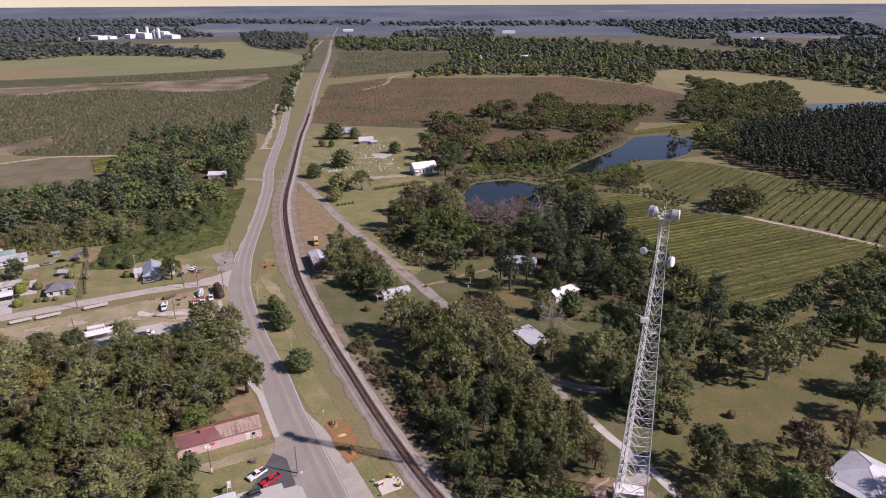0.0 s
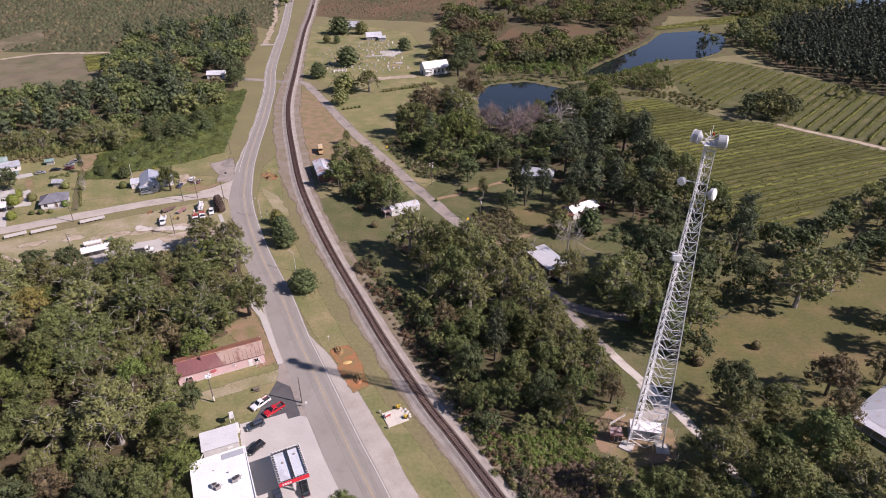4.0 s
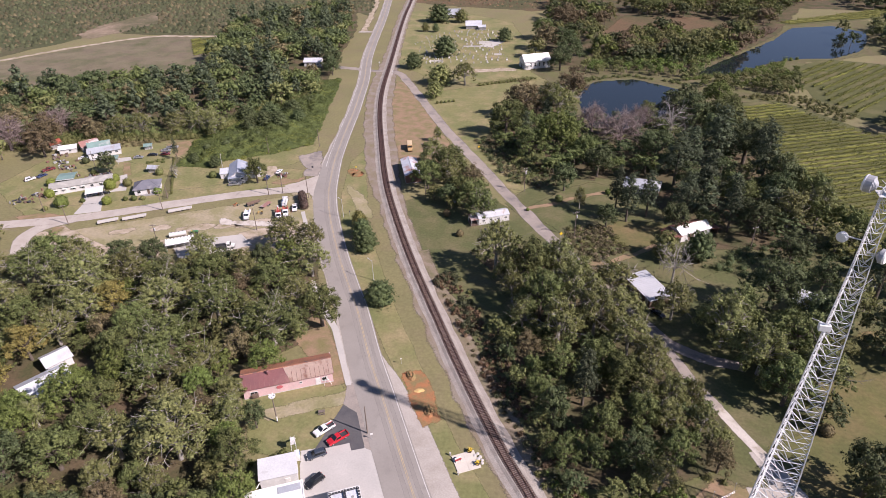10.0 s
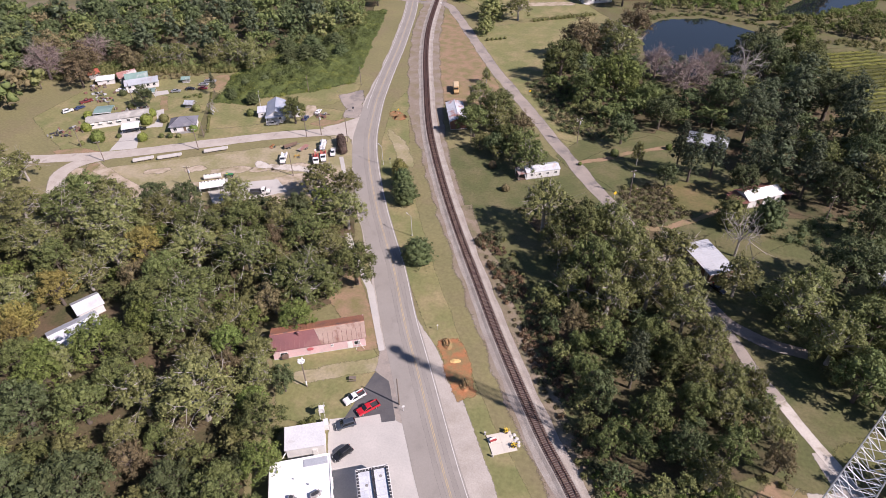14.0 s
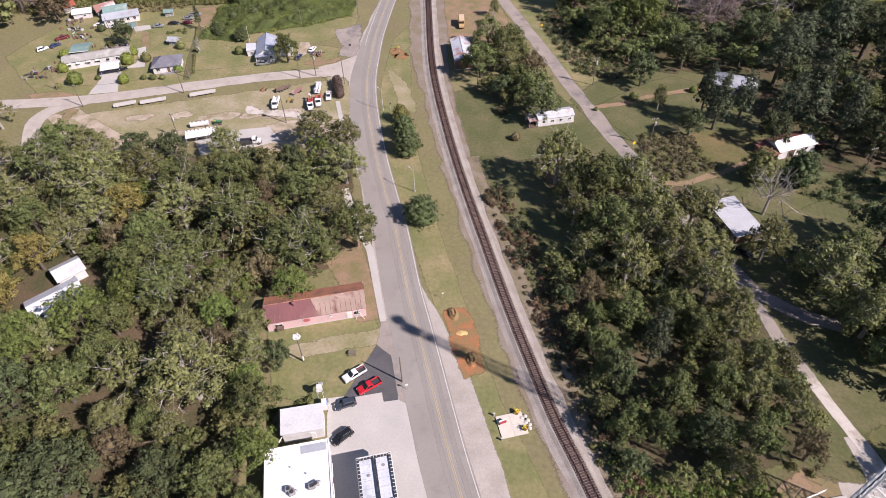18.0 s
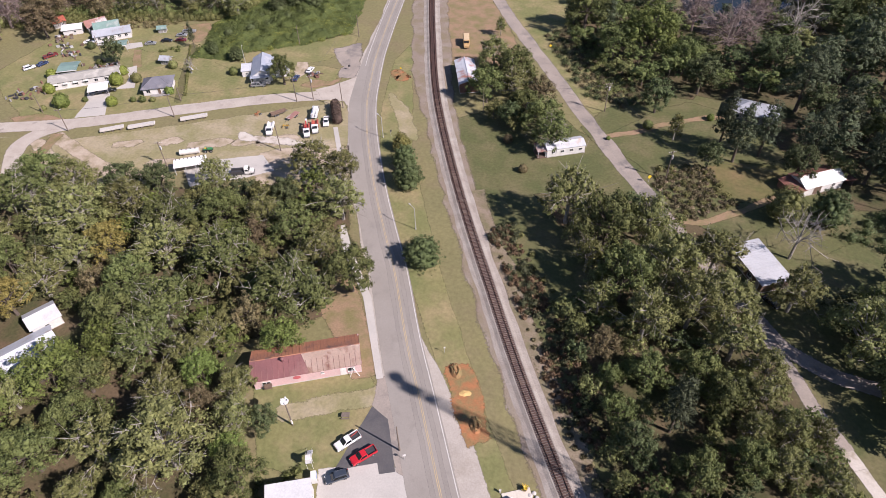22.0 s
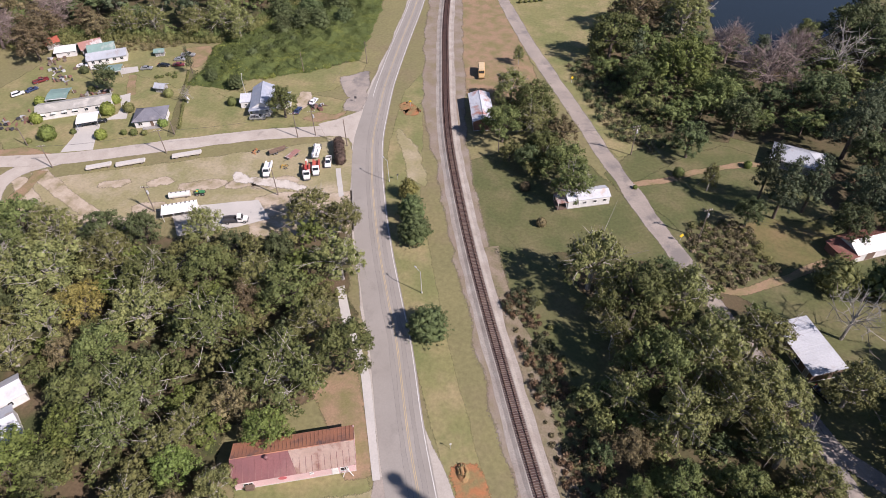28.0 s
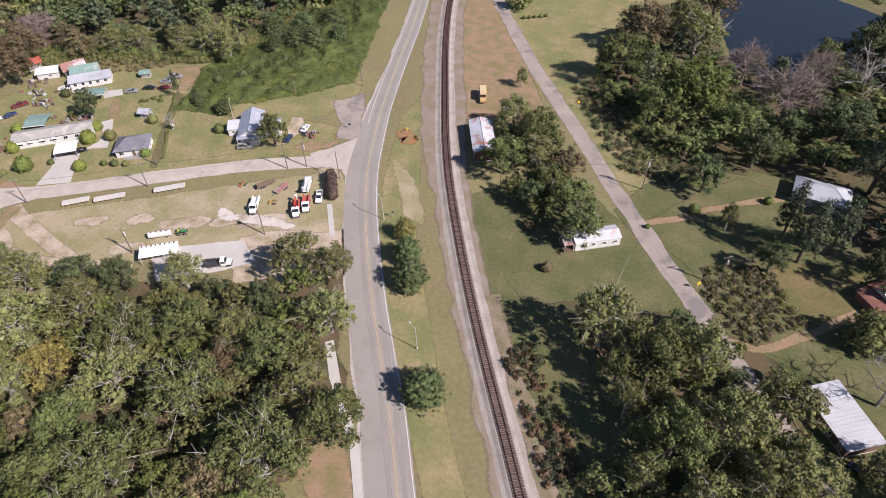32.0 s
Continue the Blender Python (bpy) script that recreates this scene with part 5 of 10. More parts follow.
# houses in the west
for x, y, r, k in [(-143.5, 207, 4.4, "green1"), (-211, 201.5, 3.7, "deep1"), (-191.6, 221.5, 1.5, "pine2"), (-262, 222, 8.0, "brown1"), (-276, 214, 8.0, "purple1"), (-268, 236, 7, "purple1"), (-252, 236, 5, "brown1"), (-180, 204, 1.5, "bare1"), (-290, 230, 8, "brown1"), (-209, 248, 6.0, "olive1"), (-190, 250, 5.6, "olive1"), (-200, 253, 6, "olive2"), (-233, 238, 5, "olive2"), (-244, 233, 4.6, "brown1"), (-225, 243, 5, "olive2"), (-254, 211, 6.2, "brown1")]:
    tree(x, y, r, k)
for x, y, r, k in [(-201.1, 189.6, 2.4, "lime"), (-192.7, 177.3, 1.9, "lime"), (-203.8, 196.1, 1.8, "lime"), (-208.7, 171.6, 2.7, "bright"), (-220.0, 177.5, 2.0, "lime"), (-227.4, 186.3, 1.9, "lime"), (-195.6, 193.2, 1.9, "olive"), (-189.2, 205.5, 1.7, "olive"), (-164.9, 208.0, 1.6, "green"), (-203.4, 176.4, 1.0, "green"),
                   (-178.6, 189.6, 1.6, "bright"), (-184.2, 182.4, 1.2, "green"), (-187.5, 181.5, 1.0, "green"), (-181, 183.5, 1.0, "olive"), (-207.6, 190.6, 1.3, "olive"), (-225.7, 219.5, 1.3, "green"), (-217, 199, 1.4, "green"), (-230, 209, 1.6, "deep"), (-213, 167.5, 1.0, "olive"),
                   (-102, 342, 1.2, "green"), (-60, 197, 1.5, "brown"), (-52, 184, 1.4, "brown"), (-21, 217.5, 1.6, "green"), (-3, 228, 1.2, "bright"), (49, 117, 1.6, "brown"), (66.5, 125.3, 1.3, "brown"), (-31.5, 207.5, 0.7, "bright")]:
    shrub(x, y, r, k, 1.15)
for i in range(5):
    shrub(-96.3 + i * 2, 317.5 + i * 1.2, 0.8, "olive", 1.2)
# the clipped dark bush row at the junction
for i in range(5):
    t = i / 4
    shrub(-119.2 + 4.6 * t, 198.2 - 7.4 * t, 1.7, "hedge", 1.35)



# ---- woods, as stuff ----
LOW_FORM = {"near": (14, 1600, 0.33, 0.4, 70, (0.35, 0.8)), "middle": (11, 760, 0.42, 0.5, 44, (0.4, 0.9)), "far": (6, 170, 0.85, 0.7, 18, (0.6, 1.2))}
LOW = {(k, n): [crown_arrays(60 + i, k, *c) for i in range(3)] for k in ("oak", "pine") for n, c in LOW_FORM.items()}


def woods(name, spots, mix_of, label, rmin=4.0, rmax=7.0, seed=1, lift=1.0, form="middle"):
    """A stand of many trees in one mesh: crowns of lobes and tufts on short trunks."""
    rng = np.random.default_rng(seed)
    V, F, I, off = [], [], [], 0
    for x, y in spots:
        which = int(rng.choice(len(mix_of)))
        kind = "pine" if mix_of[which] in ("pine", "planted") else "oak"
        v, f, _, inner = LOW[kind, form][int(rng.integers(3))]
        r = rng.uniform(rmin, rmax) / 5
        a = rng.uniform(0, 6.28)
        c, s = math.cos(a), math.sin(a)
        w = v @ np.array([[c, s, 0], [-s, c, 0], [0, 0, 1]])
        w = w * (r, r, (0.4 + 0.6 * r) * rng.uniform(0.85, 1.15) * lift) + (x, y, 0)
        V.append(w)
        F.append(f + off)
        I.append(which + (np.arange(len(f)) < inner) * len(mix_of))
        off += len(w)
        t = np.array([[-0.25, -0.2, 0], [0.25, -0.2, 0], [0, 0.3, 0], [0, 0, 6 * r]]) + (x, y, 0)
        V.append(t)
        F.append(np.array([[0, 1, 3], [1, 2, 3], [2, 0, 3]]) + off)
        I.append(np.full(3, 2 * len(mix_of)))
        off += 4
    I = np.concatenate(I)
    me = fast_mesh(name, np.concatenate(V), np.concatenate(F), [LEAF[m] for m in mix_of] + [INNER[m] for m in mix_of] + [M_BARK], I)
    return tagged(new(name, me), label, "woods", kind="stuff")


def clear(spots, gap=3.0, keep=()):
    return [(x, y) for x, y in spots if not any((x - a)**2 + (y - b)**2 < (gap + 0.7 * c)**2 for a, b, c in PLACED) and not any(inside(x, y, k) for k in keep)]


# trees that close the woods between the large ones
def infill(name, poly, gap, seed, kinds, rmin, rmax, keep=()):
    spots = [(x, y) for x, y in scatter(poly, gap, seed) if not any(inside(x, y, k) for k in keep) and not any((x - a)**2 + (y - b)**2 < (0.38 * (c + rmin))**2 for a, b, c in PLACED)]
    woods(name, spots, kinds, "smaller trees that close the gaps in the wood", rmin, rmax, seed, 0.74, form="near")


CLEARING = [(-106, 68), (-96, 72), (-88, 74), (-83, 67), (-88, 61), (-95, 56), (-101, 60)]
patch("leaf_clearing", CLEARING, 0.06, M_FLOOR, 1.4, 1.2, "brown leaf-strewn clearing in the oaks", "ground")
OAK_HOUSE = [(-144, 76), (-126, 77), (-125, 95), (-136, 101), (-145, 98)]
infill("oak_wood_fill", [(-190, 108), (-160, 130), (-150, 140), (-120, 150), (-104, 164), (-99, 160), (-92, 144), (-82, 131), (-79, 120), (-92, 108), (-92, 92), (-82, 82), (-74, 66), (-70, 50), (-135, 48), (-180, 80)], 6.2, 101, ["green", "olive", "green", "olive", "deep", "bright"], 3.6, 5.2, [OAK_HOUSE, CLEARING])
infill("railside_wood_fill", [(-40, 170), (-15, 178), (0, 170), (4, 152), (10, 138), (24, 116), (27, 102), (20, 92), (22, 78), (8, 62), (-2, 82), (-12, 98), (-22, 117), (-30, 132), (-26, 150)], 4.6, 102, ["olive", "olive", "green", "deep"], 2.0, 3.4, [OPEN])
infill("pond_wood_fill", [(-58, 272), (-54, 315), (-30, 350), (-22, 300), (0, 294), (30, 325), (52, 318), (54, 290), (58, 228), (56, 202), (36, 200), (20, 222), (12, 240), (-15, 238), (-32, 244)], 8.0, 103, ["deep", "green", "pine", "green", "olive"], 4.6, 6.6, [POND_A, [(0, 224), (20, 224), (20, 244), (0, 244)]])
infill("mast_wood_fill", [(26, 150), (32, 128), (44, 116), (54, 120), (58, 146), (62, 158), (50, 164), (38, 158), (30, 156)], 6.5, 104, ["deep", "deep", "green", "olive"], 3.8, 5.6, [[(48, 160), (62, 160), (62, 173), (48, 173)]])
infill("park_wood_fill", [(50, 92), (46, 74), (60, 56), (100, 62), (84, 84), (66, 98), (54, 106)], 6.5, 105, ["olive", "green", "olive"], 3.2, 4.8)
bushes_at = [(86, 181), (80, 186), (98, 176), (112, 172), (66, 238), (70, 226), (63, 226), (74, 212), (66, 212), (76, 200), (70, 200), (84, 194), (58, 236)]
woods("vineyard_corner_trees", bushes_at, ["deep", "green", "olive", "green"], "trees at the vineyard corner", 4.4, 6.4, 106, 1.1, form="near")
woods("vineyard_south_trees", [(88 + 7.2 * i + 4 * math.sin(i * 2.3), 172 + 5.8 * i + 4 * math.cos(i * 1.7)) for i in range(14)] + [(104 + 7 * i, 166 + 5 * i) for i in range(9)], ["deep", "green", "olive", "deep"], "dark trees along the vineyard's southern edge", 4.4, 6.2, 116, 1.0, form="near")
infill("depot_grove_fill", [(-70, 206), (-78, 232), (-74, 244), (-60, 232), (-54, 214), (-46, 202), (-54, 200)], 5.2, 107, ["green", "olive"], 3.2, 4.6, [[(-92, 240), (-80, 240), (-78, 216), (-88, 216)], [(-53, 190), (-36, 198), (-38, 206), (-54, 198)]])


WEST = [(-300, 206), (-390, 270), (-340, 290), (-301, 308), (-288, 319), (-267, 327), (-250, 337), (-268, 375), (-289, 420), (-304, 462), (-289, 495), (-263, 531), (-234, 538), (-212, 480), (-200, 440), (-182, 372), (-170, 332), (-168, 316), (-182, 290), (-188, 262), (-192, 248), (-212, 243), (-230, 238), (-250, 232), (-268, 218)]
MEADOW = [(-254, 266), (-243, 268), (-235, 266), (-229, 259), (-234, 253), (-250, 257)]
WEST_SPOTS = clear(scatter(WEST, 7.4, 1), 2, [[(-208, 346), (-208, 384), (-183, 384), (-183, 346)], MEADOW])
woods("western_woods", WEST_SPOTS, ["deep", "deep", "green", "pine", "deep", "green", "olive", "brown", "deep", "pine"], "mixed green and russet broadleaf woods west of the road", 3.6, 7.8, 2)
EASTW = [(-60, 420), (-50, 480), (-67, 600), (-30, 640), (60, 760), (73, 670), (128, 647), (170, 665), (130, 610), (103, 520), (95, 500), (69, 448), (45, 420), (10, 412), (-20, 395)]
woods("eastern_woods", clear([q for q in scatter(EASTW, 8.0, 3) if noise.noise((q[0] * 0.022, q[1] * 0.022, 1)) < 0.16], 2, [[(-20, 480), (60, 500), (95, 520), (60, 560), (0, 560)]]), ["green", "bright", "olive", "green", "deep", "brown", "olive"], "mixed broadleaf woods beyond the church", 4.5, 8.0, 4)
woods("far_east_woods", scatter([(180, 620), (186, 640), (233, 766), (260, 800), (279, 960), (314, 841), (391, 884), (360, 780), (345, 745), (318, 655), (290, 625), (279, 610), (232, 590)], 10, 5), ["deep", "green", "olive"], "dark woods round the far ponds", 5, 8.5, 6)
woods("pine_plantation", scatter([(176, 440), (186, 500), (240, 580), (271, 592), (327, 640), (400, 680), (400, 560), (340, 420), (300, 310), (262, 305), (236, 350)], 5.4, 7), ["planted"], "dark planted pine wood beside the vineyard", 3.6, 4.8, 8, form="far")
woods("pond_thicket", scatter([(70, 372), (92, 366), (100, 412), (84, 398), (52, 388), (40, 372)], 4.5, 9), ["green", "bright", "olive"], "bright green thicket between the ponds", 2.2, 3.4, 10, 0.7)
woods("vineyard_edge_trees", [(150, 214), (160, 224), (143, 207), (128, 183), (137, 196), (170, 232), (155, 208), (140, 186)], ["deep", "green", "olive"], "dark trees at the vineyard's edge", 4.5, 6.5, 12)
woods("pond_margin_trees", scatter([(-20, 388), (10, 392), (40, 384), (44, 396), (56, 430), (80, 468), (66, 478), (36, 444), (0, 412), (-24, 400)], 4.6, 213), ["green", "bright", "olive", "bright"], "light green young trees between the ponds", 1.9, 3.4, 214, 0.8)
woods("vineyard_island_trees", scatter([(120, 318), (128, 334), (142, 344), (150, 352), (152, 330), (140, 318)], 6, 13), ["deep", "olive"], "clump of dark trees between the vineyards", 4, 6.5, 14)
woods("vineyard_bush", [(190, 366), (196, 362), (150, 520), (146, 482), (140, 486)], ["deep", "olive"], "lone dark bushes among the vines", 2.5, 4.5, 15)
woods("pond_shore_trees", clear(scatter([(168, 500), (172, 530), (200, 560), (260, 640), (232, 585), (190, 500), (178, 452)], 8, 16), 2), ["olive", "green", "deep"], "trees on the pond's eastern shore", 5, 8, 17)
woods("wood_by_park", clear(scatter([(140, 180), (190, 240), (250, 220), (260, 150), (180, 110), (130, 110), (125, 135), (150, 160)], 9, 18), 2), ["deep", "green", "olive"], "trees at the edge of the park", 4.5, 7, 19, form="far")
woods("south_woods", clear(scatter([(50, 58), (110, 80), (150, 20), (190, -80), (110, -60), (62, 8)], 8, 20), 3), ["deep", "green", "olive"], "trees south of the mast", 4, 6.5, 21, form="far")
woods("south_west_woods", clear(scatter([(-68, 48), (-66, 20), (-180, 30), (-230, 90), (-225, 125), (-200, 95), (-140, 48)], 9, 22), 2), ["deep", "green", "olive"], "trees south of the shop", 4.5, 7, 23, form="far")
woods("west_edge_woods", clear(scatter([(-255, 130), (-268, 205), (-300, 206), (-400, 290), (-460, 220), (-330, 90)], 9, 24), 3), ["green", "olive", "brown"], "trees west of the small houses", 4.5, 7, 25, form="far")
woods("roadside_trees", [(-238 - i * 7, 640 + i * 26 + (i % 3) * 5) for i in range(18)], ["deep", "green"], "line of trees between highway and railway", 4, 6.5, 26, form="far")


# low growth: kudzu, thickets and hedges
def bushes(name, spots, leaves, size, tall, label, seed=1):
    rng = np.random.default_rng(seed)
    V, F, I, off = [], [], [], 0
    iv, jf = ICO1
    for x, y in spots:
        r = size * rng.uniform(0.6, 1.25)
        h = r * tall * rng.uniform(0.7, 1.2)
        d = 1 + rng.uniform(-0.2, 0.2, (len(iv), 1))
        v = iv * d * (r, r, h) * 0.62 + (x, y, h * 0.3)
        V.append(v)
        F.append(jf + off)
        I.append(np.ones(len(jf)))
        off += len(v)
        n = int(46 + 80 * r)
        dirs = rng.normal(size=(n, 3))
        dirs[:, 2] = np.abs(dirs[:, 2])
        dirs /= np.linalg.norm(dirs, axis=1)[:, None]
        v, f = sprigs(rng, dirs * (r, r, h) * rng.uniform(0.55, 1.35, (n, 1)) + (x, y, h * 0.3), dirs + rng.normal(size=(n, 3)) * 0.5, 0.23 * rng.uniform(0.6, 1.4, n))
        V.append(v)
        F.append(f + off)
        I.append(np.zeros(len(f)))
        off += len(v)
    me = fast_mesh(name, np.concatenate(V), np.concatenate(F), [LEAF[leaves], INNER[leaves]], np.concatenate(I))
    return tagged(new(name, me), label, "thicket", kind="stuff")


KUDZU = [(-189, 213), (-190, 226), (-197, 240), (-196, 250), (-194, 265), (-190, 288), (-180, 316), (-176, 346), (-165, 350), (-158, 324), (-151, 299), (-142, 265), (-137.5, 250), (-144, 243), (-154, 233.5), (-165, 226), (-170, 223), (-170.5, 215.5), (-177, 215), (-184, 213.5)]


def mounded(name, poly, step, high, leaves, label, seed, n, size=0.3):
    """Creeper over uneven ground: a lumpy sheet with many leaves on it."""
    rng = np.random.default_rng(seed)
    xs, ys = [q[0] for q in poly], [q[1] for q in poly]
    gx, gy = np.arange(min(xs), max(xs) + step, step), np.arange(min(ys), max(ys) + step, step)

    def top(x, y):
        return high * (0.5 + 0.9 * noise.noise((x * 0.08, y * 0.08, seed)) + 0.9 * noise.noise((x * 0.2, y * 0.2, seed)) + 0.4 * noise.noise((x * 0.6, y * 0.6, seed)))

    ok = {(i, j) for i, x in enumerate(gx) for j, y in enumerate(gy) if inside(x, y, poly)}
    # steps from the border, so that the growth rises gently from its foot
    deep, left, ring = {}, set(ok), 0
    while left and ring < 9:
        rim = {(i, j) for i, j in left if any((i + a, j + b) not in left for a, b in ((1, 0), (-1, 0), (0, 1), (0, -1)))}
        deep.update((k, ring / 9) for k in rim)
        left -= rim
        ring += 1
    at, V, F = {}, [], []
    for i, j in sorted(ok):
        at[i, j] = len(V)
        rise = deep.get((i, j), 1.0) ** 0.7
        V.append((gx[i], gy[j], 0.02 + rise * max(0.25, top(gx[i], gy[j]))))
    for i, j in ok:
        q = [(i, j), (i + 1, j), (i + 1, j + 1), (i, j + 1)]
        if all(k in at for k in q):
            a, b, c, d = (at[k] for k in q)
            F += [(a, b, c), (a, c, d)]
    V, F = np.array(V), np.array(F)
    tri = rng.integers(0, len(F), n)
    w = rng.dirichlet((1, 1, 1), n)
    pos = (V[F[tri]] * w[..., None]).sum(1) + rng.normal(size=(n, 3)) * (0, 0, 0.1) + (0, 0, 0.08)
    v, f = sprigs(rng, pos, rng.normal(size=(n, 3)) * 0.6 + (0, 0, 1), size * rng.uniform(0.6, 1.4, n))
    pale = [int(noise.noise((q[0] * 0.07, q[1] * 0.07, 3)) + 0.6 * noise.noise((q[0] * 0.3, q[1] * 0.3, 8)) + rng.normal() * 0.3 > 0.42 - 0.3 * (q[1] < 250 + (q[0] + 165) * 0.8)) for q in pos]
    me = fast_mesh(name, np.concatenate([V, v]), np.concatenate([F, f + len(V)]), [LEAF[leaves], LEAF["kudzu_light"], INNER[leaves]], np.concatenate([np.full(len(F), 2), pale]))
    return tagged(new(name, me), label, "thicket", kind="stuff")


mounded("kudzu_mass", ragged(KUDZU, 2.0, 3), 0.8, 2.6, "kudzu", "mounded green kudzu over the slope", 32, 100000, 0.2)
bushes("kudzu_deep", scatter([(-187, 218), (-188, 236), (-180, 250), (-178, 280), (-163, 308), (-156, 290), (-160, 262), (-168, 240), (-174, 222)], 5.2, 33), "kudzu", 2.3, 1.1, "taller dark green growth in the kudzu", 34)
bushes("kudzu_shrubs", scatter([(-186, 230), (-182, 250), (-176, 285), (-166, 306), (-160, 300), (-165, 270), (-172, 246)], 6.5, 233), "deep", 2.8, 1.2, "dark shrubs smothered in the kudzu", 234)
EDGE = smooth_line([(-262, 224), (-245, 231), (-230, 236), (-212, 241), (-196, 247), (-190, 262), (-186, 288), (-172, 314), (-172, 335)], 1.9)
bushes("wood_edge_growth", [tuple(q) for q in EDGE], "olive", 2.0, 1.5, "leafy olive growth at the wood's edge", 335)
bushes("wood_edge_creeper", [(q[0] - 2.2, q[1] + 2.2) for q in EDGE], "green", 2.3, 1.9, "green growth climbing the wood's edge", 336)
bushes("kudzu_front", scatter([(-168, 224), (-154, 234.5), (-144, 244), (-139, 251), (-142, 256), (-152, 246), (-166, 236)], 2.6, 333), "kudzu_light", 1.2, 0.6, "sunlit pale kudzu at the slope's foot", 334)
bushes("kudzu_mounds", scatter([(-190, 240), (-186, 262), (-180, 288), (-168, 312), (-158, 305), (-158, 280), (-166, 256), (-178, 240)], 7.5, 433), "kudzu", 2.6, 1.0, "high mounds of kudzu over buried trees", 434)
bushes("woodland_edge_brush", scatter([(-245, 228), (-262, 216), (-300, 206), (-306, 216), (-262, 234), (-240, 240), (-216, 242), (-213, 238), (-228, 234)], 2.6, 133), "olive", 2.0, 1.1, "brush along the woodland edge", 134)
RAILSIDE = [(-54, 157), (-44, 141), (-33, 122), (-22, 105), (-11, 89), (-4, 78), (6, 65), (10, 67.5), (3, 77), (-5, 91), (-14.5, 104), (-24, 122), (-34, 138), (-40, 147), (-49, 161)]
bushes("railside_brush", [q for q in scatter(RAILSIDE, 1.5, 37) if noise.noise((q[0] * 0.16, q[1] * 0.16, 5)) > -0.12], "rust", 0.8, 0.9, "dry russet brush along the railway", 38)
bushes("railside_growth", [q for q in scatter(RAILSIDE, 1.7, 138) if noise.noise((q[0] * 0.13, q[1] * 0.13, 9)) > -0.05], "scrub", 1.0, 1.1, "dark green scrub along the railway", 139)
bushes("railside_straw", scatter(RAILSIDE, 1.8, 137), "scrub2", 0.5, 0.5, "pale dry grass tufts along the railway", 138)
bushes("railside_thicket", scatter([(-50, 160), (-39, 143), (-27, 123), (-17, 106), (-7, 90), (-4, 92), (-14, 109), (-24, 126), (-36, 145), (-48, 161)], 3.6, 35), "olive", 0.7, 1.0, "scrubby olive bushes along the railway", 36)
bushes("weed_patch", scatter([(-12, 92), (-6, 88), (3, 87), (9, 90), (16, 94), (20, 92), (16, 82), (4, 78), (-3, 79)], 1.0, 235), "bright", 0.6, 0.6, "bright green weeds beside the railway", 236)
bushes("russet_brush", scatter([(0.5, 77), (13, 80), (22, 81), (24, 76), (12, 66), (4, 66)], 1.1, 237), "russet", 0.75, 0.9, "tall russet brush near the mast", 238)
MAST_YARD = [(18, 82), (18, 97), (39, 98), (39, 81)]
bushes("mixed_brush", [q for q in scatter(OPEN, 2.1, 239) if not inside(q[0], q[1], MAST_YARD)], "olive", 0.8, 0.9, "scattered olive brush near the mast", 240)
bushes("tower_brush", scatter([(6, 86), (16, 95), (18, 90), (16, 84), (23, 80), (34, 80), (30, 77), (20, 77)], 1.6, 39), "bright", 0.8, 0.6, "bright green weeds round the mast", 40)
bushes("lane_thicket", scatter([(-62, 288), (-45, 250), (-36, 232), (-30, 238), (-42, 262), (-52, 290), (-54, 315)], 2.2, 41), "olive", 1.3, 0.8, "tangled olive thicket beside the lane", 42)
LANE_SCRUB = [(-16.6, 196.5), (-6.5, 202.4), (-0.9, 199.8), (1.9, 192), (6, 187), (0, 183), (-4, 178), (-7.5, 177), (-12, 184), (-16, 189.7)]
bushes("lane_scrub", scatter(LANE_SCRUB, 1.9, 43), "scrub2", 0.9, 0.7, "dry russet brush beside the lane", 44)
bushes("lane_straw", scatter(LANE_SCRUB, 1.8, 243), "straw", 0.5, 0.6, "pale dry stalks beside the lane", 244)
bushes("lane_scrub_green", scatter(LANE_SCRUB, 2.6, 143), "olive", 1.0, 0.8, "olive brush beside the lane", 144)
LANE_BANK = [(-66.5, 272.8), (-55, 276.7), (-37.5, 254), (-24.2, 247.8), (-22.2, 231), (-29.6, 227), (-42, 231), (-52.5, 247)]
bushes("bank_brush", scatter(LANE_BANK, 2.4, 145), "scrub2", 1.1, 0.7, "olive-brown tangled brush on the bank", 146)
bushes("bank_brush_green", scatter(LANE_BANK, 3.0, 147), "deep", 1.3, 0.8, "dark green brush on the bank", 148)
bushes("vineyard_bank", scatter([(61.5, 358), (66.8, 364), (94.6, 368), (113, 340), (104, 329), (83.5, 356)], 2.6, 149), "olive", 1.3, 0.8, "rough bushes on the bank between the vineyards", 150)
bushes("pond_brush", scatter([(36, 386), (62, 397), (90, 407), (98, 440), (110, 446), (90, 430), (60, 402), (44, 396)], 2.4, 151), "bright", 1.5, 0.9, "light green shrubs on the pond bank", 152)
bushes("pond_brush_brown", scatter([(36, 404), (50, 425), (75, 462), (95, 500), (110, 530), (100, 532), (80, 490), (55, 452), (30, 420)], 3.0, 153), "russet", 1.5, 0.9, "brown brush on the pond's western bank", 154)
bushes("town_brush", scatter([(-240, 225), (-226, 228), (-213, 234), (-210, 240), (-222, 242), (-245, 236)], 2.2, 155), "brown", 1.3, 1.1, "brown-green brush behind the houses", 156)
bushes("church_hedge", [(-80 + i * 2.1, 353 + i * 1.35) for i in range(15)], "olive", 1.6, 0.9, "rough hedge behind the churchyard", 45)
bushes("garden_hedge", [(-172.8 - 21.3 * i / 40, 190.2 + 31.9 * i / 40) for i in range(41)], "olive", 0.4, 1.0, "thin overgrown fence line between two gardens", 47)
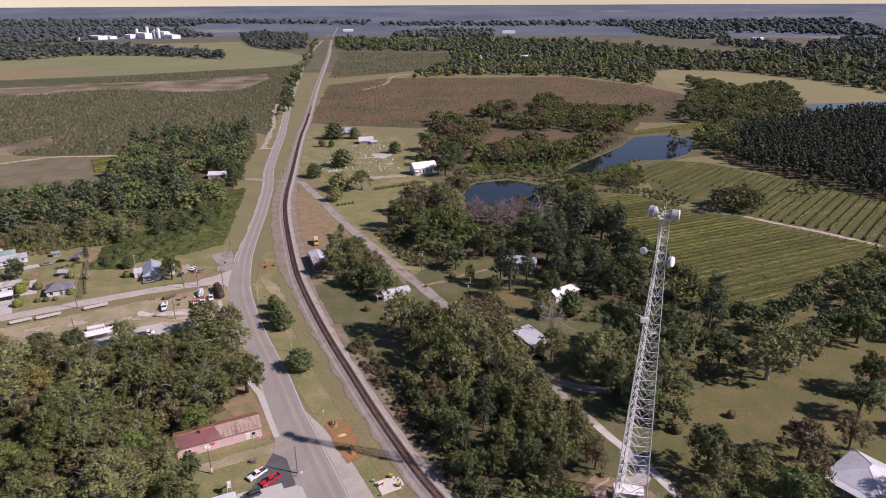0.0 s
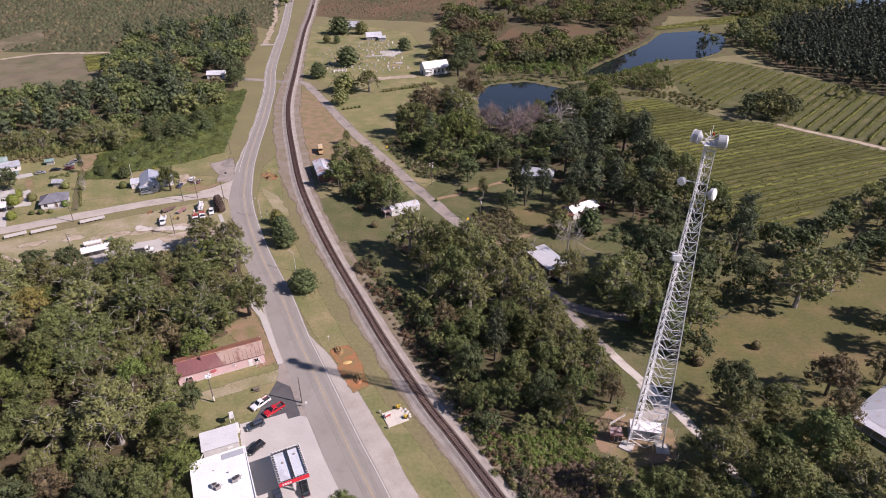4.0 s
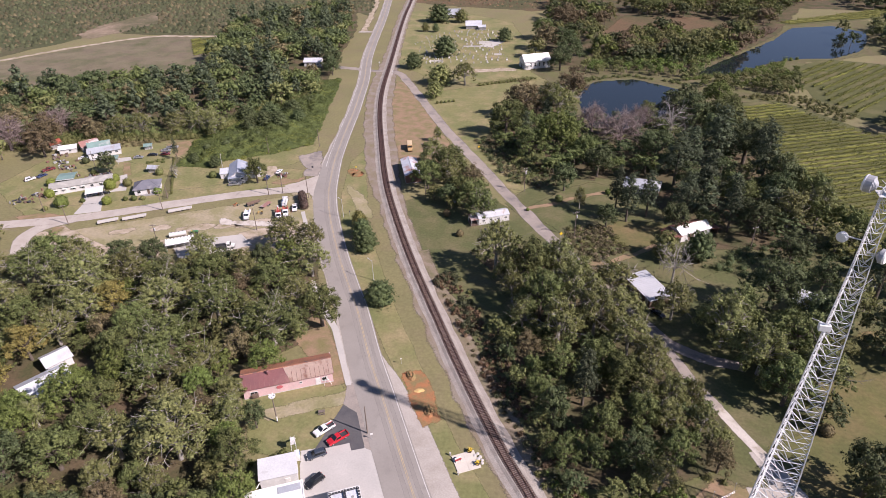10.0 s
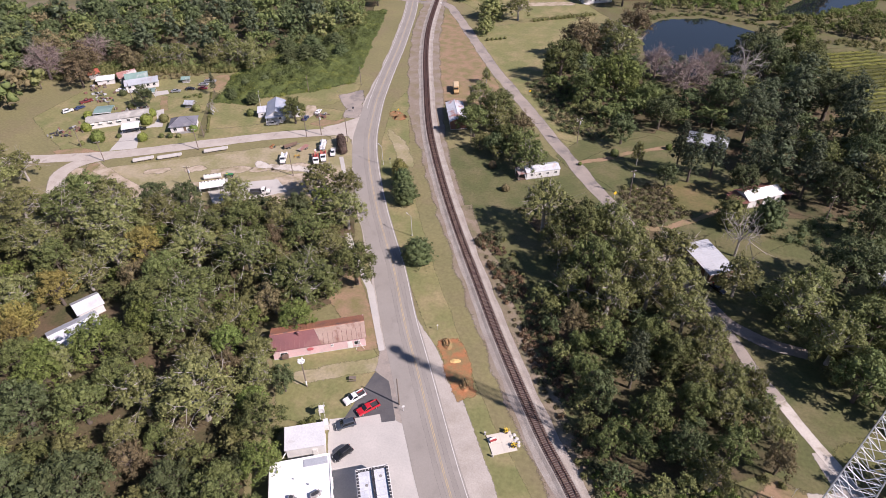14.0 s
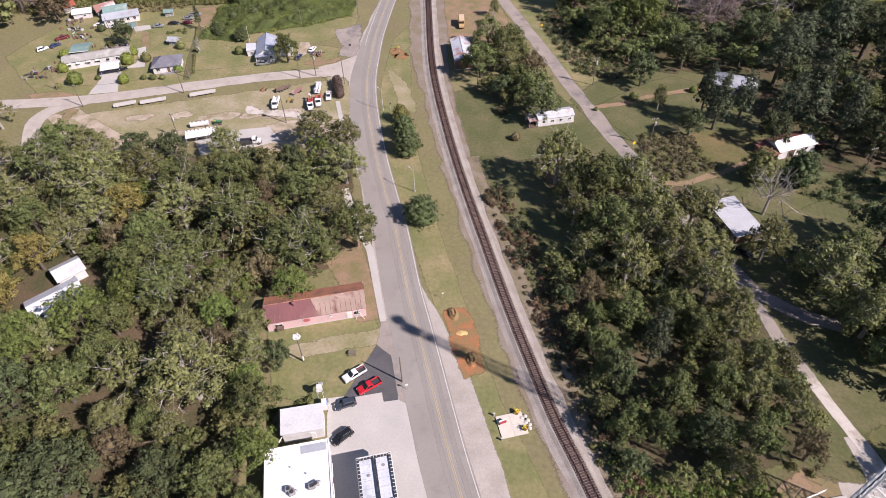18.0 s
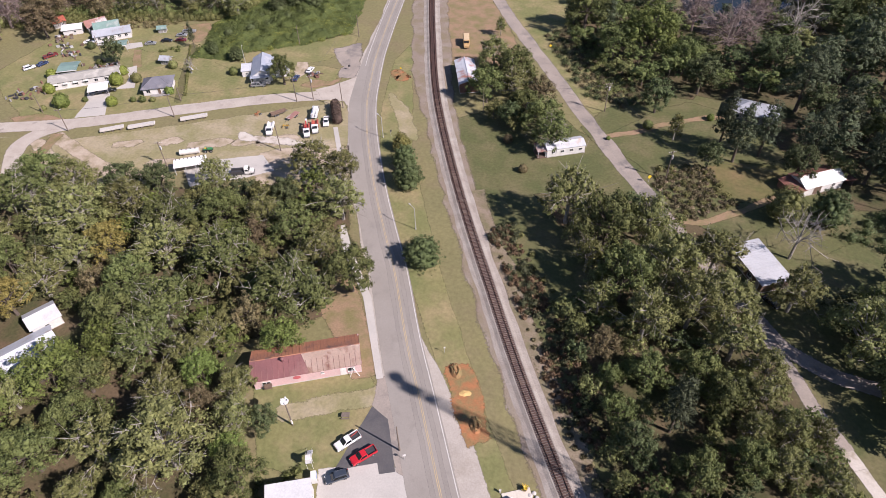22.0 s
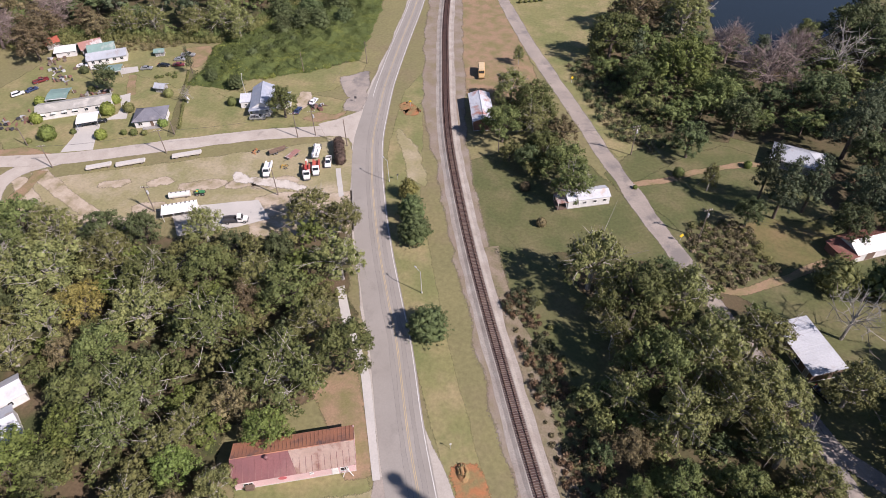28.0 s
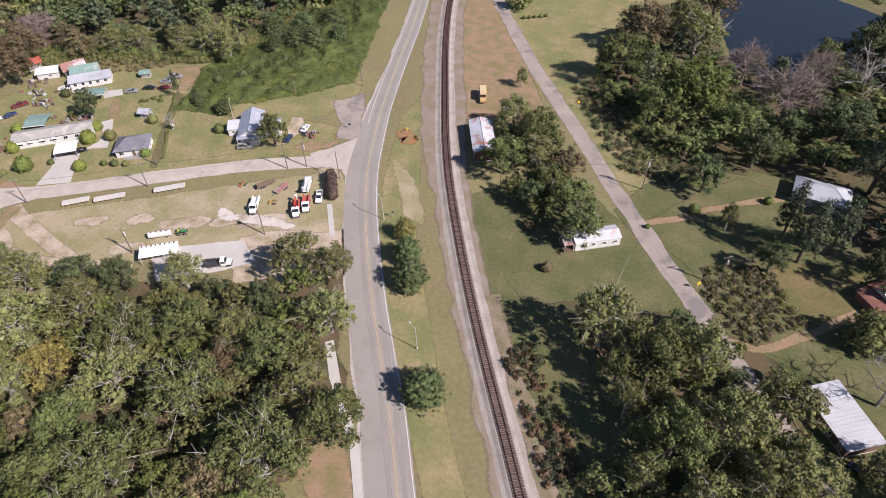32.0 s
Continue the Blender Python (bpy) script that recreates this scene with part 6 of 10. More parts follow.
bushes("yard_brush", [(-199, 217.5), (-200.5, 215.5), (-197.5, 219.5), (-202, 214.5), (-196, 217)], "green", 1.1, 0.8, "low green brush in the rough yard", 49)
bushes("pond_reeds", scatter([(-24, 345), (-28, 375), (5, 390), (40, 372), (30, 382), (0, 386), (-20, 372)], 2.4, 50), "green", 1.4, 0.7, "low green growth on the pond bank", 51)
bushes("clearing_brush", scatter([(-15, 400), (40, 440), (70, 470), (90, 505), (60, 520), (0, 480), (-30, 430)], 4.0, 52), "olive", 2.2, 0.9, "olive brush round the pond", 53)
bushes("shop_weeds", scatter([(-72, 80), (-68, 83), (-72, 74), (-76, 78)], 1.6, 54), "green", 0.9, 0.8, "green weeds behind the shop", 55)
bushes("yard_edge", scatter([(-185, 138), (-165, 142), (-150, 146), (-150, 142), (-165, 136)], 2.4, 56), "olive", 1.3, 0.8, "olive brush at the yard's edge", 57)
bushes("barn_thicket", scatter([(30, 180), (50, 176), (75, 190), (72, 205), (45, 200)], 3, 58), "deep", 1.7, 0.9, "dark thicket behind the barn", 59)


# vineyards
def vines(name, poly, angle, gap, label, seed, wide=1.0):
    rng = np.random.default_rng(seed)
    c, s = math.cos(radians(angle)), math.sin(radians(angle))
    loc = [(x * c + y * s, -x * s + y * c) for x, y in poly]
    lo, hi = min(q[1] for q in loc), max(q[1] for q in loc)
    V, F, off = [], [], 0
    v0 = lo + gap / 2
    while v0 < hi:
        cuts = sorted(x1 + (v0 - y1) * (x2 - x1) / (y2 - y1) for (x1, y1), (x2, y2) in zip(loc, loc[1:] + loc[:1]) if (y1 > v0) != (y2 > v0))
        for a, b in zip(cuts[::2], cuts[1::2]):
            k = max(2, int((b - a) / 1.6))
            u = np.linspace(a + 1, b - 1, k)
            w = wide * (0.30 + 0.2 * rng.uniform(-1, 1, k))
            h = 1.25 + 0.45 * rng.uniform(-1, 1, k)
            ring = np.stack([np.stack([u, v0 + o * w, z * h], 1) for o, z in ((-0.8, 0.25), (-1, 0.7), (0, 1), (1, 0.7), (0.8, 0.25))], 1)
            v = np.stack([ring[..., 0] * c - ring[..., 1] * s, ring[..., 0] * s + ring[..., 1] * c, ring[..., 2]], -1).reshape(-1, 3)
            i = np.arange(k - 1)[:, None] * 5
            f = np.concatenate([np.concatenate([i + [j, j + 1, j + 6], i + [j, j + 6, j + 5]]) for j in range(4)])
            V.append(v)
            F.append(f + off)
            off += len(v)
            n = int((b - a) * 8 * wide)
            if n > 0:
                uu, vv, zz = rng.uniform(a, b, n), v0 + wide * rng.normal(0, 0.42, n), rng.uniform(0.4, 1.8, n)
                v, f = cards(rng, np.stack([uu * c - vv * s, uu * s + vv * c, zz], 1), rng.normal(size=(n, 3)) + (0, 0, 0.7), 0.3 * rng.uniform(0.6, 1.3, n))
                V.append(v)
                F.append(f + off)
                off += len(v)
        v0 += gap
    me = fast_mesh(name, np.concatenate(V), np.concatenate(F), [LEAF["vine"]])
    return tagged(new(name, me), label, "vineyard", kind="stuff")


V1_POLY = [(60, 343), (80, 352), (97, 331), (112, 315), (132, 311), (146, 298), (179, 274), (192, 268), (162, 249), (135, 228), (99, 196), (86, 190), (74, 198), (70, 225), (68, 250), (66, 263), (62, 279), (60, 318)]
V2_POLY = [(98, 410), (123, 442), (152, 436), (177, 410), (197, 387), (220, 358), (250, 315), (225, 255), (180, 280), (168, 295), (149, 307), (142, 317), (156, 356), (138, 376), (116, 343), (105, 360), (106, 382), (99, 388)]
vines("vineyard_near", V1_POLY, 27.4, 3.6, "rows of yellow-green vines near the mast", 70)
vines("vineyard_far", V2_POLY, 52, 5.6, "rows of yellow-green vines beyond the track", 71, 1.7)
vines("vineyard_back", [(114, 553), (182, 600), (234, 648), (286, 704), (250, 642), (190, 582), (120, 547)], 30, 3.2, "rows of vines behind the pond", 72)


vines("garden_rows", [(-318, 420), (-303, 430), (-276, 390), (-289, 380)], 57, 4.2, "rows of young fruit trees beside the plot", 73)


# low scrub on the open fields
def scrub(name, poly, gap, leaves, size, label, seed, keep=()):
    rng = np.random.default_rng(seed)
    spots = np.array([q for q in scatter(poly, gap, seed, 12) if not any(inside(*q, k) for k in keep)])
    o = np.array([(1, 0, 0), (0, 1, 0), (-1, 0, 0), (0, -1, 0), (0, 0, 1.1)])
    t = np.array([(0, 1, 4), (1, 2, 4), (2, 3, 4), (3, 0, 4)])
    n = len(spots)
    a = rng.uniform(0, 6.28, n)
    r = size * rng.uniform(0.6, 1.3, (n, 1, 1))
    c, s = np.cos(a)[:, None], np.sin(a)[:, None]
    v = np.stack([o[:, 0] * c - o[:, 1] * s, o[:, 0] * s + o[:, 1] * c, np.broadcast_to(o[:, 2], (n, 5))], -1) * r * rng.uniform(0.7, 1.3, (n, 5, 1))
    v[..., :2] += spots[:, None, :]
    f = t[None] + np.arange(n)[:, None, None] * 5
    me = fast_mesh(name, v.reshape(-1, 3), f.reshape(-1, 3), [LEAF[k] for k in leaves], np.repeat(rng.integers(0, len(leaves), n), 4))
    return tagged(new(name, me), label, "scrub", kind="stuff")


SCRUBF = [(-700, 350), (-440, 350), (-405, 436), (-356, 436), (-310, 442), (-296, 428), (-310, 462), (-294, 500), (-266, 537), (-232, 545), (-216, 545), (-255, 662), (-325, 940), (-398, 1200), (-440, 1145), (-620, 1015), (-640, 800), (-1000, 640), (-1050, 500)]
scrub("field_scrub", SCRUBF, 3.4, ["scrub", "scrub", "scrub2"], 1.8, "low dark scrub over the western field", 96, [DRY_STRIP, [(-424, 453), (-412, 510), (-382, 468), (-400, 412), (-420, 420)]])
scrub("field_scrub_brown", [(-246, 895), (-180, 985), (-110, 995), (108, 1014), (196, 916), (244, 800), (178, 655), (110, 626), (50, 606), (-10, 656), (-50, 586), (-80, 576), (-160, 586), (-186, 596)], 4.0, ["rust", "rust", "scrub2", "scrub"], 1.2, "low russet crop over the eastern field", 97)
scrub("field_scrub_orchard", [(-390, 1570), (-116, 1520), (-106, 1205), (-184, 1085), (-268, 1000)], 8, ["scrub", "scrub2"], 2.4, "rows of low orchard trees", 98)


# distance: belts of woods
FAR_LOW = [crown_arrays(160 + i, "oak", 5, 60, 1.25, 0.8, 10, (0.8, 1.6)) for i in range(4)]
FAR_LOWEST = [crown_arrays(170 + i, "oak", 3, 8, 1.9, 1.15, 4, (1.2, 2.2)) for i in range(4)]


def belts(name, poly, gap, seed, label, rmin=5, rmax=9, leaves=("far", "far2"), forms=FAR_LOW, keep=()):
    """A belt of distant woods: uneven crowns of many sizes, close together."""
    rng = np.random.default_rng(seed)
    V, F, I, off = [], [], [], 0
    for x, y in scatter(poly, gap, seed, 14):
        if any(inside(x, y, k) for k in keep):
            continue
        v, f, _, inner = forms[int(rng.integers(len(forms)))]
        r = rng.uniform(rmin, rmax) / 5
        a = rng.uniform(0, 6.28)
        c, q = math.cos(a), math.sin(a)
        w = v @ np.array([[c, q, 0], [-q, c, 0], [0, 0, 1]]) * (r, r, r * rng.uniform(0.75, 1.15)) + (x, y, far_z(x, y) - 1.6 * r)
        V.append(w)
        F.append(f + off)
        k = int(rng.integers(len(leaves)))
        I.append(np.where(np.arange(len(f)) < inner, len(leaves) + k, k))
        off += len(w)
    I = np.concatenate(I)
    me = fast_mesh(name, np.concatenate(V), np.concatenate(F), [LEAF[k] for k in leaves] + [INNER[k] for k in leaves], I)
    return tagged(new(name, me), label, "woods", kind="stuff")


MIXED = ("far2", "deep", "deep", "green", "olive")
CLEARINGS = [[(-60, 1370), (120, 1380), (110, 1420), (-50, 1425)], [(420, 1560), (640, 1500), (660, 1540), (480, 1640)]]
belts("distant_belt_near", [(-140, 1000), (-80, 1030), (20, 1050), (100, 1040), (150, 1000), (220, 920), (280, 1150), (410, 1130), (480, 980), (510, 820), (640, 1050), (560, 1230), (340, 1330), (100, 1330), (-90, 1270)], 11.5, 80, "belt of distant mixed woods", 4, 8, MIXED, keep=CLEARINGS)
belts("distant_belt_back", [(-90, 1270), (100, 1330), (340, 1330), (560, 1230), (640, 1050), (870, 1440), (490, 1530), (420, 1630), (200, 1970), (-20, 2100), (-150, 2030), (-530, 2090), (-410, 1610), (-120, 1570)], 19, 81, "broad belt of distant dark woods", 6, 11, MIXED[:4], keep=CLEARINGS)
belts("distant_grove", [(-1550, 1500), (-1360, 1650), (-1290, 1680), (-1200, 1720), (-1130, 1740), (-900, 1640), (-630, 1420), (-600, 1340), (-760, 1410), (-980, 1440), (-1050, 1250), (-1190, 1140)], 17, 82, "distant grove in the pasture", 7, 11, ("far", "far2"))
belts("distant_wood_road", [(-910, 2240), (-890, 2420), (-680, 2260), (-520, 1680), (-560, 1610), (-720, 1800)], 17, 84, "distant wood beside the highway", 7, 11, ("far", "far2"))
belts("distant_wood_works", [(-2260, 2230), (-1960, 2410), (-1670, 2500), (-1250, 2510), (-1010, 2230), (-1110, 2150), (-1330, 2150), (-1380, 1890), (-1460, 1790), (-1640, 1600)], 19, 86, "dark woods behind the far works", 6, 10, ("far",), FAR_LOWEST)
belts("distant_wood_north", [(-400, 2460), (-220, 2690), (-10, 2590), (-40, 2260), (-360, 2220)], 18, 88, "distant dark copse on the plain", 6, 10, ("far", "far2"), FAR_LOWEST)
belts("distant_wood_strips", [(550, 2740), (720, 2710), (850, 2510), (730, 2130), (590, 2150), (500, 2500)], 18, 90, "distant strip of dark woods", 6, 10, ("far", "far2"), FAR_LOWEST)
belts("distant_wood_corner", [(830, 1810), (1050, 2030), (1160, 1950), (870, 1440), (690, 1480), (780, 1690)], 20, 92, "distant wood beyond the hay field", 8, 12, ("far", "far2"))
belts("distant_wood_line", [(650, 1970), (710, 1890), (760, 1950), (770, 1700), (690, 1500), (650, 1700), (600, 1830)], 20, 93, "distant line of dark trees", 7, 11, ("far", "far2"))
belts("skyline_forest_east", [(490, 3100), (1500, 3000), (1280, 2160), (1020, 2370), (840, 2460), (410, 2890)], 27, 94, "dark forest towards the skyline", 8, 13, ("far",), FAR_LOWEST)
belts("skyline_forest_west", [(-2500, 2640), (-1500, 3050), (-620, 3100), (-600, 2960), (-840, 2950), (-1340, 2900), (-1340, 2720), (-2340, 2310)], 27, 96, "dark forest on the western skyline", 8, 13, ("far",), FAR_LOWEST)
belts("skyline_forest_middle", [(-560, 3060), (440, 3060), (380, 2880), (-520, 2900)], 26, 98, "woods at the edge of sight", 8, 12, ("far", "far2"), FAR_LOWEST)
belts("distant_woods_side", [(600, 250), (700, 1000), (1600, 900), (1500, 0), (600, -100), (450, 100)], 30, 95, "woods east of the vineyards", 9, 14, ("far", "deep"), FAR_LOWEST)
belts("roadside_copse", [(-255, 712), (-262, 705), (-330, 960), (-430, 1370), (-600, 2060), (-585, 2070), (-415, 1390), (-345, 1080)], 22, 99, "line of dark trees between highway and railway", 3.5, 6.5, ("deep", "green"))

# ---- buildings ----
M_PANE = bpy.data.materials.new("window_glass")
M_PANE.use_nodes = True
_b = M_PANE.node_tree.nodes["Principled BSDF"]
_b.inputs["Base Color"].default_value = (0.02, 0.025, 0.03, 1)
_b.inputs["Roughness"].default_value = 0.05
_b.inputs["Specular IOR Level"].default_value = 0.8


def roof_mat(name, base, second, rust=None, size=0.6, rough=0.5, scale=0.35):
    return mat(name, base, second, 0.25, 3.0, 0.28, rough, 0.0, third=rust, third_scale=scale, third_size=size, third_soft=0.08)


M_WHITEWALL = mat("white_siding", (0.62, 0.61, 0.585), (0.53, 0.52, 0.50), 0.5, 4, 0.2, 0.7, bump=0.05)
M_PINKWALL = mat("pink_siding", (0.62, 0.42, 0.41), (0.56, 0.38, 0.37), 0.4, 4, 0.3, 0.8, third=(0.52, 0.40, 0.38), third_scale=0.5, third_size=0.58)
M_GREYWALL = mat("grey_boards", (0.30, 0.29, 0.275), (0.22, 0.21, 0.2), 0.6, 4, 0.35, 0.85)
M_RUSTWALL = mat("rusty_sheet", (0.24, 0.12, 0.09), (0.17, 0.10, 0.08), 0.6, 4, 0.4, 0.75)
M_BROWNWALL = mat("brown_boards", (0.17, 0.115, 0.085), (0.12, 0.085, 0.065), 0.6, 5, 0.4, 0.9)
M_SHEDROOF = roof_mat("weathered_white_roof", (0.50, 0.51, 0.53), (0.44, 0.45, 0.47), (0.36, 0.33, 0.31), 0.66, 0.6)
M_PINKROOF = roof_mat("red_metal_roof", (0.205, 0.085, 0.082), (0.17, 0.075, 0.075), (0.28, 0.15, 0.13), 0.6, 0.55, 0.12)
M_TANPATCH = roof_mat("bleached_metal_roof", (0.64, 0.50, 0.42), (0.56, 0.41, 0.33), (0.34, 0.17, 0.12), 0.6, 0.6, 0.4)
M_PINKROOF_B = roof_mat("rust_metal_roof", (0.40, 0.18, 0.105), (0.31, 0.145, 0.095), (0.16, 0.10, 0.09), 0.62, 0.6)
M_WHITEROOF = roof_mat("white_roof", (0.78, 0.77, 0.75), (0.70, 0.69, 0.67), (0.5, 0.47, 0.42), 0.72)
M_PALEROOF = roof_mat("pale_metal_roof", (0.56, 0.57, 0.60), (0.48, 0.50, 0.53), (0.45, 0.36, 0.30), 0.66, 0.42)
M_GREYROOF = roof_mat("grey_metal_roof", (0.40, 0.42, 0.45), (0.33, 0.35, 0.38), (0.28, 0.24, 0.22), 0.66, 0.45)
M_ANNEXROOF = roof_mat("sun_bleached_roof", (0.55, 0.555, 0.56), (0.49, 0.495, 0.50), (0.40, 0.39, 0.38), 0.64, 0.6)
M_DECK = roof_mat("canopy_deck", (0.58, 0.61, 0.65), (0.50, 0.53, 0.58), (0.42, 0.43, 0.46), 0.62, 0.5)
M_BLUEROOF = roof_mat("blue_grey_roof", (0.33, 0.36, 0.42), (0.28, 0.31, 0.37), (0.44, 0.44, 0.46), 0.62, 0.5)
M_DARKROOF = roof_mat("dark_shingle_roof", (0.17, 0.17, 0.195), (0.13, 0.13, 0.15), (0.24, 0.23, 0.24), 0.6, 0.85)
M_TANROOF = roof_mat("tan_grey_roof", (0.36, 0.345, 0.31), (0.30, 0.29, 0.265), (0.44, 0.42, 0.38), 0.6, 0.7)
M_GREENROOF = roof_mat("green_metal_roof", (0.19, 0.29, 0.26), (0.15, 0.23, 0.21), (0.33, 0.36, 0.33), 0.62, 0.6)
M_RUSTROOF = roof_mat("rusty_tin_roof", (0.33, 0.17, 0.14), (0.24, 0.13, 0.11), (0.5, 0.48, 0.47), 0.56, 0.6)
M_DEPOTROOF = roof_mat("streaked_tin_roof", (0.52, 0.54, 0.58), (0.42, 0.44, 0.48), (0.36, 0.17, 0.13), 0.6, 0.5, 0.3)
M_TRIM = paint("white_trim", (0.66, 0.65, 0.62), 0.6)
M_DARK = paint("dark_metal", (0.06, 0.06, 0.065), 0.5, 0.2)
M_STEEL = mat("galvanised_steel", (0.60, 0.60, 0.60), (0.50, 0.50, 0.50), 0.6, 5, 0.2, 0.45, 0.35)
M_WOODPOLE = mat("weathered_wood", (0.20, 0.16, 0.13), (0.14, 0.115, 0.095), 0.8, 6, 0.4, 0.95)
M_SLAB = mat("slab_concrete", (0.50, 0.475, 0.44), (0.44, 0.42, 0.39), 0.3, 4, 0.25, 0.85)


def window_part(house, x, y, z, w, h, yaw, name="window"):
    """A window let into a wall: frame with a sill and a dark pane, its middle at x, y, z, facing yaw."""
    m = pose(x, y, z, 0, 0, yaw)
    b = bmesh.new()
    t = 0.09
    for sx, sz, ox, oz in ((w + 2 * t, t, 0, -h / 2 - t), (w + 2 * t, t, 0, h / 2), (t, h, -w / 2 - t / 2, -h / 2), (t, h, w / 2 + t / 2, -h / 2), (0.05, h, 0, -h / 2)):
        box(sx, 0.12, sz, ox, 0, oz, bm=b)
    f = part(name, b, M_TRIM, house)
    f.matrix_basis = m
    p = part("pane", box(w, 0.03, h, 0, 0.0, -h / 2), M_PANE, f)
    s = part("sill", box(w + 0.3, 0.22, 0.06, 0, -0.06, -h / 2 - 0.13), M_TRIM, f)
    return f


def door_part(house, x, y, w, h, yaw, material):
    b = box(w, 0.08, h, 0, 0, 0, bevel=0.01)
    box(w * 0.34, 0.1, h * 0.3, -w * 0.22, 0, h * 0.58, bm=b)
    box(w * 0.34, 0.1, h * 0.3, w * 0.22, 0, h * 0.58, bm=b)
    d = part("door", b, material, house)
    d.matrix_basis = pose(x, y, 0.15, 0, 0, yaw)
    part("door_frame", box(w + 0.2, 0.06, h + 0.1, 0, 0.03, 0), M_TRIM, d)
    k = part("handle", rod((w * 0.4, -0.1, 1.0), (w * 0.4, -0.04, 1.0), 0.03), M_DARK, d)
    return d


def sheet_roof(L, W, rise, over, material, house, name, ribs=0.0, sides=(1, -1), thick=0.09):
    """Two slopes from a ridge along x, each a sheet with standing ribs, and a ridge cap."""
    made = []
    hx, hy = L / 2 + over, W / 2 + over
    drop = rise * over / (W / 2)
    for s in sides:
        b = bmesh.new()
        a = [Vector((-hx, s * hy, -drop)), Vector((hx, s * hy, -drop)), Vector((hx, 0, rise)), Vector((-hx, 0, rise))]
        nrm = Vector((0, s * rise, W / 2)).normalized() * thick
        lo = [b.verts.new(q) for q in a]
        hi = [b.verts.new(q + nrm) for q in a]
        b.faces.new(lo)
        b.faces.new(hi)
        for i in range(4):
            b.faces.new((lo[i], lo[(i + 1) % 4], hi[(i + 1) % 4], hi[i]))
        bmesh.ops.recalc_face_normals(b, faces=b.faces)
        mt = material[0 if s == sides[0] else -1] if isinstance(material, list) else material
        made.append(part(name, b, mt, house))
        if ribs:
            k = int(2 * hx / ribs)
            tilt = Matrix.Rotation(-s * math.atan2(rise, W / 2), 4, "X")
            ln = math.hypot(hy, rise + drop)
            for i in range(k + 1):
                x = -hx + 2 * hx * i / k
                mid = Vector((x, s * hy / 2, (rise - drop) / 2)) + nrm
                part("rib", box(0.07, ln, 0.07, mid.x, mid.y, mid.z - 0.01, rot=tilt), mt, made[-1])
    cap = part("ridge_cap", rod((-hx, 0, rise + thick), (hx, 0, rise + thick), 0.13, seg=6), material[0] if isinstance(material, list) else material, house)
    for o in made + [cap]:
        o.location.z += house["wall_h"]
    return made


